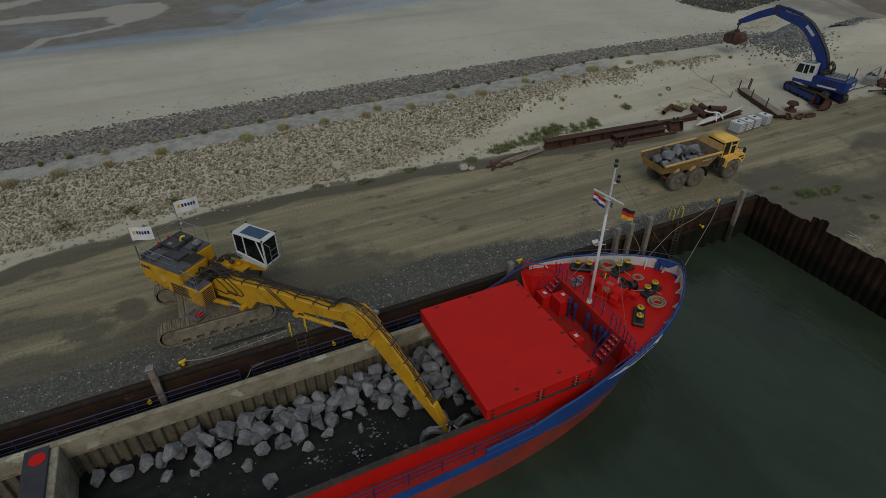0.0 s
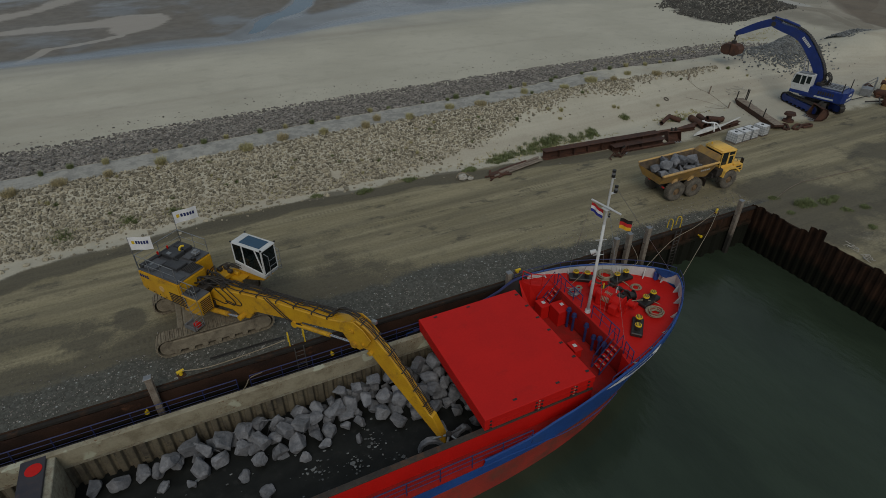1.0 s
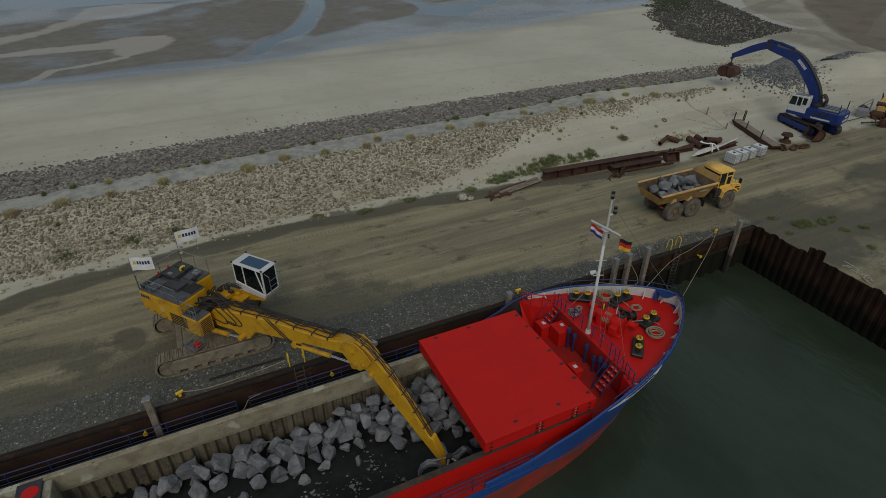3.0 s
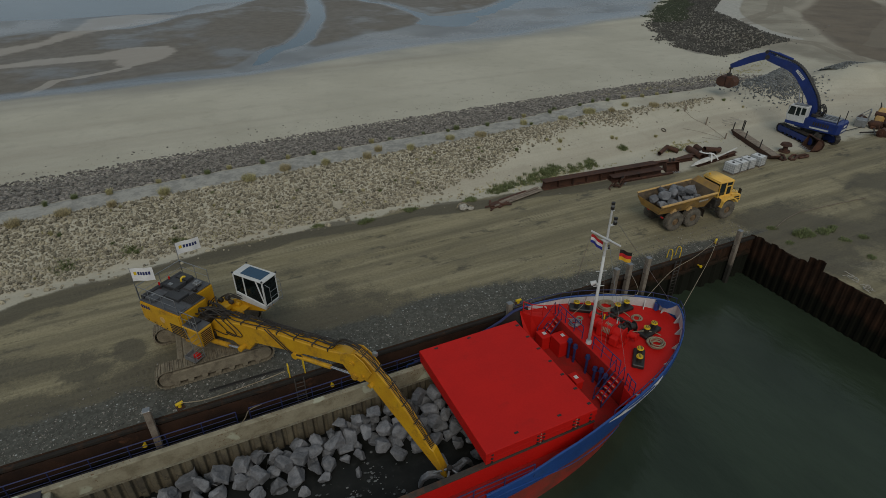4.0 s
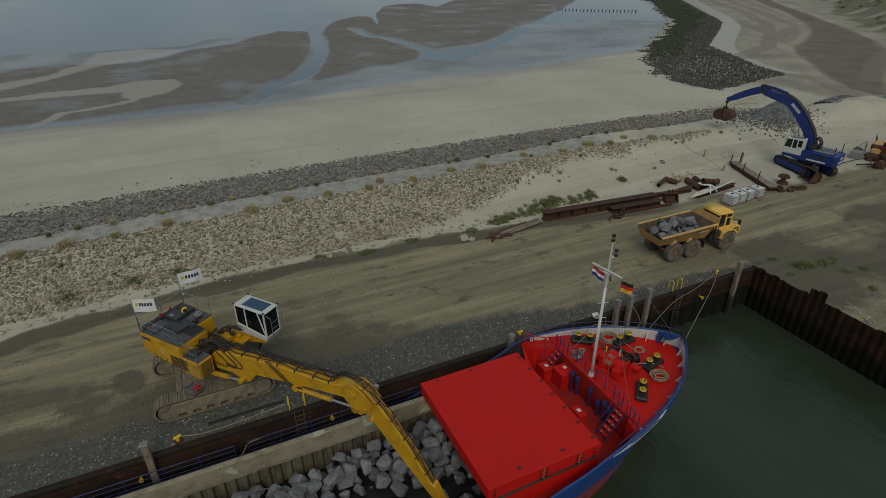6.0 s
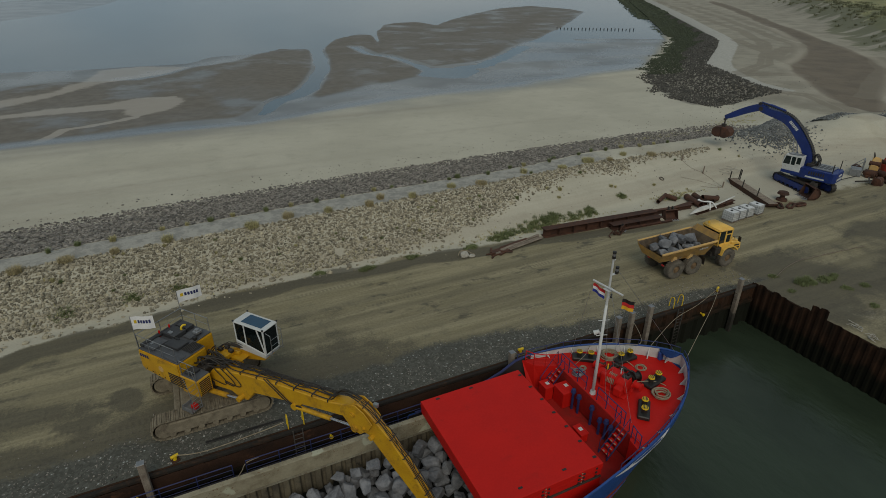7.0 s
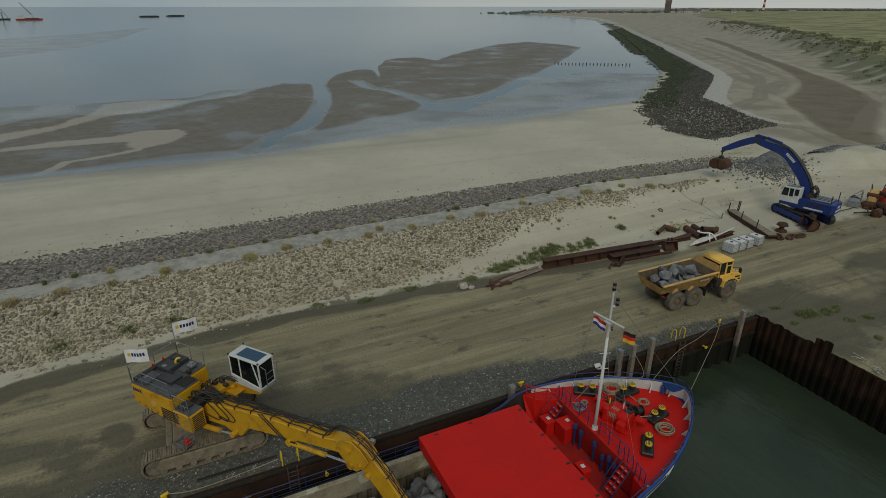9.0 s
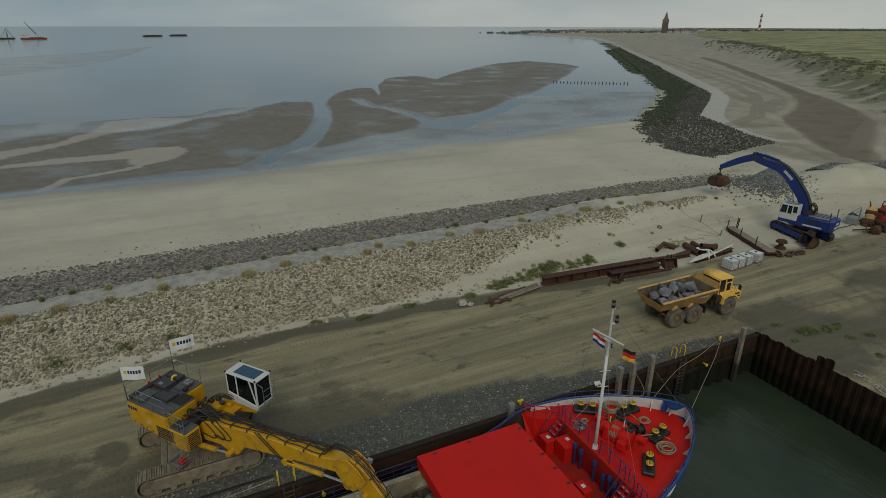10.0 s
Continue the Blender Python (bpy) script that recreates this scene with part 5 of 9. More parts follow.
rod(bm, (-0.3, -1.2, 0.1), (-0.3, -1.2, 0.95), 0.03, seg=6), rod(bm, (-0.5, -1.2, 0.9), (-0.1, -1.2, 0.9), 0.02, seg=6)
part("brake_wheel", bm, M_RED, w)
for x, y in ((21.7, -4.6), (21.9, -5.1), (22.1, -5.6)):
    f = thing("chain_stopper", pose(x, y, FORE, 0, 0, 15), "black chain stopper on the forecastle deck", "chain stopper", "chain stoppers")
    bm = B()
    box(bm, (-0.28, -0.17, 0), (0.28, 0.17, 0.28), bev=0.05)
    part("body", bm, M_BLACK, f)
    bm = B()
    rod(bm, (0, -0.25, 0.32), (0, 0.25, 0.32), 0.06, seg=8)
    part("roller", bm, M_DARK, f)

# rusty rope drum and a small winch beside the windlass
for x, y, a, mt, lab in ((20.75, -4.35, 30, M_RUST, "rusty rope drum on a bracket beside the windlass"), (22.0, -6.1, 80, M_BLACK, "black warping drum on the forecastle deck")):
    t = thing("rope_drum", pose(x, y, FORE, 0, 0, a), lab, "winch drum", "winch drums")
    for y2 in (-0.28, 0.2):
        bm = B()
        box(bm, (-0.2, y2, 0), (0.2, y2 + 0.08, 0.45), bev=0.02)
        part("bracket", bm, M_BLACK, t)
    bm = B()
    rod(bm, (0, -0.2, 0.4), (0, 0.2, 0.4), 0.2, seg=14)
    for y2 in (-0.19, 0.19):
        rod(bm, (0, y2 - 0.02, 0.4), (0, y2 + 0.02, 0.4), 0.3, seg=16)
    part("drum", bm, mt, t)
# foremast
mast = thing("foremast", pose(18.95, -5.85, FORE), "slim white foremast with cross arm, lamps and courtesy flags", "mast")
bm = B()
rod(bm, (0, 0, -1.2), (0, 0, 6.2), 0.105, 0.08, 12)
part("lower_mast", bm, M_WHITE, mast, smooth=True)
bm = B()
rod(bm, (0, 0, 6.2), (0.0, 0, 9.0), 0.075, 0.055, 12)
part("upper_mast", bm, M_WHITE, mast)
bm = B()
rod(bm, (0, 0, -0.1), (0, 0, 0.22), 0.19, 0.15, 12)
part("mast_foot", bm, M_WHITE, mast)
bm = B()
rod(bm, (-0.25, 1.0, 7.3), (0.1, -0.95, 7.3), 0.055, seg=8), prism(bm, [(-0.22, 7.16), (0.22, 7.16), (0.22, 7.2), (-0.22, 7.2)], -0.2, 0.2)
part("cross_arm", bm, M_WHITE, mast)
for z, x, y in ((9.05, 0, 0), (8.15, 0.26, -0.1), (6.7, 0.12, -0.12)):
    bm = B()
    k = 0.55 if z < 7 else 1.0
    rod(bm, (x, y, z), (x, y, z + 0.15 * k), 0.10 * k, seg=12)
    lamp = part("signal_lamp", bm, M_BLACK, mast, "black signal lamp")
    bm = B()
    rod(bm, (x, y, z + 0.29 * k), (x, y, z + 0.40 * k), 0.10 * k, seg=12)
    part("lid", bm, M_BLACK, lamp)
    bm = B()
    rod(bm, (x, y, z + 0.15 * k), (x, y, z + 0.29 * k), 0.085 * k, seg=12)
    part("lens", bm, M_GREY, lamp, "grey ribbed lens")
    bm = B()
    box(bm, (0, -0.1 if y <= 0 else 0, z - 0.07), (x + 0.08, 0.05, z - 0.03))
    part("lamp_bracket", bm, M_WHITE, mast)
bm = B()
rod(bm, (-0.35, 0.25, 4.3), (-0.12, 0.1, 4.45), 0.14, 0.10, 12), box(bm, (-0.15, 0.0, 4.28), (0.05, 0.12, 4.36))
part("floodlight", bm, M_WHITE, mast)
for z in (4.2, 5.2):
    bm = B()
    rod(bm, (-0.3, 0.1, z), (0.3, -0.1, z), 0.025, seg=6)
    part("step", bm, M_WHITE, mast)
for a, b in (((0, 0, 8.8), (6.3, 0, 1.0)), ((0.1, -0.95, 7.1), (0.25, -1.1, -0.2)), ((0, 0, 7.6), (0.5, -3.6, -2.0)), ((-0.25, 1.0, 7.1), (0.1, 2.6, 0.2)), ((0, 0.02, 6.9), (0.35, -0.75, -0.2))):
    bm = B()
    tube(bm, [a, b], 0.011, 4)
    part("stay_wire", bm, M_GREY, mast)


def flag(bm, at, d, w, h, droop, rows, row, wave=0.06):
    """A strip of a waving flag: row of rows from the top."""
    n, d = 10, Vector(d).normalized()
    side = Vector((-d.y, d.x, 0))
    z0, z1 = -h * row / rows, -h * (row + 1) / rows
    pts = []
    for k in range(n + 1):
        u = k / n
        base = Vector(at) + d * w * u + side * wave * math.sin(u * 8.0) * (0.3 + u) + Vector((0, 0, -droop * u * u))
        pts.append([bm.verts.new(base + Vector((0, 0, z)) + side * s) for z in (z0, z1) for s in (0.004, -0.004)])
    for a, c in zip(pts, pts[1:]):
        bm.faces.new((a[0], a[2], c[2], c[0])), bm.faces.new((a[1], c[1], c[3], a[3]))
    return bm


for at, d, mats, w, h, dr in (((-0.25, 0.95, 7.15), (0.25, -0.75, 0), (M_FLAG_RED, M_CLOTH, M_FLAG_BLUE), 0.72, 0.52, 0.25),
                              ((0.12, -0.95, 7.1), (0.55, -0.6, 0), (M_BLACK, M_FLAG_RED, M_FLAG_GOLD), 0.62, 0.62, 0.12)):
    for k in range(3):
        part("flag_stripe", flag(B(), at, d, w, h, dr, 3, k), mats[k], mast)
# rubbing strake along the blue topsides
for s in (-1, 1):
    bm = B()
    tube(bm, [at_z(x, s, float(np.interp(x, [8, 10.4, 12.2, 14.3, 16.7, 19.6], [-1.25, -1.3, -1.55, -2.1, -2.45, -2.9])), -0.01) for x in XS if 8.9 <= x < 19.7], 0.03, 6)
    part("rubbing_strake", bm, M_BLUE_HULL, ship)
# white wedge and unreadable lettering on the bow
for s in (-1, 1):
    bm = B()
    prev = None
    for k in range(13):
        x = 16.3 + 4.4 * k / 12
        wd = 0.72 * math.sin(math.pi * min(1, (k + 0.3) / 12.6)) ** 0.8
        top = hull_point(x, s, 0.985, -0.02)
        low = hull_point(x, s, 0.985 - wd / 7.5, -0.02)
        cur = (bm.verts.new(top), bm.verts.new(low))
        if prev:
            f = (prev[1], cur[1], cur[0], prev[0])
            bm.faces.new(f if s < 0 else f[::-1])
        prev = cur
    part("bow_flash", bm, M_CLOTH, ship, "white painted flash")
    for k in range(6):
        bm = B()
        x = 18.6 + 0.36 * k
        q = [hull_point(x, s, 0.84, -0.02), hull_point(x + 0.2, s, 0.845, -0.02), hull_point(x + 0.24, s, 0.89, -0.02), hull_point(x + 0.04, s, 0.885, -0.02)]
        f = [bm.verts.new(v) for v in q]
        bm.faces.new(f if s < 0 else f[::-1])
        part("name_bar", bm, M_WHITE, ship)
# fairlead at the shoulder of the bow
for s in (1,):
    p = at_z(25.0, s, FORE, 0.16)
    bm = B()
    box(bm, (p.x - 0.22, p.y - 0.16, FORE), (p.x + 0.08, p.y + 0.1, FORE + 0.62), bev=0.05)
    part("fairlead", bm, M_BLUE_HULL, ship, "blue fairlead")
# blue breast plate at the shoulder of the bow
bm = B()
xs = [24.9, 25.15, 25.35, 25.48, 25.57, 25.63]
out = [bm.verts.new(hull_point(x, 1, 1.0, 0.05) + Vector((0, 0, 0.03))) for x in xs]
inn = [bm.verts.new(hull_point(x, 1, 1.0, 0.05) + Vector((-0.75 * math.sin(math.pi * k / 5), -0.35 * math.sin(math.pi * k / 5) - 0.02, -0.02))) for k, x in enumerate(xs)]
for k in range(5):
    bm.faces.new((out[k], out[k + 1], inn[k + 1], inn[k]))
bmesh.ops.solidify(bm, geom=bm.faces[:], thickness=0.03)
part("breast_plate", bm, M_BLUE_HULL, ship, "blue plate across the bow bulwark")
# quay-side winch heads on the side deck
for x in (-1.1, -0.55):
    bm = B()
    rod(bm, (x, -1.7, DECK), (x, -1.7, DECK + 0.4), 0.12, seg=10), rod(bm, (x, -1.7, DECK + 0.4), (x, -1.7, DECK + 0.46), 0.15, seg=12)
    tagged(part("deck_bollard", bm, M_YELLOW_SIGNAL), "yellow capped bollard on the dark side deck", "bollard", "side deck bollards")


# ---- machines ----
def crawler(parent, y0, y1, half, h, n, mat_frame, mat_shoe, m=None):
    """One crawler track under its machine: side frame, rollers and each shoe."""
    m = m or Matrix()
    r = h / 2
    straight = 2 * (half - r)
    per = 2 * straight + 2 * math.pi * r
    bm = B()
    box(bm, (-half + r, y0 + 0.05, h * 0.2), (half - r, y1 - 0.05, h * 0.8), m, 0.06)
    for sx in (-1, 1):
        rod(bm, m @ Vector((sx * (half - r), y0 + 0.06, r)), m @ Vector((sx * (half - r), y1 - 0.06, r)), r * 0.74, seg=16)
    tr = part("track_frame", bm, mat_frame, parent)
    for k in range(7):
        x = (-half + r) + (k + 0.5) * straight / 7
        bm = B()
        rod(bm, m @ Vector((x, y0 + 0.04, h * 0.2)), m @ Vector((x, y1 - 0.04, h * 0.2)), h * 0.13, seg=10)
        part("track_roller", bm, mat_frame, tr)
    me = None
    w = per / n
    for k in range(n):
        s = k * w
        if s < straight:
            x, z, a = -straight / 2 + s, h, 0
        elif s < straight + math.pi * r:
            t = (s - straight) / r
            x, z, a = straight / 2 + r * math.sin(t), r + r * math.cos(t), math.degrees(t)
        elif s < 2 * straight + math.pi * r:
            x, z, a = straight / 2 - (s - straight - math.pi * r), 0.0, 180
        else:
            t = (s - 2 * straight - math.pi * r) / r
            x, z, a = -straight / 2 - r * math.sin(t), r - r * math.cos(t), 180 + math.degrees(t)
        if me is None:
            bm = B()
            box(bm, (-w * 0.47, y0, -0.07), (w * 0.47, y1, -0.015))
            box(bm, (-w * 0.40, y0, -0.016), (-w * 0.15, y1, 0.045))
            bm.normal_update()
            me = bpy.data.meshes.new("track_shoe")
            bm.to_mesh(me)
            bm.free()
            me.materials.append(mat_shoe)
        ob = new("track_shoe", me)
        ob.parent = tr
        ob.matrix_local = m @ pose(x, 0, z, 0, a, 0)
    return tr


def bars(parent, at, u, v, n, w, h, gap, mat):
    """Unreadable lettering as a row of bars, along u with height along v."""
    u, v = Vector(u).normalized(), Vector(v).normalized()
    nn = u.cross(v).normalized()
    for k in range(n):
        bm = B()
        p = Vector(at) + u * k * (w + gap)
        q = [p, p + u * w, p + u * w + v * h, p + v * h]
        a = [bm.verts.new(x + nn * 0.012) for x in q]
        c = [bm.verts.new(x - nn * 0.002) for x in q]
        bm.faces.new(a)
        for i in range(4):
            bm.faces.new((c[i], c[(i + 1) % 4], a[(i + 1) % 4], a[i]))
        part("letter_bar", bm, mat, parent)


def handler():
    """Yellow long-reach material handler with a raised cab."""
    t = thing("material_handler", pose(-1.65, 4.4, 0), "yellow long-reach crawler material handler with raised cab", "excavator")
    off = Matrix.Translation((0.15, -4.4 + 0.0, 0))
    for y0, y1 in ((1.95, 2.8), (6.1, 6.95)):
        crawler(t, y0, y1, 3.25, 1.28, 62, M_TRACK, M_TRACK, off)
    bm = B()
    box(bm, (-1.5, -1.6, 0.5), (1.7, 2.0, 1.05), bev=0.1), box(bm, (-1.9, -1.9, 0.45), (-1.5, 2.0, 0.75), bev=0.08), box(bm, (1.7, -1.9, 0.45), (2.1, 2.0, 0.75), bev=0.08)
    rod(bm, (0, 0, 1.0), (0, 0, 2.2), 1.0, seg=28)
    part("undercarriage", bm, M_TRACK, t, "mud-caked undercarriage")
    up = Matrix.Rotation(radians(-52.5), 4, "Z")
    h = new("upper_carriage")
    h.parent, h.matrix_local = t, up
    tagged(h, "yellow upper carriage with grey top deck")
    P = lambda name, bm, mat, label="", smooth=False: part(name, bm, mat, h, label, smooth)
    bm = B()
    prism(bm, [(-3.1, 2.62), (-2.8, 2.42), (0.2, 2.12), (0.2, 3.78), (-3.1, 3.78)], -1.6, 0.4)
    prism(bm, [(-3.1, 2.62), (-2.8, 2.42), (-0.6, 2.2), (-0.6, 3.78), (-3.1, 3.78)], 0.395, 1.6)
    bmesh.ops.bevel(bm, geom=[e for e in bm.edges], offset=0.07, segments=2, affect="EDGES")
    P("engine_housing", bm, M_YELLOW)
    bm = B()
    box(bm, (0.15, -1.6, 1.98), (1.5, -0.62, 3.12), bev=0.06)
    P("front_housing", bm, M_YELLOW)
    bm = B()
    box(bm, (-0.6, 0.42, 1.9), (1.2, 1.6, 2.75), bev=0.06)
    P("front_housing", bm, M_YELLOW)
    bm = B()
    box(bm, (0.1, -0.62, 1.62), (1.3, 0.62, 2.2), bev=0.05)
    P("boom_foot", bm, M_DARK)
    bm = B()
    box(bm, (-3.05, -1.55, 3.78), (0.15, 0.36, 3.86), bev=0.02), box(bm, (-3.05, 0.355, 3.78), (-0.65, 1.55, 3.86), bev=0.02)
    P("top_deck", bm, M_GREY_TOP)
    bm = B()
    box(bm, (0.2, -1.56, 3.12), (1.46, -0.66, 3.18), bev=0.02)
    P("step_deck", bm, M_GREY_TOP)
    for lo, hi, mt in (((-2.8, -1.35, 3.86), (-2.0, -0.35, 4.0), M_GREY_TOP), ((-2.75, -0.1, 3.86), (-1.75, 0.75, 4.16), M_HOOD), ((-1.85, -0.75, 3.86), (-0.75, 0.05, 4.06), M_HOOD), ((-0.7, -0.55, 3.86), (0.1, 0.32, 3.92), M_BLACK),
                       ((-1.6, 0.35, 3.86), (-1.0, 1.2, 4.0), M_GREY_TOP), ((-2.75, 0.85, 3.86), (-1.85, 1.4, 4.12), M_HOOD), ((-0.9, -1.48, 3.86), (0.05, -0.85, 3.92), M_GREY_TOP), ((0.35, -1.4, 3.18), (0.95, -0.8, 3.34), M_HOOD),
                       ((-2.45, -0.02, 4.162), (-2.15, 0.2, 4.175), M_GREY), ((-1.75, -0.15, 4.062), (-1.35, 0.0, 4.075), M_BLACK), ((-2.6, -1.1, 4.0), (-2.45, -0.85, 4.03), M_GREY), ((-0.9, 0.4, 3.86), (-0.66, 0.6, 4.1), M_BLACK)):
        bm = B()
        P("deck_hood", box(bm, lo, hi, bev=0.03), mt)
    for k in range(6):
        bm = B()
        box(bm, (-0.66 + 0.12 * k, -0.5, 3.92), (-0.6 + 0.12 * k, 0.28, 3.95))
        P("grille_bar", bm, M_DARK)
    bm = B()
    box(bm, (-1.25, 0.75, 4.0), (-0.85, 1.15, 4.18), bev=0.03), rod(bm, (-1.05, 0.95, 4.18), (-1.05, 0.95, 4.27), 0.13, seg=12)
    P("air_filter", bm, M_GREY)
    bm = B()
    tube(bm, smoothcurve([(-1.95, 0.6, 4.1), (-1.95, 0.6, 4.3), (-1.9, 0.72, 4.42), (-1.85, 0.85, 4.38)]), 0.06, 8)
    P("exhaust", bm, M_YELLOW_SIGNAL)
    bm = B()
    rod(bm, (-2.95, -1.4, 3.98), (-2.95, 1.4, 3.98), 0.13, seg=12)
    P("rolled_cover", bm, M_HOOD)
    for x, y in ((-2.9, 0.5), (-2.9, -0.2)):
        bm = B()
        rod(bm, (x, y, 3.86), (x, y, 4.16), 0.04, seg=8), rod(bm, (x, y, 4.16), (x, y, 4.28), 0.065, 0.05, seg=8)
        P("warning_light", bm, M_RED)
    # railings of the top deck
    for pts in ([(0.1, -1.53, 3.86), (-1.0, -1.53, 3.86), (-2.1, -1.53, 3.86), (-3.0, -1.53, 3.86)], [(-3.0, -1.53, 3.86), (-3.0, 0.0, 3.86), (-3.0, 1.53, 3.86)],
                [(-3.0, 1.53, 3.86), (-1.8, 1.53, 3.86), (-0.7, 1.53, 3.86)], [(0.3, -1.52, 3.18), (0.9, -1.52, 3.18), (1.42, -1.52, 3.18)]):
        rail("rail", pts, 0.95, M_GREY, h, 2, 0.018, True, 0.022)
    # louvres and side panel marks
    for x0, x1, z0, n in ((-0.75, 0.55, 2.28, 6),):
        for k in range(n):
            bm = B()
            box(bm, (x0, -1.625, z0 + 0.13 * k), (x1, -1.59, z0 + 0.13 * k + 0.07))
            P("louvre", bm, M_DARK)
    for k in range(8):
        bm = B()
        box(bm, (1.495, -1.45, 2.08 + 0.12 * k), (1.52, -0.75, 2.08 + 0.12 * k + 0.06))
        P("louvre", bm, M_DARK)
    for k in range(5):
        bm = B()
        box(bm, (-2.7 + 0.5 * k, -1.615, 2.56 - 0.05 * k), (-2.62 + 0.5 * k, -1.595, 2.63 - 0.05 * k))
        P("tie_down", bm, M_BLACK)
    bars(h, (-2.95, -1.603, 3.4), (1, 0, 0), (0, 0, 1), 4, 0.13, 0.2, 0.06, M_NAVY)
    bm = B()
    bmesh.ops.create_cone(bm, cap_ends=True, segments=20, radius1=0.2, radius2=0.2, depth=0.02, matrix=pose(-1.35, -1.605, 3.0, 90))
    P("emblem_disc", bm, M_TRUCK)
    bm = B()
    box(bm, (0.75, -2.3, 1.45), (1.55, -1.65, 1.5)), box(bm, (0.75, -2.3, 1.5), (0.8, -1.65, 1.72)), box(bm, (0.75, -2.3, 1.5), (1.55, -2.26, 1.72))
    P("step_tray", bm, M_GREY)
    bm = B()
    box(bm, (1.15, -2.05, 1.5), (1.5, -1.75, 1.75), bev=0.04)
    P("red_canister", bm, M_RED, "red fuel canister")
    for y in (-1.65, -2.2):
        bm = B()
        tube(bm, [(1.62, y, 1.5), (1.62, y, 2.5), (1.5, y, 3.2), (1.3, y, 3.9)], 0.02, 6)
        P("ladder_rail", bm, M_GREY)
    for k in range(6):
        bm = B()
        z = 1.75 + 0.25 * k
        rod(bm, (1.6 - max(0, z - 2.4) * 0.45, -1.65, z), (1.6 - max(0, z - 2.4) * 0.45, -2.2, z), 0.018, seg=6)
        P("ladder_rung", bm, M_GREY)
    # pumps, valve block and a tangle of hoses at the boom's foot
    bm = B()
    box(bm, (0.25, -0.55, 2.2), (0.95, 0.55, 3.1), bev=0.06), rod(bm, (0.5, -0.4, 3.1), (0.5, 0.4, 3.1), 0.16, seg=10)
    P("valve_block", bm, M_DARK)
    bm = B()
    box(bm, (0.2, 0.7, 2.9), (1.3, 1.5, 3.25), bev=0.05), box(bm, (0.9, 0.9, 2.5), (2.0, 1.35, 2.75), bev=0.04)
    P("pump_bracket", bm, M_YELLOW)
    rh = random.Random(17)
    for k in range(14):
        y, y2 = rh.uniform(-0.55, 0.9), rh.uniform(-0.45, 0.5)
        a, c = (rh.uniform(0.0, 0.4), y, rh.uniform(3.0, 3.5)), (rh.uniform(1.6, 2.6), y2, rh.uniform(3.1, 3.6))
        bm = B()
        tube(bm, smoothcurve([a, (0.6 + rh.uniform(-0.1, 0.2), y + rh.uniform(-0.2, 0.2), rh.uniform(3.5, 3.85)), (1.2, (y + y2) / 2, rh.uniform(3.2, 3.7)), c], 5), rh.uniform(0.03, 0.05), 6)
        P("hydraulic_hose", bm, M_RUBBER)
    # hoses and a ram between house and cab
    for k in range(7):
        bm = B()
        a, c = (0.35 + 0.08 * k, 0.9 + 0.08 * k, 3.2), (1.5 + 0.1 * k, 1.72 + 0.03 * k, 3.2 + 0.05 * (k % 3))
        tube(bm, smoothcurve([a, (0.7 + 0.1 * k, 1.15 + 0.06 * k, 3.6 + 0.06 * (k % 4)), (1.1 + 0.12 * k, 1.5 + 0.04 * k, 3.45 - 0.05 * (k % 3)), c], 5), rh.uniform(0.02, 0.04), 6)
        P("hydraulic_hose", bm, M_RUBBER)
    bm = B()
    rod(bm, (0.35, 1.72, 2.75), (1.6, 2.0, 3.15), 0.09, seg=10), box(bm, (0.2, 1.6, 2.6), (0.5, 1.85, 2.9), bev=0.03)
    P("cab_ram", bm, M_YELLOW)
    for x, y, z in ((0.7, 1.2, 3.25), (1.15, 1.05, 3.25), (0.45, 0.9, 3.25)):
        bm = B()
        box(bm, (x, y, z), (x + 0.3, y + 0.22, z + 0.22), bev=0.03)
        P("valve_box", bm, M_DARK)
    # cab on its arm
    bm = B()
    prism(bm, [(0.9, 2.3), (3.3, 2.95), (3.3, 3.15), (1.5, 3.1), (0.9, 2.95)], 1.75, 2.55)
    P("cab_arm", bm, M_YELLOW)
    bm = B()
    prism(bm, [(0.3, 2.5), (1.6, 2.5), (2.1, 2.9), (0.3, 2.95)], 1.1, 1.8), rod(bm, (0.3, 1.4, 3.0), (1.6, 1.5, 3.05), 0.12, seg=10)
    P("cab_linkage", bm, M_YELLOW)
    x0, x1, y0, y1 = 1.25, 3.55, 1.68, 2.85
    bm = B()
    prism(bm, [(x0, 3.2), (x1 - 0.1, 3.12), (x1, 3.4), (x1, 3.46), (x0, 3.85)], y0, y1)
    bmesh.ops.bevel(bm, geom=[e for e in bm.edges], offset=0.04, segments=1, affect="EDGES")
    cab = P("cab", bm, M_WHITE, "white operator cab")
    bm = B()
    box(bm, (x0, y0, 5.0), (x1 + 0.05, y1, 5.12), bev=0.04)
    part("roof", bm, M_WHITE, cab)
    bm = B()
    box(bm, (x0 + 0.5, y0 + 0.18, 5.12), (x1 - 0.25, y1 - 0.18, 5.14))
    part("roof_window", bm, M_GLASS_BLUE, cab, "blue tinted roof window")
    for a, b in (((x0, y0), (x0, y0)), ((x0, y1), (x0, y1)), ((x1, y0), (x1, y0)), ((x1, y1), (x1, y1)), ((x0 + 0.75, y0), (x0 + 0.75, y0)), ((x1 - 0.45, y0), (x1 - 0.05, y0)), ((x0 + 0.75, y1), (x0 + 0.75, y1))):
        bm = B()
        sx, sy = (0.05 if a[0] < 2.4 else -0.05), (0.05 if a[1] < 2.2 else -0.05)
        rod(bm, (a[0] + sx, a[1] + sy, 5.02), (b[0] + sx, b[1] + sy, 3.5), 0.055, seg=6)
        part("pillar", bm, M_WHITE, cab)
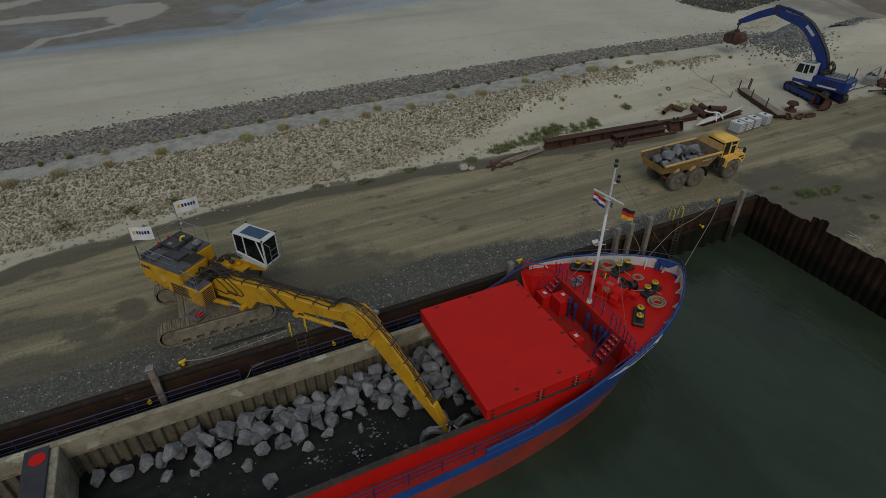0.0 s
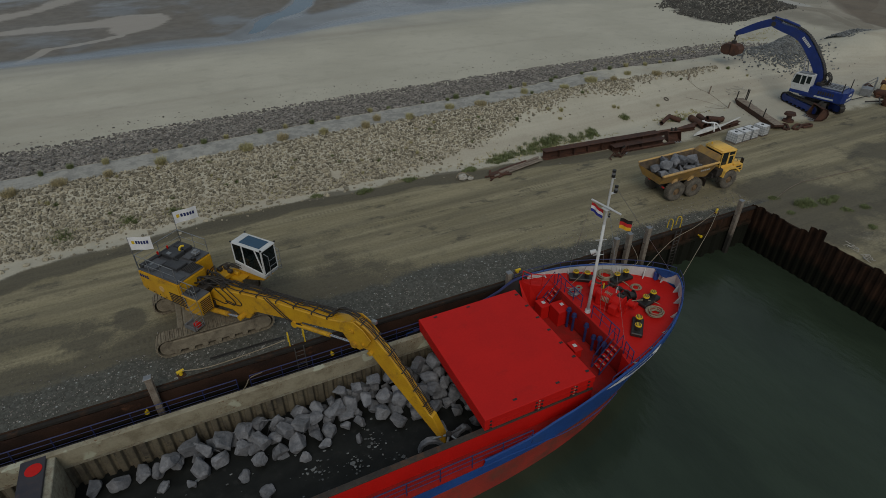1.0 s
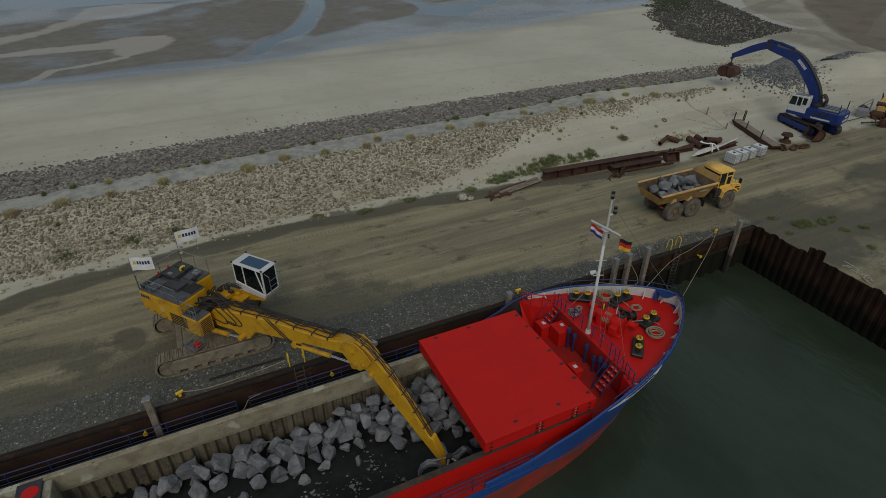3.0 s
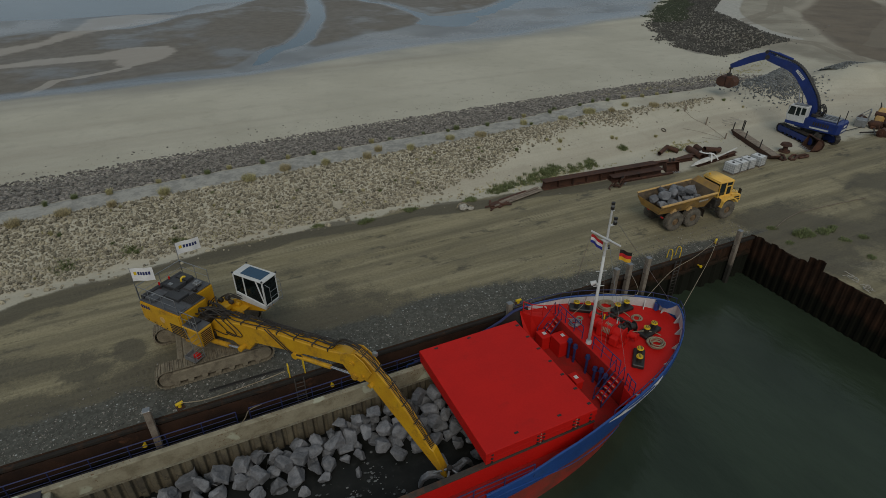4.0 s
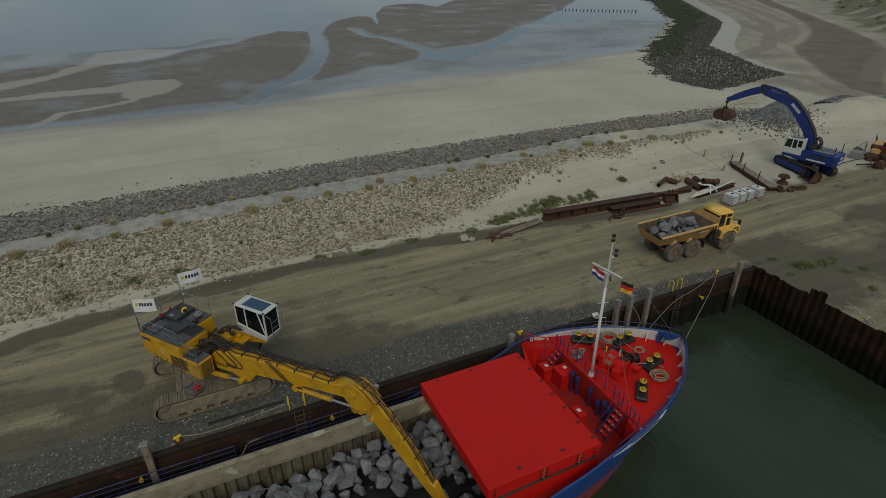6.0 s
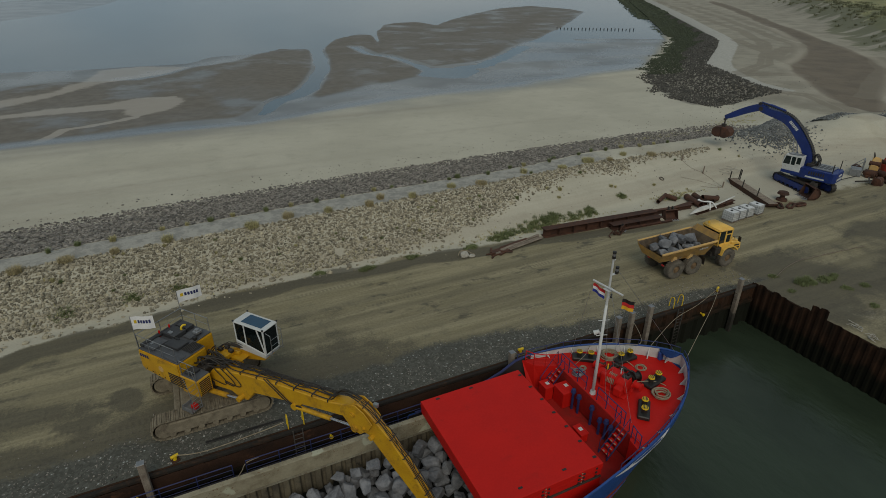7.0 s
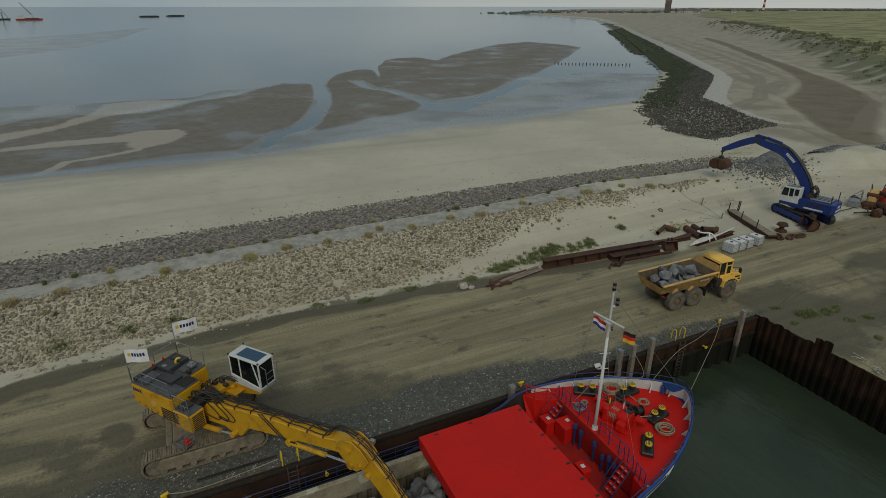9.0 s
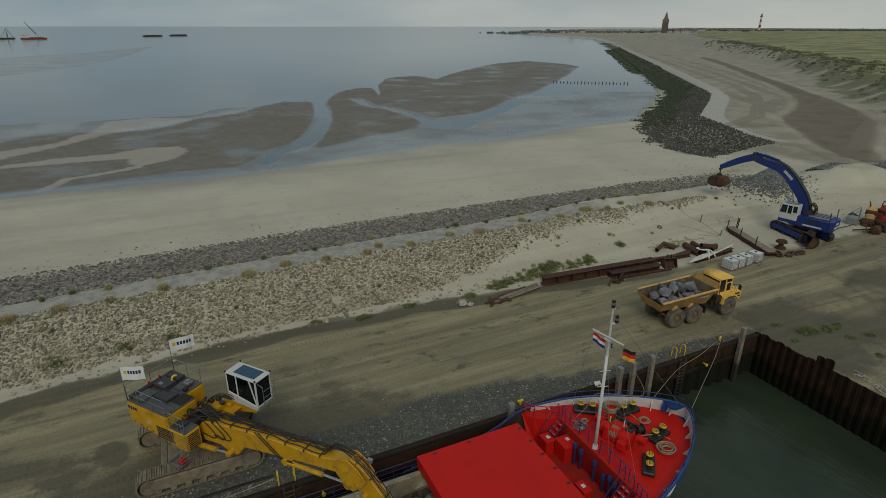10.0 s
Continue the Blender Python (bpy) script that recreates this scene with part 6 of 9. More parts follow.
    for pts in ([(x0 + 0.05, y0 + 0.04, 3.84), (x1 - 0.02, y0 + 0.04, 3.42), (x1 - 0.02, y0 + 0.04, 5.0), (x0 + 0.05, y0 + 0.04, 5.0)],
                [(x0 + 0.05, y1 - 0.04, 3.84), (x1 - 0.02, y1 - 0.04, 3.42), (x1 - 0.02, y1 - 0.04, 5.0), (x0 + 0.05, y1 - 0.04, 5.0)],
                [(x1 - 0.03, y0 + 0.05, 3.42), (x1 - 0.03, y1 - 0.05, 3.42), (x1 - 0.03, y1 - 0.05, 5.0), (x1 - 0.03, y0 + 0.05, 5.0)],
                [(x0 + 0.06, y0 + 0.05, 3.85), (x0 + 0.06, y1 - 0.05, 3.85), (x0 + 0.06, y1 - 0.05, 5.0), (x0 + 0.06, y0 + 0.05, 5.0)]):
        bm = B()
        bm.faces.new([bm.verts.new(p) for p in pts])
        q = bmesh.ops.solidify(bm, geom=bm.faces[:], thickness=0.012)
        part("window_pane", bm, M_GLASS, cab)
    bm = B()
    box(bm, (1.9, 2.0, 3.5), (2.4, 2.55, 3.95), bev=0.06), box(bm, (1.85, 2.0, 3.9), (2.0, 2.55, 4.6), bev=0.05)
    part("driver_seat", bm, M_BLACK, cab)
    for y in (y0 + 0.15, y1 - 0.15):
        bm = B()
        tube(bm, [(x1 + 0.05, y, 4.9), (x1 + 0.38, y, 4.8), (x1 + 0.38, y, 3.5), (x1, y, 3.35)], 0.02, 6)
        part("guard_rail", bm, M_GREY, cab)
    for z in (3.7, 4.1, 4.5):
        bm = B()
        rod(bm, (x1 + 0.38, y0 + 0.15, z), (x1 + 0.38, y1 - 0.15, z), 0.015, seg=6)
        part("guard_rail", bm, M_GREY, cab)
    for x, y in ((x0 + 0.05, y0), (x1, y0), (x1, y1), (x0 + 0.05, y1)):
        bm = B()
        box(bm, (x - 0.05, y - 0.05, 5.10), (x + 0.05, y + 0.05, 5.2), bev=0.02)
        part("work_lamp", bm, M_BLACK, cab)
    # boom: box girder
    BOOM = [(0.75, 2.4), (1.2, 1.85), (2.6, 2.0), (3.3, 1.66), (3.8, 1.8), (4.4, 2.55), (7.0, 3.0), (7.3, 2.72), (7.5, 2.75), (7.8, 3.15), (9.5, 3.4), (10.6, 3.55), (11.1, 3.5), (11.45, 3.75), (11.4, 4.25), (11.0, 4.45), (10.5, 4.3), (9.6, 4.1), (8.1, 4.0), (6.6, 3.92), (4.0, 3.65), (1.4, 3.15)]
    TOPX, TOPZ = [0.9, 1.4, 4, 6.6, 8.1, 9.6, 10.5, 11.0, 11.4], [2.6, 3.15, 3.65, 3.92, 4.0, 4.1, 4.3, 4.45, 4.4]
    bm = B()
    prism(bm, BOOM, -0.34, 0.34)
    bmesh.ops.bevel(bm, geom=[e for e in bm.edges if abs(e.verts[0].co.y - e.verts[1].co.y) < 0.01], offset=0.04, segments=1, affect="EDGES")
    boom = P("boom", bm, M_YELLOW, "long yellow box-section boom")
    for x in (2.2, 3.6, 4.8, 6.2, 7.4, 8.6, 9.6):
        z = float(np.interp(x, TOPX, TOPZ))
        bm = B()
        box(bm, (x - 0.025, -0.38, z + 0.09), (x + 0.025, 0.38, z + 0.13)), box(bm, (x - 0.025, -0.38, z - 0.02), (x + 0.025, -0.35, z + 0.11)), box(bm, (x - 0.025, 0.35, z - 0.02), (x + 0.025, 0.38, z + 0.11))
        part("hose_clamp", bm, M_DARK, boom)
    rg = random.Random(3)
    for k in range(9):
        y, wild = rg.choice((-0.3, -0.22, -0.1, 0.02, 0.16, 0.26, 0.3)) + rg.uniform(-0.03, 0.03), rg.uniform(0.04, 0.13)
        pts = []
        for x in np.arange(0.9, 9.9, 0.55):
            z = float(np.interp(x, TOPX, TOPZ))
            pts.append((x, y + wild * math.sin(1.3 * x + 2 * k) + rg.uniform(-0.03, 0.03), z + 0.06 + rg.uniform(0, 0.08) + (0.25 * math.exp(-((x - 2.2) / 0.7) ** 2)) * rg.uniform(0.2, 1)))
        up = rg.uniform(0.35, 0.62)
        pts += [(10.1, 0.7 * y, 4.25 + 0.7 * up), (10.5, 0.6 * y, 4.3 + up), (11.0, 0.6 * y, 4.4 + 0.7 * up), (11.35, 0.6 * y, 4.62)]
        bm = B()
        tube(bm, smoothcurve(pts, 3), rg.uniform(0.022, 0.034), 5)
        part("hydraulic_hose", bm, M_RUBBER, boom)
    for y in (-0.2, -0.05, 0.1):
        bm = B()
        tube(bm, [(x, y + 0.02 * math.sin(3 * x), float(np.interp(x, TOPX, TOPZ)) + 0.03) for x in np.arange(1.6, 10.2, 0.5)], 0.018, 5)
        part("steel_pipe", bm, M_YELLOW, boom)
    for y, x, dx in ((-0.38, 3.0, 0.0), (-0.39, 6.1, 0.7), (-0.41, 1.9, 0.0), (-0.38, 2.5, 0.1), (0.38, 5.4, 0.0), (-0.42, 5.9, 0.8)):
        bm = B()
        z = float(np.interp(x, TOPX, TOPZ))
        tube(bm, smoothcurve([(x - 0.6, y + 0.1, z + 0.05), (x - 0.2, y, z - 0.05), (x + 0.3, y, z - 0.4), (x + 0.5 + 0.3 * dx, y, z - 0.7), (x + 0.2 + 1.3 * dx, y, z - 0.88), (x - 0.6 + 3.2 * dx, y, z - 0.82)]), 0.028, 6)
        part("hydraulic_hose", bm, M_RUBBER, boom)
    for s in (-0.3, 0.3):
        bm = B()
        rod(bm, (1.2, s * 2.2, 1.75), (2.5, s * 2.0, 1.85), 0.15, seg=12)
        part("lift_cylinder", bm, M_YELLOW, boom)
        bm = B()
        rod(bm, (2.5, s * 2.0, 1.85), (3.4, s * 1.9, 1.95), 0.08, seg=10)
        part("piston_rod", bm, M_CHROME, boom)
    bm = B()
    rod(bm, (3.45, -0.72, 1.98), (3.45, 0.72, 1.98), 0.16, seg=14)
    part("pivot_pin", bm, M_YELLOW, boom)
    for s in (-0.34,):
        bm = B()
        rod(bm, (7.4, s, 2.86), (9.65, s, 3.03), 0.13, seg=12), rod(bm, (7.3, s - 0.12, 2.86), (7.3, s + 0.12, 2.86), 0.2, seg=12)
        part("stick_cylinder", bm, M_YELLOW, boom)
        bm = B()
        rod(bm, (9.65, s, 3.03), (11.2, s, 3.14), 0.065, seg=10)
        part("piston_rod", bm, M_CHROME, boom, "bright chrome rod")
    # stick
    STICK = [(11.0, 3.2), (11.15, 2.95), (11.45, 2.88), (11.85, 2.8), (12.95, 1.5), (14.7, -0.48), (16.0, -1.95), (16.2, -2.1), (16.3, -1.9), (15.55, -0.35), (15.3, -0.2), (14.9, 0.42), (14.12, 1.68), (13.05, 3.08), (12.15, 4.02), (11.75, 4.35), (11.3, 4.55), (10.95, 4.35), (11.2, 3.7)]
    bm = B()
    prism(bm, STICK, -0.22, 0.22)
    bmesh.ops.bevel(bm, geom=[e for e in bm.edges if abs(e.verts[0].co.y - e.verts[1].co.y) < 0.01], offset=0.03, segments=1, affect="EDGES")
    stick = P("stick", bm, M_YELLOW, "yellow stick reaching down into the hold")
    for y in (-0.41, 0.36):
        bm = B()
        prism(bm, [(10.35, 3.85), (10.75, 3.35), (11.0, 2.95), (11.5, 2.85), (12.0, 3.3), (12.25, 3.75), (11.8, 4.3), (11.3, 4.6), (10.8, 4.5), (10.45, 4.3)], y, y + 0.05)
        bmesh.ops.bevel(bm, geom=[e for e in bm.edges], offset=0.015, segments=1, affect="EDGES")
        part("joint_plate", bm, M_YELLOW, stick)
    for x, z, r in ((11.2, 3.12, 0.19), (11.1, 3.95, 0.16), (11.75, 3.35, 0.09)):
        bm = B()
        rod(bm, (x, -0.5, z), (x, 0.5, z), r, seg=16), rod(bm, (x, -0.53, z), (x, 0.53, z), r * 0.55, seg=12)
        part("pivot_pin", bm, M_YELLOW, stick)
    bm = B()
    box(bm, (-0.12, -0.46, -0.1), (0.12, -0.22, 0.1), Matrix.Translation((12.1, 0, 2.85)) @ Matrix.Rotation(radians(48), 4, "Y"), 0.02)
    part("lamp_bracket", bm, M_YELLOW, stick)
    bm = B()
    box(bm, (-0.1, 0.24, 0.0), (0.16, 0.42, 0.22), Matrix.Translation((12.0, 0, 4.25)), 0.02)
    part("work_lamp", bm, M_GREY, stick)
    edge = [(11.35, 4.56), (11.75, 4.36), (12.15, 4.03), (13.05, 3.09), (14.12, 1.69), (14.9, 0.43), (15.3, -0.19)]
    ex, ez = [p[0] for p in edge], [p[1] for p in edge]
    for k in range(5):
        y = -0.16 + 0.08 * k
        pts = [(x + 0.05, y + rg.uniform(-0.035, 0.035) + (0.06 * math.sin(6 * x) if k == 3 else 0), float(np.interp(x, ex, ez)) + 0.04 + rg.uniform(0, 0.05)) for x in list(np.arange(11.35, 15.2, 0.3))] + [(15.38, y, -0.2), (15.6, 0.5 * y, -0.75)]
        bm = B()
        tube(bm, smoothcurve(pts, 3), 0.02, 5)
        part("hydraulic_hose", bm, M_RUBBER, stick)
    for x in (11.6, 12.35, 13.1, 13.8, 14.45, 15.0):
        z = float(np.interp(x, ex, ez))
        bm = B()
        m = Matrix.Translation((x + 0.05, 0, z + 0.03)) @ Matrix.Rotation(radians(35 if x < 12 else 52), 4, "Y")
        box(bm, (-0.025, -0.25, 0.02), (0.025, 0.25, 0.06), m), box(bm, (-0.025, -0.26, -0.06), (0.025, -0.23, 0.05), m), box(bm, (-0.025, 0.23, -0.06), (0.025, 0.26, 0.05), m)
        part("hose_clamp", bm, M_DARK, stick)
    # flags at the rear corners
    for x, y in ((-3.02, -1.55), (-3.02, 1.55)):
        bm = B()
        rod(bm, (x, y, 3.8), (x, y, 6.05), 0.025, 0.018, 6)
        pole = P("flag_pole", bm, M_GREY)
        d, w, hh = ((0.33, 0.94, 0), 1.45, 0.8) if y > 0 else ((0.75, 0.66, 0), 1.15, 0.85)
        fl = part("flag", flag(B(), (x, y, 6.0), d, w, hh, 0.12, 1, 0, 0.05), M_CLOTH, pole, "white cloth flag")
        n = 10
        d3 = Vector(d).normalized()
        side = Vector((-d3.y, d3.x, 0))
        for k in range(5):
            bm = B()
            for s in (-0.014, 0.014):
                vs = []
                for u, z in ((0.30 + 0.12 * k, -0.25), (0.30 + 0.12 * k + 0.085, -0.25), (0.30 + 0.12 * k + 0.085, -0.46), (0.30 + 0.12 * k, -0.46)):
                    p = Vector((x, y, 6.0)) + d3 * w * u + side * (0.05 * math.sin(u * 8.0) * (0.3 + u) + s) + Vector((0, 0, z - 0.12 * u * u))
                    vs.append(bm.verts.new(p))
                bm.faces.new(vs if s > 0 else vs[::-1])
            part("letter_bar", bm, M_NAVY, pole)
        bm = B()
        for s in (-0.014, 0.014):
            vs = [bm.verts.new(Vector((x, y, 6.0)) + d3 * w * u + side * (0.05 * math.sin(u * 8.0) * (0.3 + u) + s) + Vector((0, 0, z))) for u, z in ((0.13, -0.25), (0.25, -0.25), (0.25, -0.46), (0.13, -0.46))]
            bm.faces.new(vs if s > 0 else vs[::-1])
        part("emblem", bm, M_YELLOW_SIGNAL, pole)
    return t


handler()


def grab():
    """Orange-peel grab half sunk in the mud of the hold."""
    g = thing("peel_grab", pose(8.35, -8.55, -1.75), "dark steel orange-peel grab hanging from the stick over the mud", "grab")
    bm = B()
    rod(bm, (0, 0, 0.35), (0, 0, -0.5), 0.16, 0.26, 12), rod(bm, (0, 0, -0.5), (0, 0, -0.8), 0.34, 0.30, 12)
    part("head", bm, M_DARK, g)
    for k in range(5):
        a = 2 * math.pi * k / 5 + 0.3
        bm = B()
        prism(bm, [(0.25, -0.28), (0.7, 0.04), (1.15, 0.02), (1.5, -0.3), (1.68, -0.88), (1.5, -0.86), (1.34, -0.42), (1.08, -0.22), (0.75, -0.22), (0.3, -0.55)], -0.17, 0.17, Matrix.Rotation(a, 4, "Z"))
        bmesh.ops.bevel(bm, geom=[e for e in bm.edges], offset=0.03, segments=1, affect="EDGES")
        part("tine", bm, M_ROCK, g, "mud-grey curved steel tine")
        bm = B()
        c, s = math.cos(a), math.sin(a)
        rod(bm, (0.15 * c, 0.15 * s, 0.22), (0.85 * c, 0.85 * s, 0.03), 0.07, seg=8)
        part("tine_cylinder", bm, M_GREY, g)


grab()


def dump_truck():
    t = thing("dump_truck", pose(35.2, 4.8, 0, 0, 0, -2.8), "dusty yellow articulated dump truck loaded with rocks", "truck")
    RW = 0.84

    def wheel(x, y, s):
        bm = B()
        prof = [(0.34, -0.28), (0.62, -0.31), (0.78, -0.27), (RW, -0.18), (RW, 0.18), (0.78, 0.27), (0.62, 0.31), (0.34, 0.28)]
        n = 28
        rings = [[bm.verts.new((x + r * math.cos(2 * math.pi * k / n), y + w, RW + r * math.sin(2 * math.pi * k / n))) for r, w in prof] for k in range(n)]
        for k in range(n):
            a, c = rings[k], rings[(k + 1) % n]
            for j in range(len(prof)):
                bm.faces.new((a[j], a[(j + 1) % 8], c[(j + 1) % 8], c[j]))
        bmesh.ops.recalc_face_normals(bm, faces=bm.faces)
        w = part("wheel", bm, M_TYRE, t, "dusty black tyre")
        bm = B()
        for k in range(26):
            a = 2 * math.pi * k / 26
            for q in (-1, 1):
                box(bm, (-0.05, 0.0, -0.03), (0.06, 0.26, 0.018), Matrix.Translation((x, y, RW)) @ Matrix.Rotation(-a, 4, "Y") @ Matrix.Translation((0, 0.0 if q > 0 else -0.26, RW)) @ Matrix.Rotation(radians(20 * q), 4, "Z"))
        tagged(part("tread", bm, M_TYRE, w), kind="stuff")
        bm = B()
        rod(bm, (x, y + s * 0.14, RW), (x, y + s * 0.20, RW), 0.33, seg=20), rod(bm, (x, y + s * 0.2, RW), (x, y + s * 0.27, RW), 0.2, 0.16, seg=16)
        part("rim", bm, M_RIM, w, "dirty ochre steel rim")
    for x in (0, 1.9, 5.72):
        for y, s in ((-1.2, -1), (1.2, 1)):
            wheel(x, y, s)
    bm = B()
    box(bm, (-0.7, -0.4, 0.85), (4.0, 0.4, 1.35), bev=0.05), box(bm, (4.0, -0.35, 0.75), (7.0, 0.35, 1.2), bev=0.05)
    for x in (0, 1.9, 5.72):
        rod(bm, (x, -1.0, RW), (x, 1.0, RW), 0.2, seg=10)
    part("chassis", bm, M_DARK, t)
    # body: a trough of plates
    b = thing("dump_body")
    b.parent = t
    X0, X1, W0, W1, ZF, ZT = -1.65, 3.95, 1.05, 1.5, 1.45, 2.72
    def plate(name, pts, th, mat=M_TRUCK):
        bm = B()
        f = bm.faces.new([bm.verts.new(p) for p in pts])
        bmesh.ops.solidify(bm, geom=[f], thickness=th)
        part(name, bm, mat, b)
    plate("floor_plate", [(X0, -W0, ZF + 0.22), (X1 - 0.6, -W0, ZF), (X1 - 0.6, W0, ZF), (X0, W0, ZF + 0.22)], 0.08, M_BODY_IN)
    for s in (-1, 1):
        q = [(X0, s * W0, ZF + 0.2), (X1 - 0.6, s * W0, ZF), (X1, s * W1, ZT + 0.1), (X0 - 0.25, s * W1, ZT - 0.12)]
        plate("side_plate", q if s > 0 else q[::-1], 0.07)
        plate("inner_lining", [(p[0], p[1] - s * 0.09, p[2]) for p in (q[::-1] if s > 0 else q)], 0.02, M_BODY_IN)
        bm = B()
        tube(bm, [(X0 - 0.25, s * W1, ZT - 0.12), (X1, s * W1, ZT + 0.1)], 0.09, 6)
        part("top_rim", bm, M_TRUCK, b)
        plate("top_flange", [(X0 - 0.25, s * (W1 + 0.13), ZT - 0.16), (X1, s * (W1 + 0.13), ZT + 0.06), (X1, s * (W1 - 0.03), ZT + 0.13), (X0 - 0.25, s * (W1 - 0.03), ZT - 0.08)][::s], 0.06)
        for x, z in ((X0 + 1.5, ZF + 0.12), (X0 + 3.2, ZF + 0.05)):
            bm = B()
            prism(bm, [(x - 0.3, z), (x + 0.3, z), (x + 0.12, z + 0.42), (x - 0.12, z + 0.42)], s * (W0 + 0.05), s * (W0 + 0.2))
            bmesh.ops.recalc_face_normals(bm, faces=bm.faces)
            part("body_bracket", bm, M_TRUCK, b)
    plate("front_plate", [(X1 - 0.6, -W0, ZF), (X1 - 0.6, W0, ZF), (X1, W1, ZT + 0.1), (X1, -W1, ZT + 0.1)], 0.08, M_BODY_IN)
    plate("headboard", [(X1, -W1, ZT + 0.05), (X1, W1, ZT + 0.05), (X1 + 0.35, W1 * 0.8, ZT + 0.55), (X1 + 0.35, -W1 * 0.8, ZT + 0.55)], 0.08)
    plate("tail_plate", [(X0, -W0, ZF + 0.2), (X0 - 0.25, -W1, ZT - 0.3), (X0 - 0.25, W1, ZT - 0.3), (X0, W0, ZF + 0.2)], 0.08)
    bars(t, (2.0, -W1 - 0.055, 2.35), (1, 0, 0.03), (0, -0.3, 1), 5, 0.13, 0.16, 0.07, M_WHITE)
    # cab and bonnet
    bm = B()
    box(bm, (4.35, -1.25, 1.25), (5.0, 1.25, 1.9), bev=0.05), box(bm, (4.3, -0.9, 0.9), (4.9, 0.9, 1.4), bev=0.05)
    part("platform", bm, M_DARK, t)
    bm = B()
    prism(bm, [(4.75, 1.5), (6.2, 1.55), (6.2, 2.1), (4.75, 2.1)], -0.95, 0.95)
    cab = part("cab", bm, M_TRUCK_CLEAN, t, "yellow driver cab")
    bm = B()
    prism(bm, [(4.6, 3.34), (4.75, 3.46), (5.1, 3.55), (5.75, 3.55), (6.15, 3.46), (6.38, 3.3), (6.3, 3.2), (4.62, 3.2)], -1.04, 1.04)
    bmesh.ops.bevel(bm, geom=[e for e in bm.edges], offset=0.12, segments=3, affect="EDGES")
    part("roof", bm, M_TRUCK_CLEAN, cab, "pale yellow rounded cab roof", True)
    for x, y in ((4.78, -0.92), (4.78, 0.92), (5.5, -0.92), (5.5, 0.92), (6.2, -0.92), (6.2, 0.92)):
        bm = B()
        rod(bm, (x + (0.02 if x > 6 else 0), y, 2.0), (x, y, 3.3), 0.06, seg=6)
        part("pillar", bm, M_TRUCK_CLEAN, cab)
    for lo, hi in (((4.82, -0.93, 2.1), (6.16, -0.91, 3.26)), ((4.82, 0.91, 2.1), (6.16, 0.93, 3.26)), ((6.19, -0.88, 2.1), (6.21, 0.88, 3.28)), ((4.76, -0.88, 2.1), (4.78, 0.88, 3.25))):
        bm = B()
        box(bm, lo, hi)
        part("window_pane", bm, M_GLASS, cab)
    bm = B()
    prism(bm, [(6.2, 1.1), (7.55, 1.05), (7.72, 1.25), (7.6, 1.95), (6.2, 2.2)], -1.0, 1.0)
    bmesh.ops.bevel(bm, geom=[e for e in bm.edges], offset=0.16, segments=3, affect="EDGES")
    part("bonnet", bm, M_TRUCK_CLEAN, t)
    for s in (-1, 1):
        bm = B()
        prism(bm, [(4.85, 1.2), (5.0, 1.75), (5.4, 1.98), (6.1, 1.98), (6.5, 1.75), (6.75, 1.45), (6.68, 1.4), (6.42, 1.62), (6.1, 1.85), (5.4, 1.85), (5.05, 1.65), (4.95, 1.2)], s * 1.5 - (0.55 if s > 0 else 0), s * 1.5 + (0.55 if s < 0 else 0))
        part("mudguard", bm, M_TRUCK_CLEAN, t)
        for k, z in enumerate((1.35, 1.6)):
            bm = B()
            box(bm, (6.75, s * 1.01 - 0.012, z), (7.4 - 0.1 * k, s * 1.01 + 0.012, z + 0.13))
            part("bonnet_vent", bm, M_BLACK, t)
        bm = B()
        rod(bm, (7.58, s * 0.5, 1.35), (7.68, s * 0.5, 1.35), 0.13, seg=12)
        part("headlight", bm, M_WHITE, t)
        bm = B()
        tube(bm, [(6.3, s * 0.95, 2.6), (6.75, s * 1.35, 2.7), (6.75, s * 1.35, 2.35)], 0.03, 6), box(bm, (6.72, s * 1.35 - 0.14, 2.2), (6.8, s * 1.35 + 0.14, 2.65), bev=0.02)
        part("mirror", bm, M_BLACK, t)
    bm = B()
    rod(bm, (4.55, -0.6, 1.9), (4.55, -0.6, 3.15), 0.11, seg=10), rod(bm, (4.5, 0.55, 1.9), (4.5, 0.55, 2.9), 0.16, seg=10)
    part("exhaust_stack", bm, M_BLACK, t)
    bm = B()
    rod(bm, (4.95, 0.6, 3.42), (4.95, 0.6, 3.62), 0.07, seg=8)
    part("beacon", bm, M_FLAG_GOLD, t)
    bm = B()
    tube(bm, [(4.6, -1.2, 1.9), (4.6, -1.2, 2.75), (4.75, -1.0, 2.8)], 0.025, 6), tube(bm, [(6.3, -0.75, 2.2), (6.6, -0.85, 2.5), (7.0, -0.75, 2.1)], 0.02, 6)
    part("hand_rail", bm, M_BLACK, t)
    bm = B()
    box(bm, (5.52, -0.975, 1.45), (6.12, -0.955, 2.95), bev=0.005)
    dr = part("door", bm, M_TRUCK_CLEAN, cab, "yellow cab door")
    bm = B()
    box(bm, (5.6, -0.985, 2.15), (6.04, -0.972, 2.85), bev=0.005)
    part("door_window", bm, M_GLASS, dr)
    bm = B()
    rod(bm, (5.6, -1.0, 1.95), (5.75, -1.0, 1.95), 0.02, seg=6)
    part("handle", bm, M_BLACK, dr)
    for k in range(3):
        bm = B()
        box(bm, (4.55, -1.32, 0.75 + 0.35 * k), (4.85, -1.12, 0.79 + 0.35 * k))
        part("cab_step", bm, M_DARK, t)
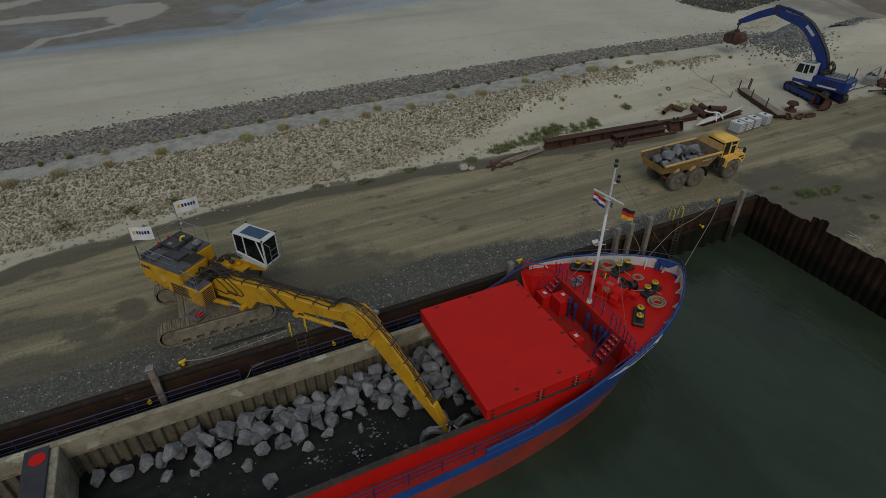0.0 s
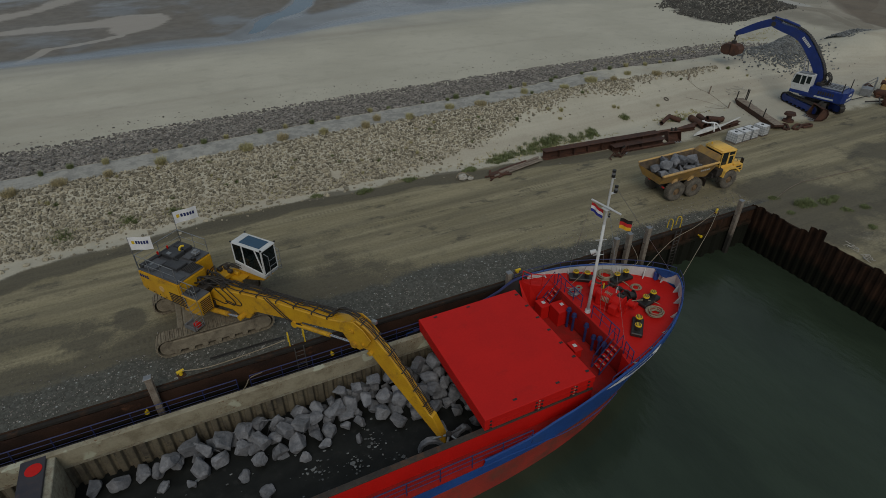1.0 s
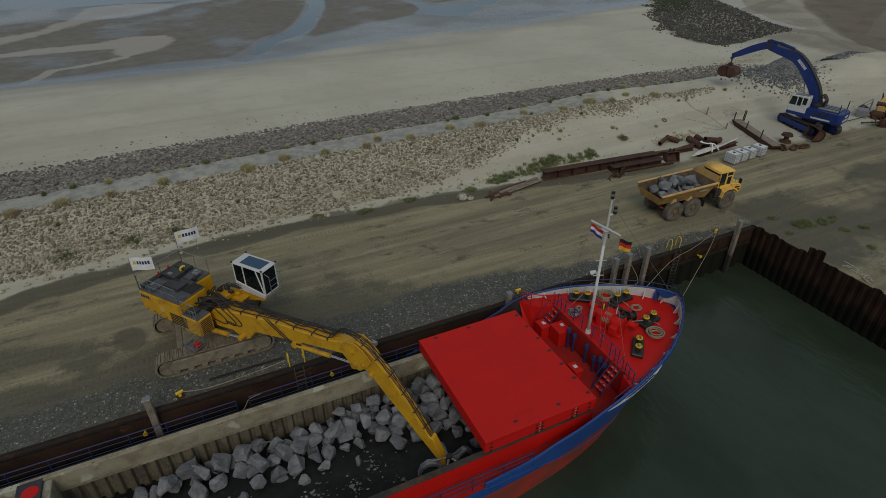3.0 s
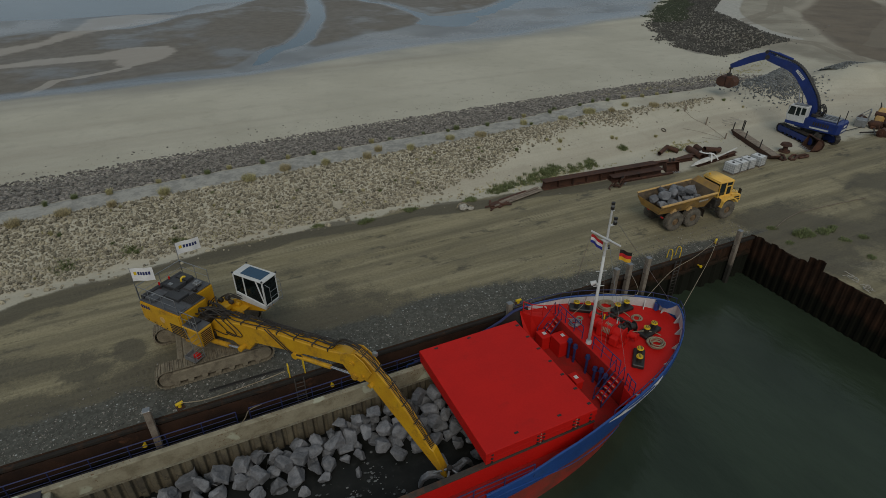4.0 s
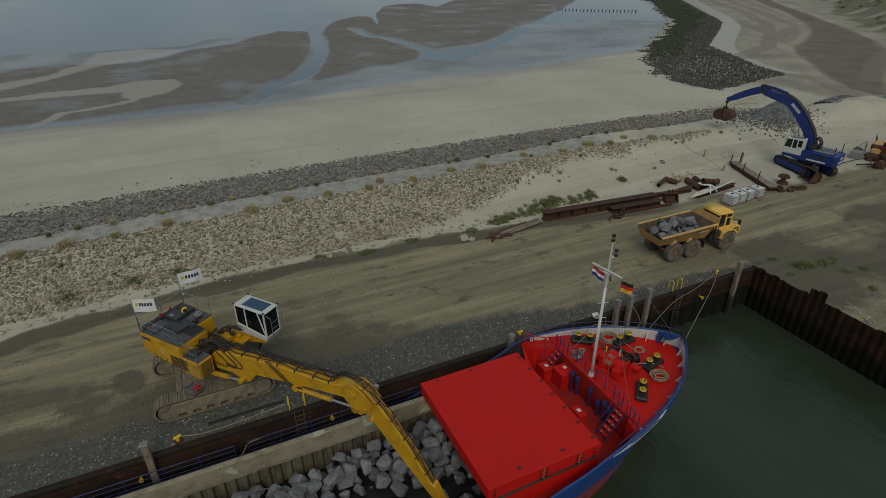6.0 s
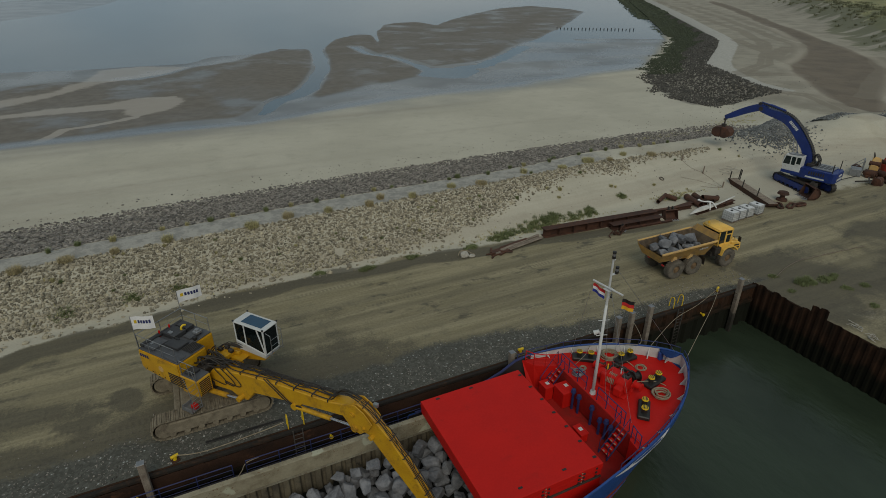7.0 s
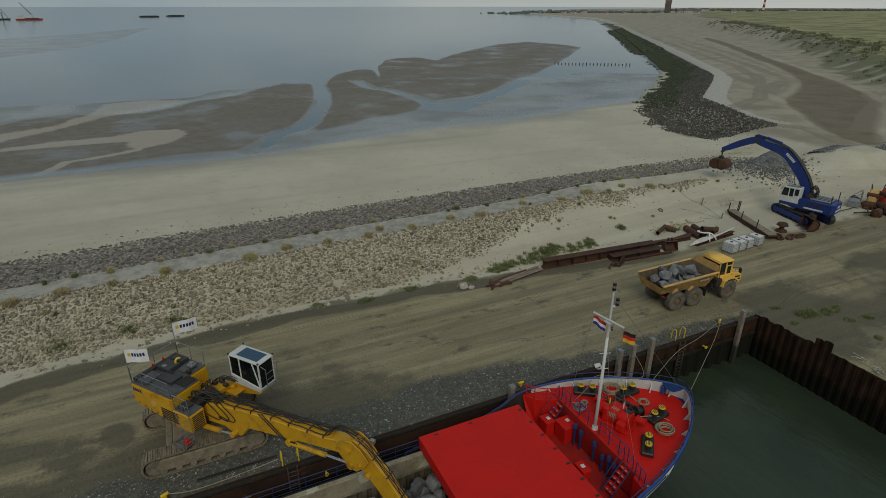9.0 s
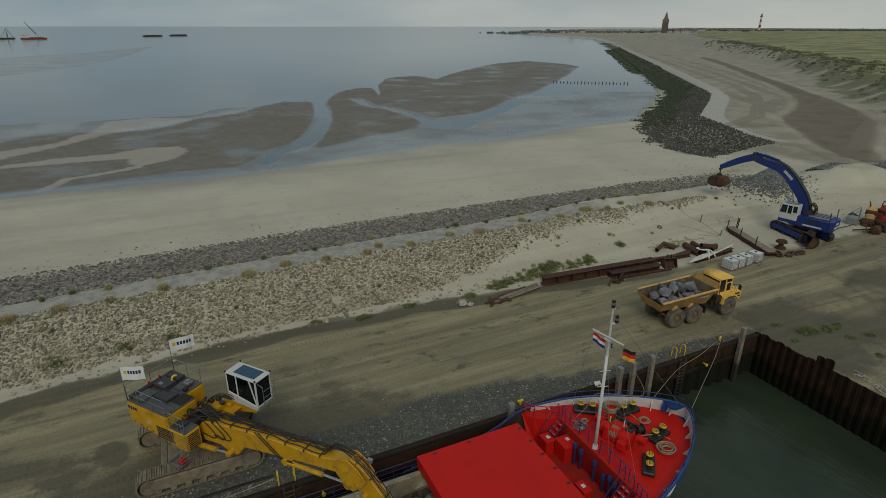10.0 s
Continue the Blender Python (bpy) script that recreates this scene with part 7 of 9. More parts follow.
    # rear lamps, hoist rams and mud flaps
    for q in (-1, 1):
        bm = B()
        rod(bm, (2.9, q * 0.75, 1.0), (3.3, q * 1.0, 1.85), 0.09, seg=10)
        part("hoist_ram", bm, M_DARK, t)
        bm = B()
        box(bm, (2.95, q * 1.2 - 0.3, 0.75), (3.0, q * 1.2 + 0.3, 1.4))
        part("mud_flap", bm, M_RUBBER, t)
        bm = B()
        box(bm, (-1.0, q * 0.85 - 0.14, 1.1), (-0.94, q * 0.85 + 0.14, 1.22), bev=0.01)
        part("rear_lamp", bm, M_FLAG_RED, t)
    # load
    rg = random.Random(8)
    for k, (x, y, z) in enumerate(((-0.9, -0.55, 2.15), (-0.8, 0.45, 2.15), (0.1, -0.6, 2.15), (0.1, 0.35, 2.2), (1.0, -0.45, 2.15), (1.05, 0.55, 2.15), (1.95, -0.5, 2.1), (2.0, 0.45, 2.15), (2.9, -0.4, 2.1), (2.85, 0.55, 2.1),
                                   (-0.35, 0.0, 2.65), (0.65, 0.05, 2.75), (1.5, 0.1, 2.7), (0.2, 0.85, 2.6), (1.55, 0.85, 2.6), (2.5, 0.0, 2.6))):
        bm = B()
        stone(bm, (rg.uniform(0.55, 0.75), rg.uniform(0.45, 0.6), rg.uniform(0.42, 0.52)), rg, (0, 0, 0), 8)
        ob = tagged(part("rock", bm, M_ROCK), "grey armour rock loaded in the dump body", "rock", "rocks in the truck")
        ob.matrix_world = pose(35.2, 4.8, 0, 0, 0, -2.8) @ pose(x, y, z + 0.08, rg.uniform(-20, 20), rg.uniform(-20, 20), rg.uniform(0, 360))


dump_truck()


def blue_excavator():
    t = thing("blue_excavator", pose(65.9, 13.3, 0.05), "large blue crawler excavator with curved boom and clamshell grab", "excavator")
    m = Matrix.Rotation(radians(76), 4, "Z")
    for y0, y1 in ((-1.85, -1.2), (1.2, 1.85)):
        crawler(t, y0, y1, 2.9, 1.05, 44, M_BLUE, M_DARK, m)
    bm = B()
    box(bm, (-1.3, -1.3, 0.4), (1.3, 1.3, 0.95), m, 0.08), rod(bm, (0, 0, 0.9), (0, 0, 1.3), 0.9, seg=24)
    part("undercarriage", bm, M_DARK, t)
    h = new("upper_carriage")
    h.parent, h.matrix_local = t, Matrix.Translation((0, 0, 0.15)) @ Matrix.Rotation(radians(104), 4, "Z")
    P = lambda name, bm, mat, label="": part(name, bm, mat, h, label)
    bm = B()
    outline = [(-3.4, -1.0), (-3.1, -1.55), (1.2, -1.55), (1.2, 1.55), (-3.1, 1.55), (-3.4, 1.0)]
    lo = [bm.verts.new((x, y, 1.3)) for x, y in outline]
    hi = [bm.verts.new((x, y, 2.45)) for x, y in outline]
    bm.faces.new(hi), bm.faces.new(lo[::-1])
    for k in range(6):
        bm.faces.new((lo[k], lo[(k + 1) % 6], hi[(k + 1) % 6], hi[k]))
    bmesh.ops.bevel(bm, geom=[e for e in bm.edges], offset=0.06, segments=2, affect="EDGES")
    P("housing", bm, M_BLUE)
    bm = B()
    box(bm, (-2.7, -1.4, 2.45), (-0.6, 0.9, 2.6), bev=0.04)
    P("engine_hood", bm, M_GREY)
    bm = B()
    box(bm, (-0.5, -1.5, 2.4), (1.1, -0.7, 2.7), bev=0.05)
    P("tool_box", bm, M_BLUE)
    for x, y in ((-2.9, 1.2), (-2.9, -1.2)):
        bm = B()
        rod(bm, (x, y, 2.4), (x, y, 3.5), 0.05, seg=6)
        P("stanchion", bm, M_BLACK)
    bm = B()
    box(bm, (-3.415, -0.75, 1.55), (-3.395, 0.75, 1.78))
    P("lettering_band", bm, M_WHITE)
    bm = B()
    box(bm, (-3.415, -0.45, 1.98), (-3.395, 0.35, 2.22))
    P("lettering_band", bm, M_WHITE)
    bm = B()
    box(bm, (-2.4, 1.545, 1.5), (-0.4, 1.565, 1.68))
    P("lettering_band", bm, M_WHITE)
    bm = B()
    prism(bm, [(0.3, 1.8), (2.15, 1.8), (2.4, 2.5), (2.2, 3.62), (0.3, 3.72)], 0.62, 1.62)
    bmesh.ops.bevel(bm, geom=[e for e in bm.edges], offset=0.05, segments=1, affect="EDGES")
    cab = P("cab", bm, M_WHITE, "white operator cab")
    for q in ([(0.42, 2.75), (0.85, 2.75), (0.85, 3.5), (0.42, 3.52)], [(0.98, 2.55), (1.4, 2.55), (1.4, 3.5), (0.98, 3.5)], [(1.52, 2.55), (2.25, 2.55), (2.08, 3.48), (1.52, 3.5)]):
        for y0 in (1.605, 0.60):
            bm = B()
            prism(bm, q, y0, y0 + 0.03)
            part("side_window", bm, M_GLASS, cab)
    bm = B()
    prism(bm, [(0.92, 1.95), (1.46, 1.95), (1.46, 3.56), (0.92, 3.57)], 1.612, 1.622)
    part("door", bm, M_WHITE, cab, "white cab door")
    bm = B()
    box(bm, (0.4, 0.75, 3.68), (1.9, 1.5, 3.78), bev=0.03)
    part("roof_hatch", bm, M_GREY, cab)
    bm = B()
    f = bm.faces.new([bm.verts.new(p) for p in ((2.405, 0.7, 2.55), (2.405, 1.54, 2.55), (2.24, 1.54, 3.5), (2.24, 0.7, 3.5))])
    bmesh.ops.solidify(bm, geom=[f], thickness=-0.02)
    part("windscreen", bm, M_GLASS, cab)
    bm = B()
    box(bm, (0.2, 0.62, 1.45), (2.3, 1.62, 1.82), bev=0.05)
    P("cab_base", bm, M_BLUE)
    # dark hoses and valves behind the boom's foot, guard rail, louvres
    bm = B()
    box(bm, (-0.75, -0.6, 2.45), (0.1, 0.55, 2.85), bev=0.06), rod(bm, (-0.4, -0.5, 2.95), (-0.4, 0.5, 2.95), 0.14, seg=10)
    P("valve_block", bm, M_DARK)
    rh = random.Random(23)
    for k in range(9):
        y, y2 = rh.uniform(-0.5, 0.5), rh.uniform(-0.25, 0.25)
        bm = B()
        tube(bm, smoothcurve([(rh.uniform(-1.0, -0.5), y, 2.5), (-0.9 + rh.uniform(-0.2, 0.2), y, 3.1 + rh.uniform(0, 0.4)), (-0.55, (y + y2) / 2, 3.7 + rh.uniform(-0.2, 0.3)), (-0.25, y2, 3.6)], 4), 0.05, 5)
        P("hydraulic_hose", bm, M_BLACK)
    for k in range(7):
        bm = B()
        box(bm, (-2.3 + 0.25 * k, 1.552, 1.9), (-2.15 + 0.25 * k, 1.572, 2.25))
        P("louvre", bm, M_DARK)
    for k in range(4):
        bm = B()
        box(bm, (-2.5 + 0.45 * k, -0.9, 2.605), (-2.2 + 0.45 * k, 0.5, 2.64), bev=0.01)
        P("hood_panel", bm, M_GREY_TOP)

    def girder(mid, w0, w1):
        """An outline along a curve, thick in the middle."""
        c = smoothcurve([(x, 0, z) for x, z in mid], 5)
        top, low = [], []
        for i, p in enumerate(c):
            d = (c[min(i + 1, len(c) - 1)] - c[max(i - 1, 0)]).normalized()
            nrm = Vector((-d.z, 0, d.x))
            u = i / (len(c) - 1)
            w = w0 + (w1 - w0) * u + 0.13 * math.sin(math.pi * u)
            top.append(p + nrm * w), low.append(p - nrm * w)
        return [(p.x, p.z) for p in top + low[::-1]]
    BM = [(0.15, 2.0), (0.2, 3.2), (0.75, 4.4), (1.5, 5.35), (2.3, 6.25), (3.2, 7.0), (4.3, 7.45), (5.4, 7.65), (6.7, 7.95)]
    bm = B()
    prism(bm, girder(BM, 0.42, 0.34), -0.36, 0.36)
    boom = P("boom", bm, M_BLUE, "curved blue boom with cable ladder")
    ST = [(6.1, 8.0), (6.95, 8.05), (8.5, 7.4), (10.1, 6.5), (10.8, 6.2)]
    bm = B()
    prism(bm, girder(ST, 0.36, 0.2), -0.27, 0.27)
    P("stick", bm, M_BLUE)
    for s in (-0.5, 0.5):
        bm = B()
        rod(bm, (1.2, s, 1.7), (1.75, s, 3.5), 0.15, seg=10)
        part("lift_cylinder", bm, M_BLUE, boom)
        bm = B()
        rod(bm, (1.75, s, 3.5), (2.15, s, 5.0), 0.08, seg=10)
        part("piston_rod", bm, M_CHROME, boom)
    bm = B()
    rod(bm, (4.0, 0, 8.1), (5.8, 0, 8.5), 0.15, seg=10), rod(bm, (5.8, 0, 8.5), (6.9, 0, 8.65), 0.08, seg=8)
    part("stick_cylinder", bm, M_BLUE, boom)
    c = smoothcurve([(x, 0, z) for x, z in BM], 5)
    for i in range(3, len(c) - 1, 1):
        d = (c[i + 1] - c[i - 1]).normalized()
        nrm = Vector((-d.z, 0, d.x))
        p = c[i] + nrm * 0.62
        bm = B()
        rod(bm, p + Vector((0, -0.36, 0)), p + Vector((0, 0.36, 0)), 0.06, seg=6)
        part("hose_clamp", bm, M_BLACK, boom)
    for k in range(4):
        y = -0.24 + 0.16 * k
        bm = B()
        tube(bm, [c[i] + Vector((-(c[i] - c[i - 1]).normalized().z, 0, (c[i] - c[i - 1]).normalized().x)) * 0.62 + Vector((0, y, 0)) for i in range(2, len(c))], 0.05, 5)
        part("hydraulic_hose", bm, M_BLACK, boom)
    bm = B()
    rod(bm, (6.95, -0.3, 8.5), (6.95, 0.3, 8.5), 0.2, seg=14), rod(bm, (6.7, -0.4, 7.95), (6.7, 0.4, 7.95), 0.26, seg=14)
    part("joint_lug", bm, M_DARK, boom)
    bars(boom, (3.25, 0.37, 7.0), (-0.77, 0, -0.64), (-0.64, 0, 0.77), 7, 0.16, 0.3, 0.04, M_WHITE)
    # clamshell grab
    g = thing("clamshell_grab", pose(65.9, 13.3, 0.05) @ Matrix.Rotation(radians(104), 4, "Z") @ pose(10.75, 0, 3.75), "rusty brown clamshell grab hanging from the blue stick", "grab")
    bm = B()
    rod(bm, (0, 0, 2.7), (0, 0, 1.6), 0.09, seg=8), box(bm, (-0.25, -0.2, 1.1), (0.25, 0.2, 1.7), bev=0.05), rod(bm, (0, -0.25, 2.3), (0, 0.25, 2.3), 0.16, seg=10)
    part("hanger", bm, M_DARK, g)
    for s in (-1, 1):
        bm = B()
        prism(bm, [(0.03 * s, 1.35), (0.8 * s, 1.3), (1.2 * s, 0.85), (1.12 * s, 0.3), (0.6 * s, 0.0), (0.03 * s, 0.06)], -0.7, 0.7)
        bmesh.ops.bevel(bm, geom=[e for e in bm.edges], offset=0.05, segments=1, affect="EDGES")
        part("shell", bm, M_RUST, g)


blue_excavator()


# ---- quay furniture ----
def fender_pile(x, y=-0.42, top=1.3, lean=0.0, w=0.34):
    t = thing("timber_pile", pose(x, y, 0, lean, 0, 0), "weathered square timber mooring pile against the quay", "pile", "timber piles")
    bm = B()
    box(bm, (-w / 2, -w / 2, -5.6), (w / 2, w / 2, top), bev=0.03)
    part("shaft", bm, M_WOOD_PILE, t)
    bm = B()
    box(bm, (-w / 2 - 0.01, -w / 2 - 0.01, top + 0.002), (w / 2 + 0.01, w / 2 + 0.01, top + 0.03), bev=0.01)
    part("cap_plate", bm, M_GREY, t, "grey metal cap")
    bm = B()
    rod(bm, (-w / 2 - 0.06, 0, 0.05), (w / 2 + 0.06, 0, 0.05), 0.035, seg=6)
    part("bolt", bm, M_RUST, t)


for x, top in ((-5.15, 1.3), (6.3, 1.15), (16.6, 1.1), (25.5, 1.25), (26.7, 1.35), (28.45, 1.4), (37.95, 1.35)):
    fender_pile(x, -0.62, top)


def quay_ladder(x):
    t = thing("quay_ladder", pose(x, -0.45, 0), "steel quay ladder with two yellow hand hoops", "ladder", "quay ladders")
    for s in (-0.26, 0.26):
        bm = B()
        box(bm, (s - 0.03, -0.04, -4.6), (s + 0.03, 0.04, 0.1))
        part("stringer", bm, M_LADDER, t)
        bm = B()
        tube(bm, smoothcurve([(s * 1.7, 0.35, 0.05), (s * 1.7, 0.35, 0.75), (s * 1.7, 0.5, 0.95), (s * 1.7, 0.72, 0.75), (s * 1.7, 0.78, 0.05)], 4), 0.035, 8)
        part("hand_hoop", bm, M_YELLOW_SIGNAL, t, "yellow hand hoop")
    for k in range(14):
        bm = B()
        rod(bm, (-0.26, 0, -0.25 - 0.3 * k), (0.26, 0, -0.25 - 0.3 * k), 0.025, seg=6)
        part("rung", bm, M_LADDER, t)


for x in (2.6, 31.9):
    quay_ladder(x)


def quay_bollard(x, y, a=0, s=1.0):
    t = thing("quay_bollard", pose(x, y, 0, 0, 0, a), "small yellow mooring bollard on the quay edge", "bollard", "quay bollards")
    bm = B()
    rod(bm, (0, 0, 0), (0, 0, 0.36 * s), 0.13 * s, seg=12)
    part("post", bm, M_YELLOW_SIGNAL, t)
    bm = B()
    rod(bm, (-0.26 * s, 0, 0.40 * s), (0.26 * s, 0, 0.40 * s), 0.12 * s, seg=12)
    part("head", bm, M_YELLOW_SIGNAL, t)
    bm = B()
    box(bm, (-0.28 * s, -0.28 * s, 0), (0.28 * s, 0.28 * s, 0.06), bev=0.01)
    part("foot", bm, M_RUST, t)


for x, y, a in ((-3.75, 0.25, 20), (17.9, 0.3, 0), (36.65, 0.3, 30)):
    quay_bollard(x, y, a, 0.75)
for x in (-12.9, -5.8, 4.4, 34.4):
    bm = B()
    rod(bm, (x, -0.62, -1.05), (x, -0.33, -1.05), 0.06, seg=10), rod(bm, (x, -0.68, -1.05), (x, -0.6, -1.05), 0.12, seg=12)
    tagged(part("mooring_hook", bm, M_YELLOW_SIGNAL), "small yellow mooring pin on the sheet-pile wall", "bollard", "wall pins")


def rope(pts, r=0.035, label="slack mooring rope to the quay", n=6):
    bm = B()
    tube(bm, smoothcurve(pts, n), r, 5)
    return tagged(part("mooring_rope", bm, M_ROPE), label, "rope")


rope([(36.65, 0.25, 0.35), (33, -0.95, 0.45), (29.5, -2.0, 0.8), (24.6, -4.5, 1.66)], 0.02)
rope([(36.65, 0.2, 0.35), (33.3, -1.95, 0.75), (29.4, -4.25, 1.2), (25.6, -6.5, 1.78)], 0.02)
rope([(-3.75, 0.25, 0.35), (-2.3, 0.1, 0.14), (0.5, 0.35, 0.05), (2.0, 0.55, 0.04)], 0.03)
rope([(-1.2, -1.75, -0.9), (-0.7, -1.2, -0.85), (-0.4, -0.6, -0.95), (0.3, -0.5, -0.9)], 0.03)
rope([(19.4, -3.3, 0.85), (20.5, -3.1, 1.3), (22.0, -2.4, 1.4), (24.2, -4.0, 1.65), (26.6, -0.7, 0.9)], 0.02)
rope([(20.95, -6.2, 1.2), (22.5, -6.75, 1.25), (23.4, -7.2, 0.9), (22.9, -7.6, 0.87)], 0.03, "rope led from the windlass to a bitt")
rope([(22.5, -4.2, 1.2), (22.9, -5.0, 0.9), (22.0, -5.6, 0.87), (21.4, -6.1, 1.2)], 0.03, "rope led from a bitt to the windlass")
rope([(18.8, -5.3, 0.9), (19.3, -4.6, 0.86), (19.0, -4.2, 0.9), (19.6, -3.7, 0.86), (19.2, -3.4, 0.95)], 0.03, "loose rope on the forecastle deck")

# thin black board along the edge, standing in for a dark mark
bm = B()
box(bm, (-2.2, 0.72, 0.0), (2.0, 0.92, 0.06), bev=0.01)
tagged(part("timber_plank", bm, M_BLACK), "thin dark strip lying on the quay edge", "timber")


# ---- rocks in the hold ----
def hold_rocks():
    rg = random.Random(21)
    spots = []
    x = -8.5
    while x < 13.0:
        n = int(round(float(np.interp(x, [-8.5, -6, -3, 0, 4, 8, 9.5, 12, 15.5], [1, 1, 2, 3, 3, 4, 5, 7, 7]))))
        for k in range(n):
            spots.append((x + rg.uniform(-0.22, 0.22), -3.3 - 0.85 * k + rg.uniform(-0.2, 0.2), HOLD_Z + 0.32, rg.uniform(0.40, 0.66)))
        if x > -6.5:
            for k in range(max(1, n - 1)):
                spots.append((x + 0.45 + rg.uniform(-0.2, 0.2), -3.35 - 0.8 * k + rg.uniform(-0.2, 0.2), HOLD_Z + 0.85, rg.uniform(0.42, 0.70)))
        if x > 3:
            spots.append((x + 0.2, -3.4 + rg.uniform(-0.2, 0.1), HOLD_Z + 1.4, rg.uniform(0.45, 0.65)))
        x += 0.95
    for x, y in ((-1.8, -5.6), (-0.9, -6.9), (1.3, -5.9), (-4.3, -4.9), (-5.6, -4.4), (4.2, -5.9), (2.5, -5.5), (0.2, -5.1)):
        spots.append((x, y, HOLD_Z + 0.12, rg.uniform(0.3, 0.5)))
    for x, y, z, s in spots:
        bm = B()
        stone(bm, (s * rg.uniform(0.95, 1.25), s * rg.uniform(0.75, 1.0), s * rg.uniform(0.65, 0.95)), rg, (0, 0, 0), 8)
        ob = tagged(part("rock", bm, M_ROCK), "grey armour rock lying in the wet hold", "rock", "rocks in the hold")
        ob.matrix_world = pose(x, y, z, rg.uniform(-30, 30), rg.uniform(-30, 30), rg.uniform(0, 360))
    for x, y in ((-12.3, -3.4), (-13.1, -4.0), (-14.2, -3.5), (-12.6, -4.6), (-13.9, -4.7), (-15.2, -4.0)):
        bm = B()
        stone(bm, (0.6, 0.5, 0.45), rg, (0, 0, 0), 8)
        ob = tagged(part("rock", bm, M_ROCK), "grey armour rock in the after hold", "rock", "rocks in the hold")
        ob.matrix_world = pose(x, y, HOLD_Z + 0.4, 0, 0, rg.uniform(0, 360))
    bm = B()
    heaps = [(-2.6, -8.0), (-0.9, -8.9), (1.6, -6.9), (3.6, -7.3), (4.9, -6.4), (5.6, -8.2), (2.2, -8.6), (-4.5, -6.6)]
    for k in range(330):
        r = abs(rg.gauss(0, 0.05)) + 0.018
        if k % 3:
            cx, cy = heaps[k % 8]
            cx, cy = cx + rg.gauss(0, 0.38), cy + rg.gauss(0, 0.3)
        else:
            cx, cy = rg.uniform(-8.8, 9), rg.uniform(-9.6, -4.5)
        stone(bm, (r * rg.uniform(0.8, 1.5), r * rg.uniform(0.6, 1.1), r * 0.4), rg, (cx, cy, HOLD_Z + 0.05), 5, 1)
    tagged(part("rubble", bm, M_ROCK_DARK), "small broken rock chips scattered over the wet hold floor", "rubble", kind="stuff")


hold_rocks()


# ---- storage yard ----
def gz(x, y):
    return float(height(np.array([float(x)]), np.array([float(y)]))[0])


def tank(x, y, a):
    t = thing("liquid_container", pose(x, y, gz(x, y), 0, 0, a), "white plastic liquid container in a wire cage on a pallet", "container", "caged liquid containers")
    bm = B()
    box(bm, (-0.5, -0.6, 0.16), (0.5, 0.6, 1.12), bev=0.06)
    part("tank", bm, M_PLASTIC, t)
    bm = B()
    rod(bm, (0, 0, 1.12), (0, 0, 1.18), 0.13, seg=14)
    part("lid", bm, M_BLACK, t, "black screw lid")
    for k in range(3):
        bm = B()
        box(bm, (-0.5 + 0.4 * k, -0.6, 0), (-0.3 + 0.4 * k, 0.6, 0.10))
        part("pallet_runner", bm, M_WOOD, t)
    bm = B()
    box(bm, (-0.5, -0.6, 0.10), (0.5, 0.6, 0.15))
    part("pallet_deck", bm, M_WOOD, t)
    for z in (0.2, 0.42, 0.66, 0.9, 1.12):
        bm = B()
        tube(bm, [(-0.52, -0.62, z), (0.52, -0.62, z), (0.52, 0.62, z), (-0.52, 0.62, z)], 0.014, 4, True)
        part("cage_hoop", bm, M_GREY, t)
    for k in range(6):
        for s in (-1, 1):
            bm = B()
            rod(bm, (s * 0.52, -0.6 + 0.24 * k, 0.14), (s * 0.52, -0.6 + 0.24 * k, 1.13), 0.012, seg=4)
            part("cage_bar", bm, M_GREY, t)
            bm = B()
            rod(bm, (-0.5 + 0.2 * k, s * 0.62, 0.14), (-0.5 + 0.2 * k, s * 0.62, 1.13), 0.012, seg=4)
            part("cage_bar", bm, M_GREY, t)


for x, y, a in ((49.5, 9.9, 4), (50.7, 10.0, 2), (52.0, 10.1, 3), (53.6, 10.15, 8)):
    tank(x, y, a)


def girder_beam(x0, y0, x1, y1, h=0.6, w=0.35, z=0.0, mat=None):
    """A rolled steel beam lying on the ground."""
    L = math.hypot(x1 - x0, y1 - y0)
    t = thing("steel_girder", pose(x0, y0, gz((x0 + x1) / 2, (y0 + y1) / 2) + z, 0, 0, math.degrees(math.atan2(y1 - y0, x1 - x0))), "long rusty steel girder lying beside the road", "girder", "scrap steel")
    for nm, lo, hi in (("web", (0, -0.03, 0.05), (L, 0.03, h - 0.05)), ("flange", (0, -w / 2, 0), (L, w / 2, 0.05)), ("flange", (0, -w / 2, h - 0.05), (L, w / 2, h))):
        bm = B()
        part(nm, box(bm, lo, hi, bev=0.01), mat or M_RUST, t)
    for k in range(1, int(L / 1.6)):
        bm = B()
        box(bm, (1.6 * k, -w / 2 + 0.01, 0.05), (1.6 * k + 0.04, w / 2 - 0.01, h - 0.05))
        part("stiffener", bm, mat or M_RUST, t)


girder_beam(29.8, 15.0, 43.0, 13.9, 0.85, 0.85), girder_beam(36.9, 13.5, 43.0, 13.0, 0.55, 0.9), girder_beam(43.4, 14.6, 48.5, 14.1, 0.45, 0.4)
girder_beam(37.5, 12.9, 44.0, 12.35, 0.18, 0.3), girder_beam(31, 15.6, 44.5, 14.6, 0.3, 0.3), girder_beam(23.4, 13.9, 29.2, 14.9, 0.22, 0.5)
girder_beam(47.6, 12.6, 54.0, 13.2, 0.4, 0.45), girder_beam(45.2, 14.2, 50.8, 14.9, 0.3, 0.5, 0.1)


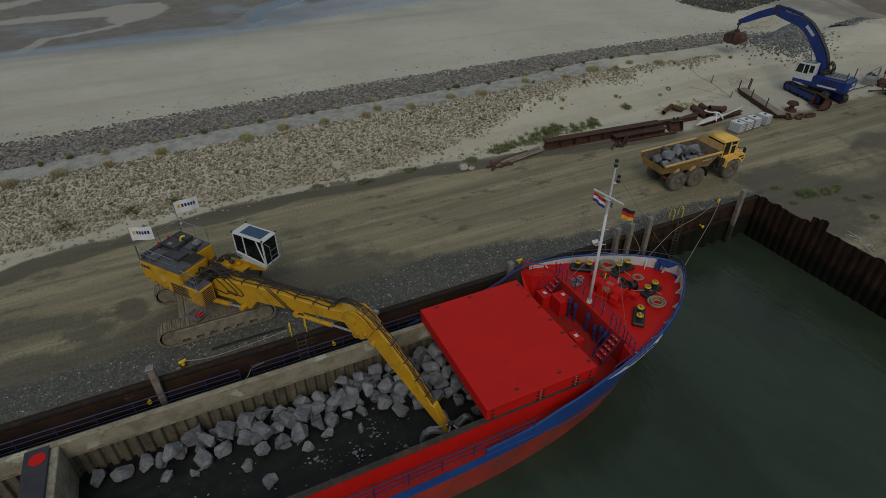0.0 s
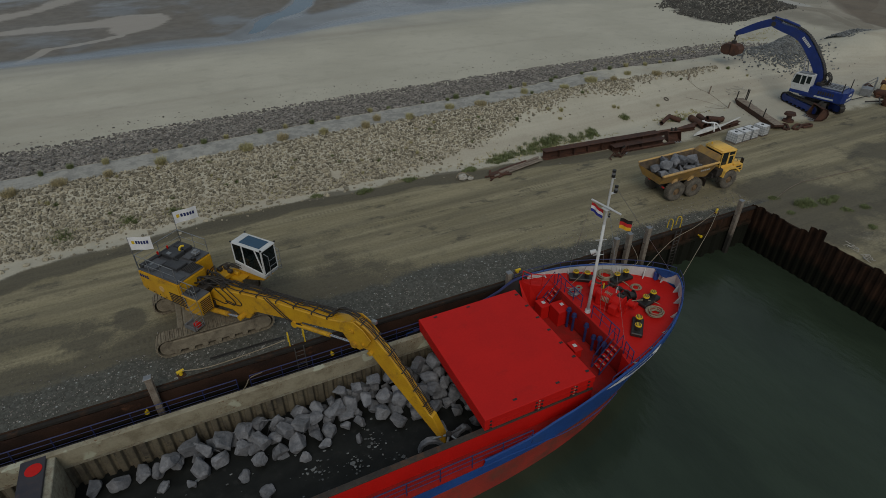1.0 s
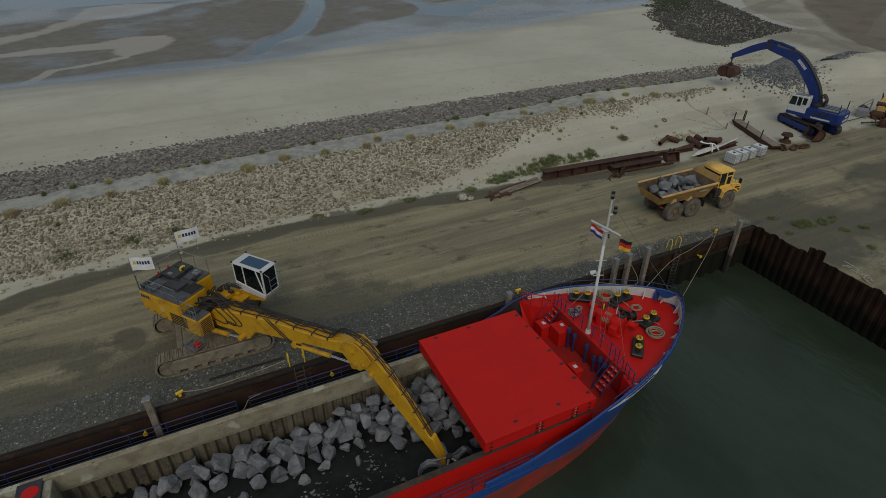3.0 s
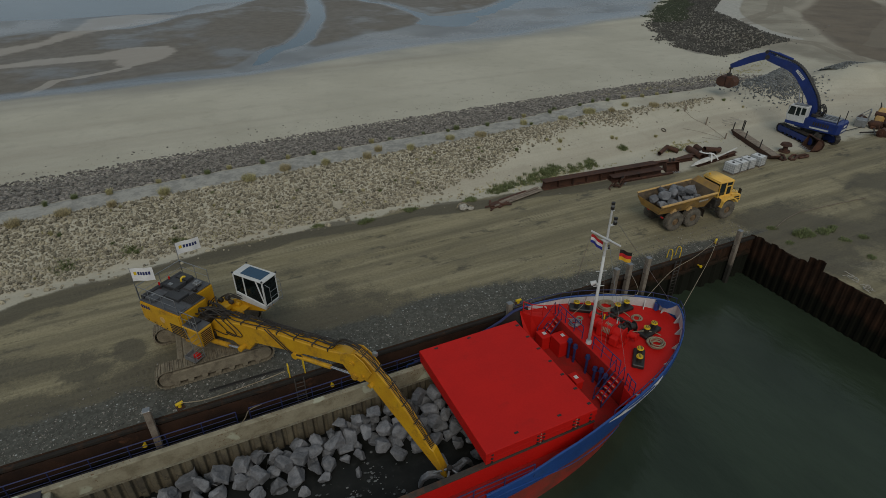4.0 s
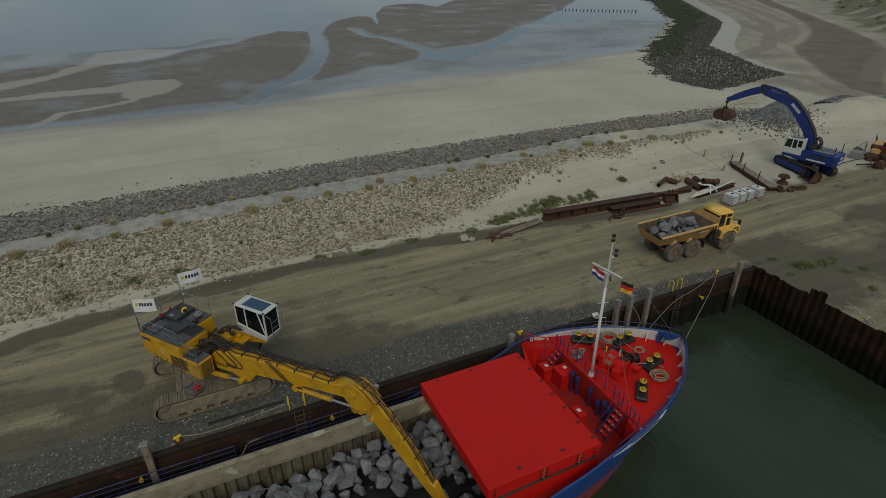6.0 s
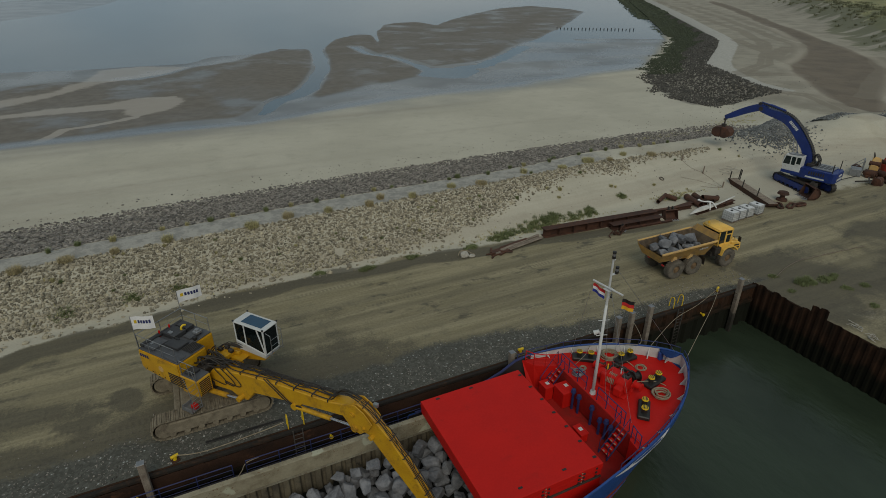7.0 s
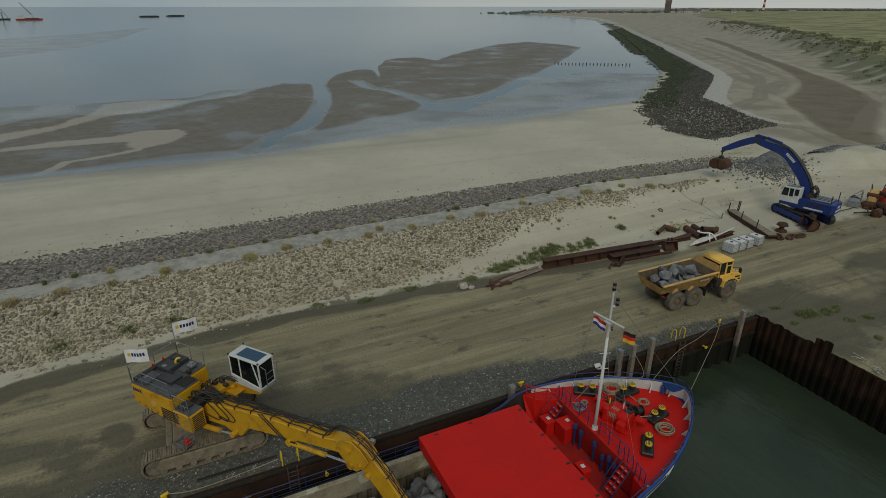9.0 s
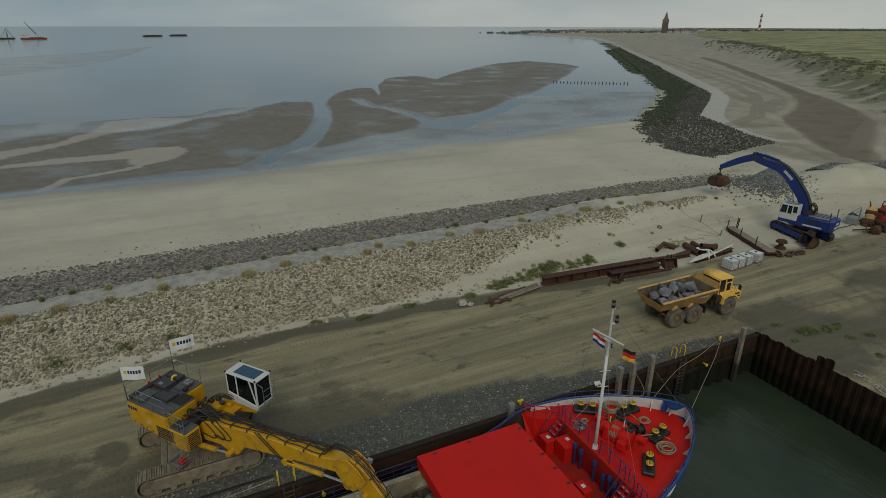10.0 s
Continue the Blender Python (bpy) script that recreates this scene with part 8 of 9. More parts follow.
def pipe(x0, y0, z0, x1, y1, z1, r, label="rusty steel pipe section lying in the yard", mat=None):
    bm = B()
    a, b = Vector((x0, y0, z0 + gz(x0, y0) + r)), Vector((x1, y1, z1 + gz(x1, y1) + r))
    d = (b - a).normalized()
    u = d.cross(Vector((0, 0, 1))).normalized()
    w = d.cross(u)
    n, rings = 18, []
    for p, rr in ((a, r), (b, r), (b, r * 0.88), (a, r * 0.88)):
        rings.append([bm.verts.new(p + rr * (math.cos(2 * math.pi * k / n) * u + math.sin(2 * math.pi * k / n) * w)) for k in range(n)])
    for i in range(4):
        for k in range(n):
            bm.faces.new((rings[i][k], rings[i][(k + 1) % n], rings[(i + 1) % 4][(k + 1) % n], rings[(i + 1) % 4][k]))
    bmesh.ops.recalc_face_normals(bm, faces=bm.faces)
    return tagged(part("steel_pipe", bm, mat or M_RUST), label, "pipe", "scrap steel")


pipe(49.4, 13.6, 0, 50.0, 16.2, 0, 0.34), pipe(50.3, 13.7, 0, 51.2, 16.2, 0, 0.32), pipe(50.4, 14.4, 0.55, 52.6, 14.2, 0.1, 0.28), pipe(51.6, 14.0, 0, 53.2, 14.7, 0, 0.27)
pipe(46.0, 16.4, 0.1, 48.0, 17.3, 0.3, 0.22), pipe(48.0, 17.2, 0.2, 48.6, 16.2, 0, 0.25)
# pontoon with stakes
t = thing("landing_pontoon", pose(59.4, 17.6, gz(58, 14), 0, 0, math.degrees(math.atan2(-7.4, -2.9))), "long narrow rusty steel pontoon with upright stakes", "pontoon")
bm = B()
prism(bm, [(-0.5, 0.45), (0.3, 0.0), (7.6, 0.0), (8.0, 0.35), (8.0, 0.5), (-0.5, 0.5)], -0.55, 0.55)
part("hull", bm, M_RUST, t)
bm = B()
box(bm, (-0.4, -0.5, 0.5), (7.9, 0.5, 0.53))
part("deck", bm, M_WOOD, t)
for x, y, h in ((-0.2, -0.5, 1.0), (0.0, 0.5, 1.3), (0.25, 0.5, 1.3), (2.6, -0.5, 0.9), (5.6, -0.5, 1.0)):
    bm = B()
    rod(bm, (x, y, 0.45), (x + 0.1, y, 0.5 + h), 0.06, seg=6)
    part("stake", bm, M_BLACK, t)


def bucket(x, y, a, s, label, z=0.0, mat=None):
    t = thing("digger_bucket", pose(x, y, gz(x, y) + z, 0, 0, a), label, "bucket", "spare buckets")
    bm = B()
    prof = [(0, 0), (0.6, -0.02), (0.95, 0.2), (1.05, 0.6), (0.85, 0.95), (0.45, 1.1), (0.35, 1.05), (0.72, 0.85), (0.9, 0.58), (0.82, 0.3), (0.55, 0.1), (0, 0.08)]
    prism(bm, [(px * s, pz * s) for px, pz in prof], -0.75 * s, 0.75 * s)
    part("shell", bm, mat or M_RUST, t)
    for q in (-0.75, 0.71):
        bm = B()
        prism(bm, [(px * s, pz * s) for px, pz in prof[:6]], q * s, (q + 0.04) * s)
        part("cheek", bm, mat or M_RUST, t)
    for k in range(5):
        bm = B()
        y0 = (-0.68 + 0.3 * k) * s
        prism(bm, [(-0.32 * s, 0.0), (0.05 * s, -0.03), (0.05 * s, 0.1 * s)], y0, y0 + 0.13 * s)
        part("tooth", bm, M_GREY, t)
    for q in (-0.25, 0.2):
        bm = B()
        prism(bm, [(0.4 * s, 1.02 * s), (0.9 * s, 0.85 * s), (0.85 * s, 1.35 * s), (0.6 * s, 1.4 * s)], q * s, (q + 0.06) * s)
        part("lug", bm, M_DARK, t)


bucket(44.2, 12.5, 75, 0.95, "dark steel digger bucket lying among scrap girders")
bucket(62.6, 11.0, -25, 1.3, "rusty toothed digger bucket beside the blue excavator")
bucket(38.0, 12.6, 120, 0.5, "small dark bucket beside the girders")
# reel and links
t = thing("cable_reel", pose(59.6, 11.4, gz(59.6, 11.4)), "rusty iron mooring winch head on a base", "winch head")
for nm, a, b, r, r2 in (("base", 0, 0.18, 0.6, 0.55), ("core", 0.18, 0.75, 0.28, 0.24), ("head", 0.75, 1.0, 0.62, 0.5)):
    bm = B()
    part(nm, rod(bm, (0, 0, a), (0, 0, b), r, r2, 18), M_RUST, t)
for x, y, a in ((58.6, 9.6, 20), (59.8, 9.4, -15), (57.6, 10.2, 50)):
    bm = B()
    m = pose(x, y, gz(x, y) + 0.12, 0, 0, a)
    tube(bm, [m @ Vector(p) for p in ((-0.5, -0.25, 0), (0.5, -0.25, 0.1), (0.7, 0, 0.1), (0.5, 0.25, 0.1), (-0.5, 0.25, 0), (-0.7, 0, 0))], 0.13, 7, True)
    tagged(part("steel_link", bm, M_RUST), "heavy rusty steel chain link on the sand", "link", "scrap steel")
# white folded boom of sailcloth tied over the girders
bm = B()
a, b = Vector((46.3, 12.2, 0.42)), Vector((54.3, 13.4, 0.62))
rings = []
for k in range(17):
    u = k / 16
    w = 0.05 + 0.30 * math.sin(math.pi * min(1.0, u * 1.25 + 0.02)) ** 1.2 * (1 - 0.55 * u) + 0.04 * math.sin(9 * u)
    p = a + (b - a) * u + Vector((0, 0, 0.08 * math.sin(7 * u)))
    rings.append([bm.verts.new(p + Vector((0.0, 1.25 * w * math.cos(t), 0.5 * w * math.sin(t)))) for t in np.linspace(0, 2 * math.pi, 11)[:-1]])
for q, r in zip(rings, rings[1:]):
    for k in range(10):
        bm.faces.new((q[k], q[(k + 1) % 10], r[(k + 1) % 10], r[k]))
bm.faces.new(rings[0][::-1]), bm.faces.new(rings[-1])
t = tagged(part("folded_sail", bm, M_SACK_WHITE), "long white folded sailcloth tied over rusty girders", "sailcloth")
for pts in ([(49.2, 12.2, 0.35), (49.6, 12.7, 0.95), (50.0, 13.2, 0.7), (50.3, 13.5, 0.35)], [(50.3, 12.3, 0.35), (49.9, 12.7, 0.95), (49.4, 13.3, 0.9), (49.2, 13.9, 0.9), (49.8, 14.2, 0.75)]):
    bm = B()
    tube(bm, smoothcurve(pts), 0.07, 6)
    part("tie_rope", bm, M_CLOTH, t)
# bag of rope by the road
t = thing("rope_bag", pose(20.95, 14.5, gz(20.95, 14.5)), "crumpled white bag with rope lying by the road", "bag")
rg = random.Random(5)
bm = B()
stone(bm, (0.55, 0.42, 0.28), rg, (0, 0, 0.22), 5, 3)
for v in bm.verts:
    v.co += 0.08 * noise.noise_vector(v.co * 5)
part("sack", bm, M_SACK, t)
bm = B()
stone(bm, (0.32, 0.25, 0.16), rg, (0.65, -0.3, 0.12), 5, 3)
for v in bm.verts:
    v.co += 0.06 * noise.noise_vector(v.co * 6)
part("sack_end", bm, M_SACK, t)
bm = B()
tube(bm, smoothcurve([(-0.6, 0.1, 0.2), (-0.3, 0.3, 0.45), (0.2, 0.25, 0.5), (0.7, 0.1, 0.2), (0.9, -0.3, 0.15), (0.5, -0.5, 0.05)]), 0.04, 5)
part("rope_end", bm, M_ROPE, t)
# old planks and rails before the girders
for k, (x, y, a, L) in enumerate(((23.2, 13.4, 12, 2.2), (23.9, 13.2, 25, 1.8), (24.6, 14.3, 8, 3.2), (26.8, 14.6, 11, 2.6), (23.4, 13.9, 60, 0.9), (24.2, 13.6, -30, 1.1), (23.0, 13.0, 40, 0.8), (24.9, 13.7, 15, 1.4), (22.7, 13.6, -10, 0.9))):
    bm = B()
    box(bm, (0, -0.14 + 0.015 * k, 0.0), (L, 0.14 - 0.006 * k, 0.13), pose(x, y, gz(x, y) + 0.06 * (k % 3), 4 * (k % 3) - 3, 2 - 2 * (k % 3), a), 0.015)
    tagged(part("old_timber", bm, M_RUST), "rust-stained old timber baulk lying by the road", "timber", "old timbers")
for k, (x, y, a, L) in enumerate(((23.6, 13.5, 11.5, 5.6), (24.4, 13.9, 13, 4.9), (25.2, 13.7, 10, 4.2), (26.0, 14.35, 12, 3.4))):
    bm = B()
    box(bm, (0, -0.13, 0.0), (L, 0.13, 0.06), pose(x, y, gz(x, y) + 0.10 + 0.07 * (k % 2), 3 * (k % 2), -1, a), 0.01)
    tagged(part("long_plank", bm, M_WOOD), "long weathered grey-brown plank on the roadside heap", "plank", "roadside planks")
for k in range(12):
    x, y = 36.6 + rg.uniform(-1.0, 1.2), 12.35 + rg.uniform(-0.35, 0.35)
    bm = B()
    a0 = rg.uniform(0, 6)
    tube(bm, smoothcurve([(x, y, gz(x, y) + 0.05), (x + 0.3 * math.cos(a0), y + 0.3 * math.sin(a0), gz(x, y) + rg.uniform(0.2, 0.55)), (x + 0.6 * math.cos(a0 + 0.6), y + 0.5 * math.sin(a0 + 0.6), gz(x, y) + 0.08)], 4), rg.uniform(0.03, 0.07), 5)
    tagged(part("bent_scrap", bm, M_RUST), "bent rusty scrap bar beside the girders", "scrap", "bent scrap bars")
# wire cage, red and yellow attachments at the far end of the yard
t = thing("wire_cage", pose(75.8, 13.2, gz(75.8, 13.2), 0, 0, 30), "grey steel lifting cage with an open frame", "cage")
bm = B()
box(bm, (-0.7, -0.6, 0), (0.7, 0.6, 0.9), bev=0.04)
part("crate", bm, M_GREY, t)
bm = B()
tube(bm, [(-0.7, -0.6, 0.9), (-0.7, -0.6, 2.1), (0.7, -0.6, 2.1), (0.7, -0.6, 0.9)], 0.05, 6), tube(bm, [(-0.7, -0.6, 2.1), (-0.7, 0.6, 0.9)], 0.04, 6), tube(bm, [(0.7, -0.6, 2.1), (0.7, 0.6, 0.9)], 0.04, 6)
part("frame", bm, M_GREY, t)
for x, y, z, a, mat, nm, lab in ((78.5, 12.6, 0, 20, M_TRUCK, "yellow_attachment", "worn yellow hydraulic attachment standing in the yard"), (80.2, 12.0, 0, -10, M_RED_HULL, "red_attachment", "red hydraulic attachment standing in the yard")):
    t = thing(nm, pose(x, y, gz(x, y) + z, 0, 0, a), lab, "attachment", "attachments in the yard")
    bm = B()
    prism(bm, [(-0.9, 0), (0.9, 0), (1.1, 0.9), (0.5, 1.9), (-0.2, 2.2), (-0.8, 1.3)], -0.45, 0.45)
    bmesh.ops.bevel(bm, geom=[e for e in bm.edges], offset=0.1, segments=2, affect="EDGES")
    part("body", bm, mat, t)
    bm = B()
    rod(bm, (-0.5, -0.6, 1.4), (-0.5, 0.6, 1.4), 0.3, seg=14), rod(bm, (0.6, -0.6, 0.6), (0.6, 0.6, 0.6), 0.34, seg=14)
    part("drum", bm, M_RUST, t)
    bm = B()
    tube(bm, smoothcurve([(-0.4, 0.3, 2.1), (0.2, 0.5, 2.6), (0.9, 0.3, 1.6), (1.2, 0.2, 0.5)]), 0.06, 6)
    part("hose", bm, M_RUBBER, t)
for x, y, a in ((74.6, 9.8, 10), (76.4, 9.4, 40), (78.2, 9.9, -20), (77.4, 10.9, 70), (79.6, 10.6, 30), (76.6, 11.9, 100), (80.6, 9.4, 60), (82.0, 11.0, 15), (81.3, 13.2, 80), (77.2, 13.9, 45)):
    bm = B()
    m = pose(x, y, gz(x, y), 0, 0, a)
    rod(bm, m @ Vector((-0.6, 0, 0.5)), m @ Vector((0.6, 0, 0.5)), 0.5, 0.42, 16), rod(bm, m @ Vector((-0.75, 0, 0.5)), m @ Vector((0.8, 0, 0.5)), 0.2, seg=10)
    box(bm, (-0.3, -0.55, 0), (0.3, 0.55, 0.35), m, 0.05)
    tagged(part("rusty_drum", bm, M_RUST), "rusty steel drum unit lying in the yard", "drum", "rusty drums")
for x0, y0, x1, y1, r in ((70.2, 12.2, 74.8, 12.4, 0.06), (72.2, 11.0, 75.0, 10.4, 0.1), (73.2, 9.9, 75.4, 11.3, 0.08)):
    bm = B()
    rod(bm, (x0, y0, gz(x0, y0) + 0.4), (x1, y1, gz(x1, y1) + 0.3), r, seg=6)
    tagged(part("steel_bar", bm, M_DARK), "bent dark steel bar lying in the yard", "bar", "steel bars")
# stakes with wire on the sand
for x, y, h in ((55.7, 22.7, 0.8), (56.8, 20.15, 0.9), (57.0, 17.2, 0.7)):
    bm = B()
    rod(bm, (x, y, gz(x, y) - 0.1), (x + 0.1, y, gz(x, y) + h), 0.09, 0.07, 7)
    tagged(part("timber_stake", bm, M_WOOD), "short dark timber stake standing in the sand", "stake", "stakes in the sand")
for pts in ([(55.7, 22.7), (56.0, 21.4), (56.8, 20.2)], [(56.8, 20.2), (57.4, 18.8), (57.0, 17.2)], [(53.7, 22.6), (55, 22.9), (56.4, 22.8)], [(53.2, 20.2), (55.2, 19.0), (56.7, 17.3)], [(54.6, 18.4), (55.6, 17.6), (56.8, 17.1)]):
    bm = B()
    tube(bm, smoothcurve([(x, y, gz(x, y) + 0.05) for x, y in pts]), 0.014, 5)
    tagged(part("loose_cable", bm, M_WOOD), "weathered brown cable lying loose on the sand", "cable", "loose cables")
bm = B()
tube(bm, [(50.2 + 0.24 * math.cos(a), 20.3 + 0.24 * math.sin(a), gz(50.2, 20.3) + 0.07 + 0.1 * math.sin(a)) for a in np.linspace(0, 2 * math.pi, 16)[:-1]], 0.06, 7, True)
tagged(part("rubber_ring", bm, M_TYRE), "small black rubber ring lying on the sand slope", "rubber ring")
bm = B()
rg = random.Random(31)
for k in range(9):
    cx, cy, r = 61.3 + rg.uniform(-0.9, 0.9), 20.1 + rg.uniform(-0.5, 0.5), rg.uniform(0.5, 1.3)
    a0 = rg.uniform(0, 6)
    tube(bm, smoothcurve([(cx + r * math.cos(a0 + a), cy + 0.75 * r * math.sin(a0 + a), gz(cx, cy) + 0.05 + 0.03 * (k % 3)) for a in np.linspace(0, rg.uniform(2, 5), 6)]), 0.028, 5)
tagged(part("white_net", bm, M_SACK), "white netting lying in loose folds on the sand", "net")
bm = B()
for k in range(16):
    cx, cy, r = 41.5 + 0.25 * rg.uniform(-1, 1), -8.3 + 1.1 * rg.uniform(-1, 1), rg.uniform(0.08, 0.3)
    a0 = rg.uniform(0, 6)
    tube(bm, smoothcurve([(cx + r * math.cos(a0 + a), cy + 1.3 * r * math.sin(a0 + a), gz(cx, cy) + 0.06 + 0.05 * (k % 4) + 0.05 * math.sin(3 * a)) for a in np.linspace(0, rg.uniform(1.5, 5), 7)]), 0.022, 5)
tagged(part("rope_tangle", bm, M_SACK), "tangled pale rope lying behind the sheet-pile wall", "rope", kind="stuff")
# hose and posts on the headland beside the basin
for pts in ([(43.0, -0.2), (45.6, 0.6), (48.2, 1.0)], [(48.0, 0.9), (52, 0.6), (56, 0.2)]):
    bm = B()
    tube(bm, smoothcurve([(x, y, gz(x, y) + 0.08) for x, y in pts]), 0.032, 5)
    tagged(part("washed_rope", bm, M_WOOD), "pale rope lying on the sand behind the sheet piling", "rope", "ropes on the sand")


# ---- plants ----
def tuft(bm, x, y, r, h, n, rg, z=None, wide=0.022):
    """A clump of bent blades."""
    z = gz(x, y) - 0.03 if z is None else z
    for _ in range(n):
        a, q = rg.uniform(0, 2 * math.pi), r * math.sqrt(rg.random())
        p = Vector((x + q * math.cos(a), y + q * math.sin(a), z))
        b = rg.uniform(0, 2 * math.pi)
        d = Vector((math.cos(b), math.sin(b), 0))
        hh, w, lean = h * rg.uniform(0.6, 1.15), wide * rg.uniform(0.7, 1.3), rg.uniform(0.15, 0.8) * h
        s = Vector((-d.y, d.x, 0)) * w
        v = [bm.verts.new(p - s), bm.verts.new(p + s), bm.verts.new(p + d * lean * 0.4 + s * 0.8 + Vector((0, 0, hh * 0.65))), bm.verts.new(p + d * lean * 0.4 - s * 0.8 + Vector((0, 0, hh * 0.65))), bm.verts.new(p + d * lean + Vector((0, 0, hh)))]
        bm.faces.new((v[0], v[1], v[2], v[3])), bm.faces.new((v[3], v[2], v[4]))


def plants():
    rg = random.Random(12)
    spots = []
    for x, dy in ((-13.5, 0.2), (-10.2, 0.4), (-6.8, 0.3), (-2.9, 0.6), (3.9, 0.4), (7.2, 1.0), (10.9, 0.5), (14.9, 0.3), (16.4, 1.4), (19.4, 0.4), (24.2, 1.2), (27.5, 0.6), (33.5, 1.5), (38.5, 0.8), (42.5, 1.0), (45.2, 0.3), (48.5, 1.6), (52, 0.4)):
        spots.append((x, top_of(x) + dy - 0.4, rg.uniform(0.35, 0.75), rg.uniform(0.35, 0.6)))
    for x in np.arange(-12, 60, 2.6):
        spots.append((x + rg.uniform(-1, 1), back_of(x) + rg.uniform(-0.4, 0.5), rg.uniform(0.15, 0.3), rg.uniform(0.3, 0.5)))
    for _ in range(16):
        x = rg.uniform(20, 84)
        spots.append((x, rg.uniform(toe_of(x) + 0.5, top_of(x) + 1), rg.uniform(0.08, 0.22), rg.uniform(0.2, 0.4)))
    for _ in range(46):
        x = rg.uniform(-16, 27)
        spots.append((x, rg.uniform(toe_of(x) + 0.4, top_of(x)), rg.uniform(0.08, 0.2), rg.uniform(0.15, 0.3)))
    for x, y, r, h in spots:
        bm = B()
        tuft(bm, x, y, 0.95 * r, h, int(70 + 900 * r), rg, None, 0.009)
        tagged(part("marram_tuft", bm, rg.choice((M_LEAF, M_LEAF, M_LEAF_DRY)) if r > 0.3 else rg.choice((M_LEAF, M_WEED))), "yellow-green tuft of marram grass on the dike", "grass tuft", "marram tufts")
    weeds = [(12.3, 16.0, 0.5, 0.35), (8.2, 17.0, 0.35, 0.25), (25.8, 16.6, 1.0, 0.45), (27.2, 16.9, 0.8, 0.4), (29.8, 17.0, 1.1, 0.5), (31.8, 17.5, 1.0, 0.6), (33.0, 17.8, 0.7, 0.5), (35.2, 17.4, 0.9, 0.4), (37.5, 17.6, 0.9, 0.5),
             (22.4, 15.9, 0.6, 0.3), (16.5, 16.4, 0.5, 0.3), (44.3, -1.7, 0.75, 0.6), (44.7, -2.0, 0.5, 0.5), (46.5, -2.3, 0.55, 0.4), (47.4, -2.2, 0.35, 0.3), (46.7, -3.9, 0.4, 0.25), (48.6, -4.2, 0.35, 0.3), (43.0, 0.0, 0.3, 0.3), (42.2, -2.2, 0.2, 0.2), (45.9, -6.5, 0.3, 0.2), (49.8, -7.0, 0.3, 0.2), (48.8, 16.9, 0.7, 0.4), (43, 19, 0.4, 0.4), (-6, 18.3, 0.5, 0.3), (-2.5, 18.4, 0.5, 0.25), (-10.5, 17.9, 0.6, 0.3)]
    bm = B()
    for x, y, r, h in weeds:
        for _ in range(int((14 + 34 * r) * (1 if y > 5 else 0.6))):
            a, q = rg.uniform(0, 2 * math.pi), 1.05 * r * rg.random()
            tuft(bm, x + 1.4 * q * math.cos(a), y + 0.8 * q * math.sin(a), 0.24, h * rg.uniform(0.3, 0.85), 46, rg, None, 0.012)
    tagged(part("green_weeds", bm, M_WEED), "low green weeds growing at the edge of the road and sand", "weeds", kind="stuff")
    bm = B()
    for _ in range(900):
        a = rg.choice(((30, 17.0, 9, 0.9), (0, 18.2, 14, 0.6), (62, 36, 14, 2.5), (50, 17.6, 4, 0.8), (88, 40, 9, 3)))
        tuft(bm, a[0] + rg.gauss(0, 0.5) * a[2], a[1] + rg.gauss(0, 0.5) * a[3], 0.15, 0.2, 6, rg)
    tagged(part("sparse_grass", bm, M_LEAF), "sparse thin grass and weeds on sand", "grass", kind="stuff")
    # shrubs on the far dune face
    bm = B()
    for _ in range(520):
        t = rg.random()
        x = 160 + 400 * t ** 1.5
        line_y = float(np.interp(x, [150, 180, 219, 289, 417, 665], [50, 71, 102, 168, 304, 596]))
        x2, y2 = x + rg.uniform(2, 24), line_y - rg.uniform(2, 30)
        tuft(bm, x2, y2, 1.1, 0.55 + 0.5 * t, 22, rg, None, 0.12)
        for _ in range(2):
            tuft(bm, x2 + rg.uniform(-3, 3), y2 + rg.uniform(-3, 3), 1.0, 0.8, 8, rg, None, 0.09)
    tagged(part("dune_scrub", bm, M_SCRUB), "dark tufts of scrub on the pale dune face", "scrub", kind="stuff")


plants()


# ---- far off ----
def tower():
    t = thing("church_tower", pose(1020, 971, 3, 0, 0, 35) @ Matrix.Scale(0.82, 4), "tall square brick tower with a pointed spire", "tower")
    bm = B()
    box(bm, (-7, -7, 0), (7, 7, 34), bev=0.5)
    part("shaft", bm, M_BRICK, t)
    bm = B()
    for s in (-1, 1):
        prism(bm, [(-7.2, 34), (7.2, 34), (0, 41)], s * 7.2 - 0.5, s * 7.2 + 0.5)
    bmesh.ops.create_cone(bm, segments=4, radius1=9.6, radius2=0.2, depth=26, cap_ends=True, matrix=pose(0, 0, 46.5, 0, 0, 45))
    part("spire", bm, M_ROOF, t)
    for x in (-3.5, 0, 3.5):
        for z in (8, 17, 26):
            bm = B()
            box(bm, (x - 0.7, -7.2, z), (x + 0.7, -6.9, z + 3.5))
            part("window", bm, M_BLACK, t)
    l = thing("lighthouse", pose(1608, 1178, 3) @ Matrix.Scale(0.8, 4), "tall red and white banded lighthouse", "lighthouse")
    for k in range(6):
        bm = B()
        rod(bm, (0, 0, 9 * k), (0, 0, 9 * (k + 1)), 5 - 0.45 * k, 5 - 0.45 * (k + 1), 16)
        part("band", bm, M_RED_HULL if k % 2 == 0 else M_WHITE, l)
    bm = B()
    rod(bm, (0, 0, 54), (0, 0, 57), 4.5, seg=16), rod(bm, (0, 0, 57), (0, 0, 63), 2.6, 2.2, 12), rod(bm, (0, 0, 63), (0, 0, 66), 2.6, 0.3, 12)
    part("lantern", bm, M_DARK, l)


tower()


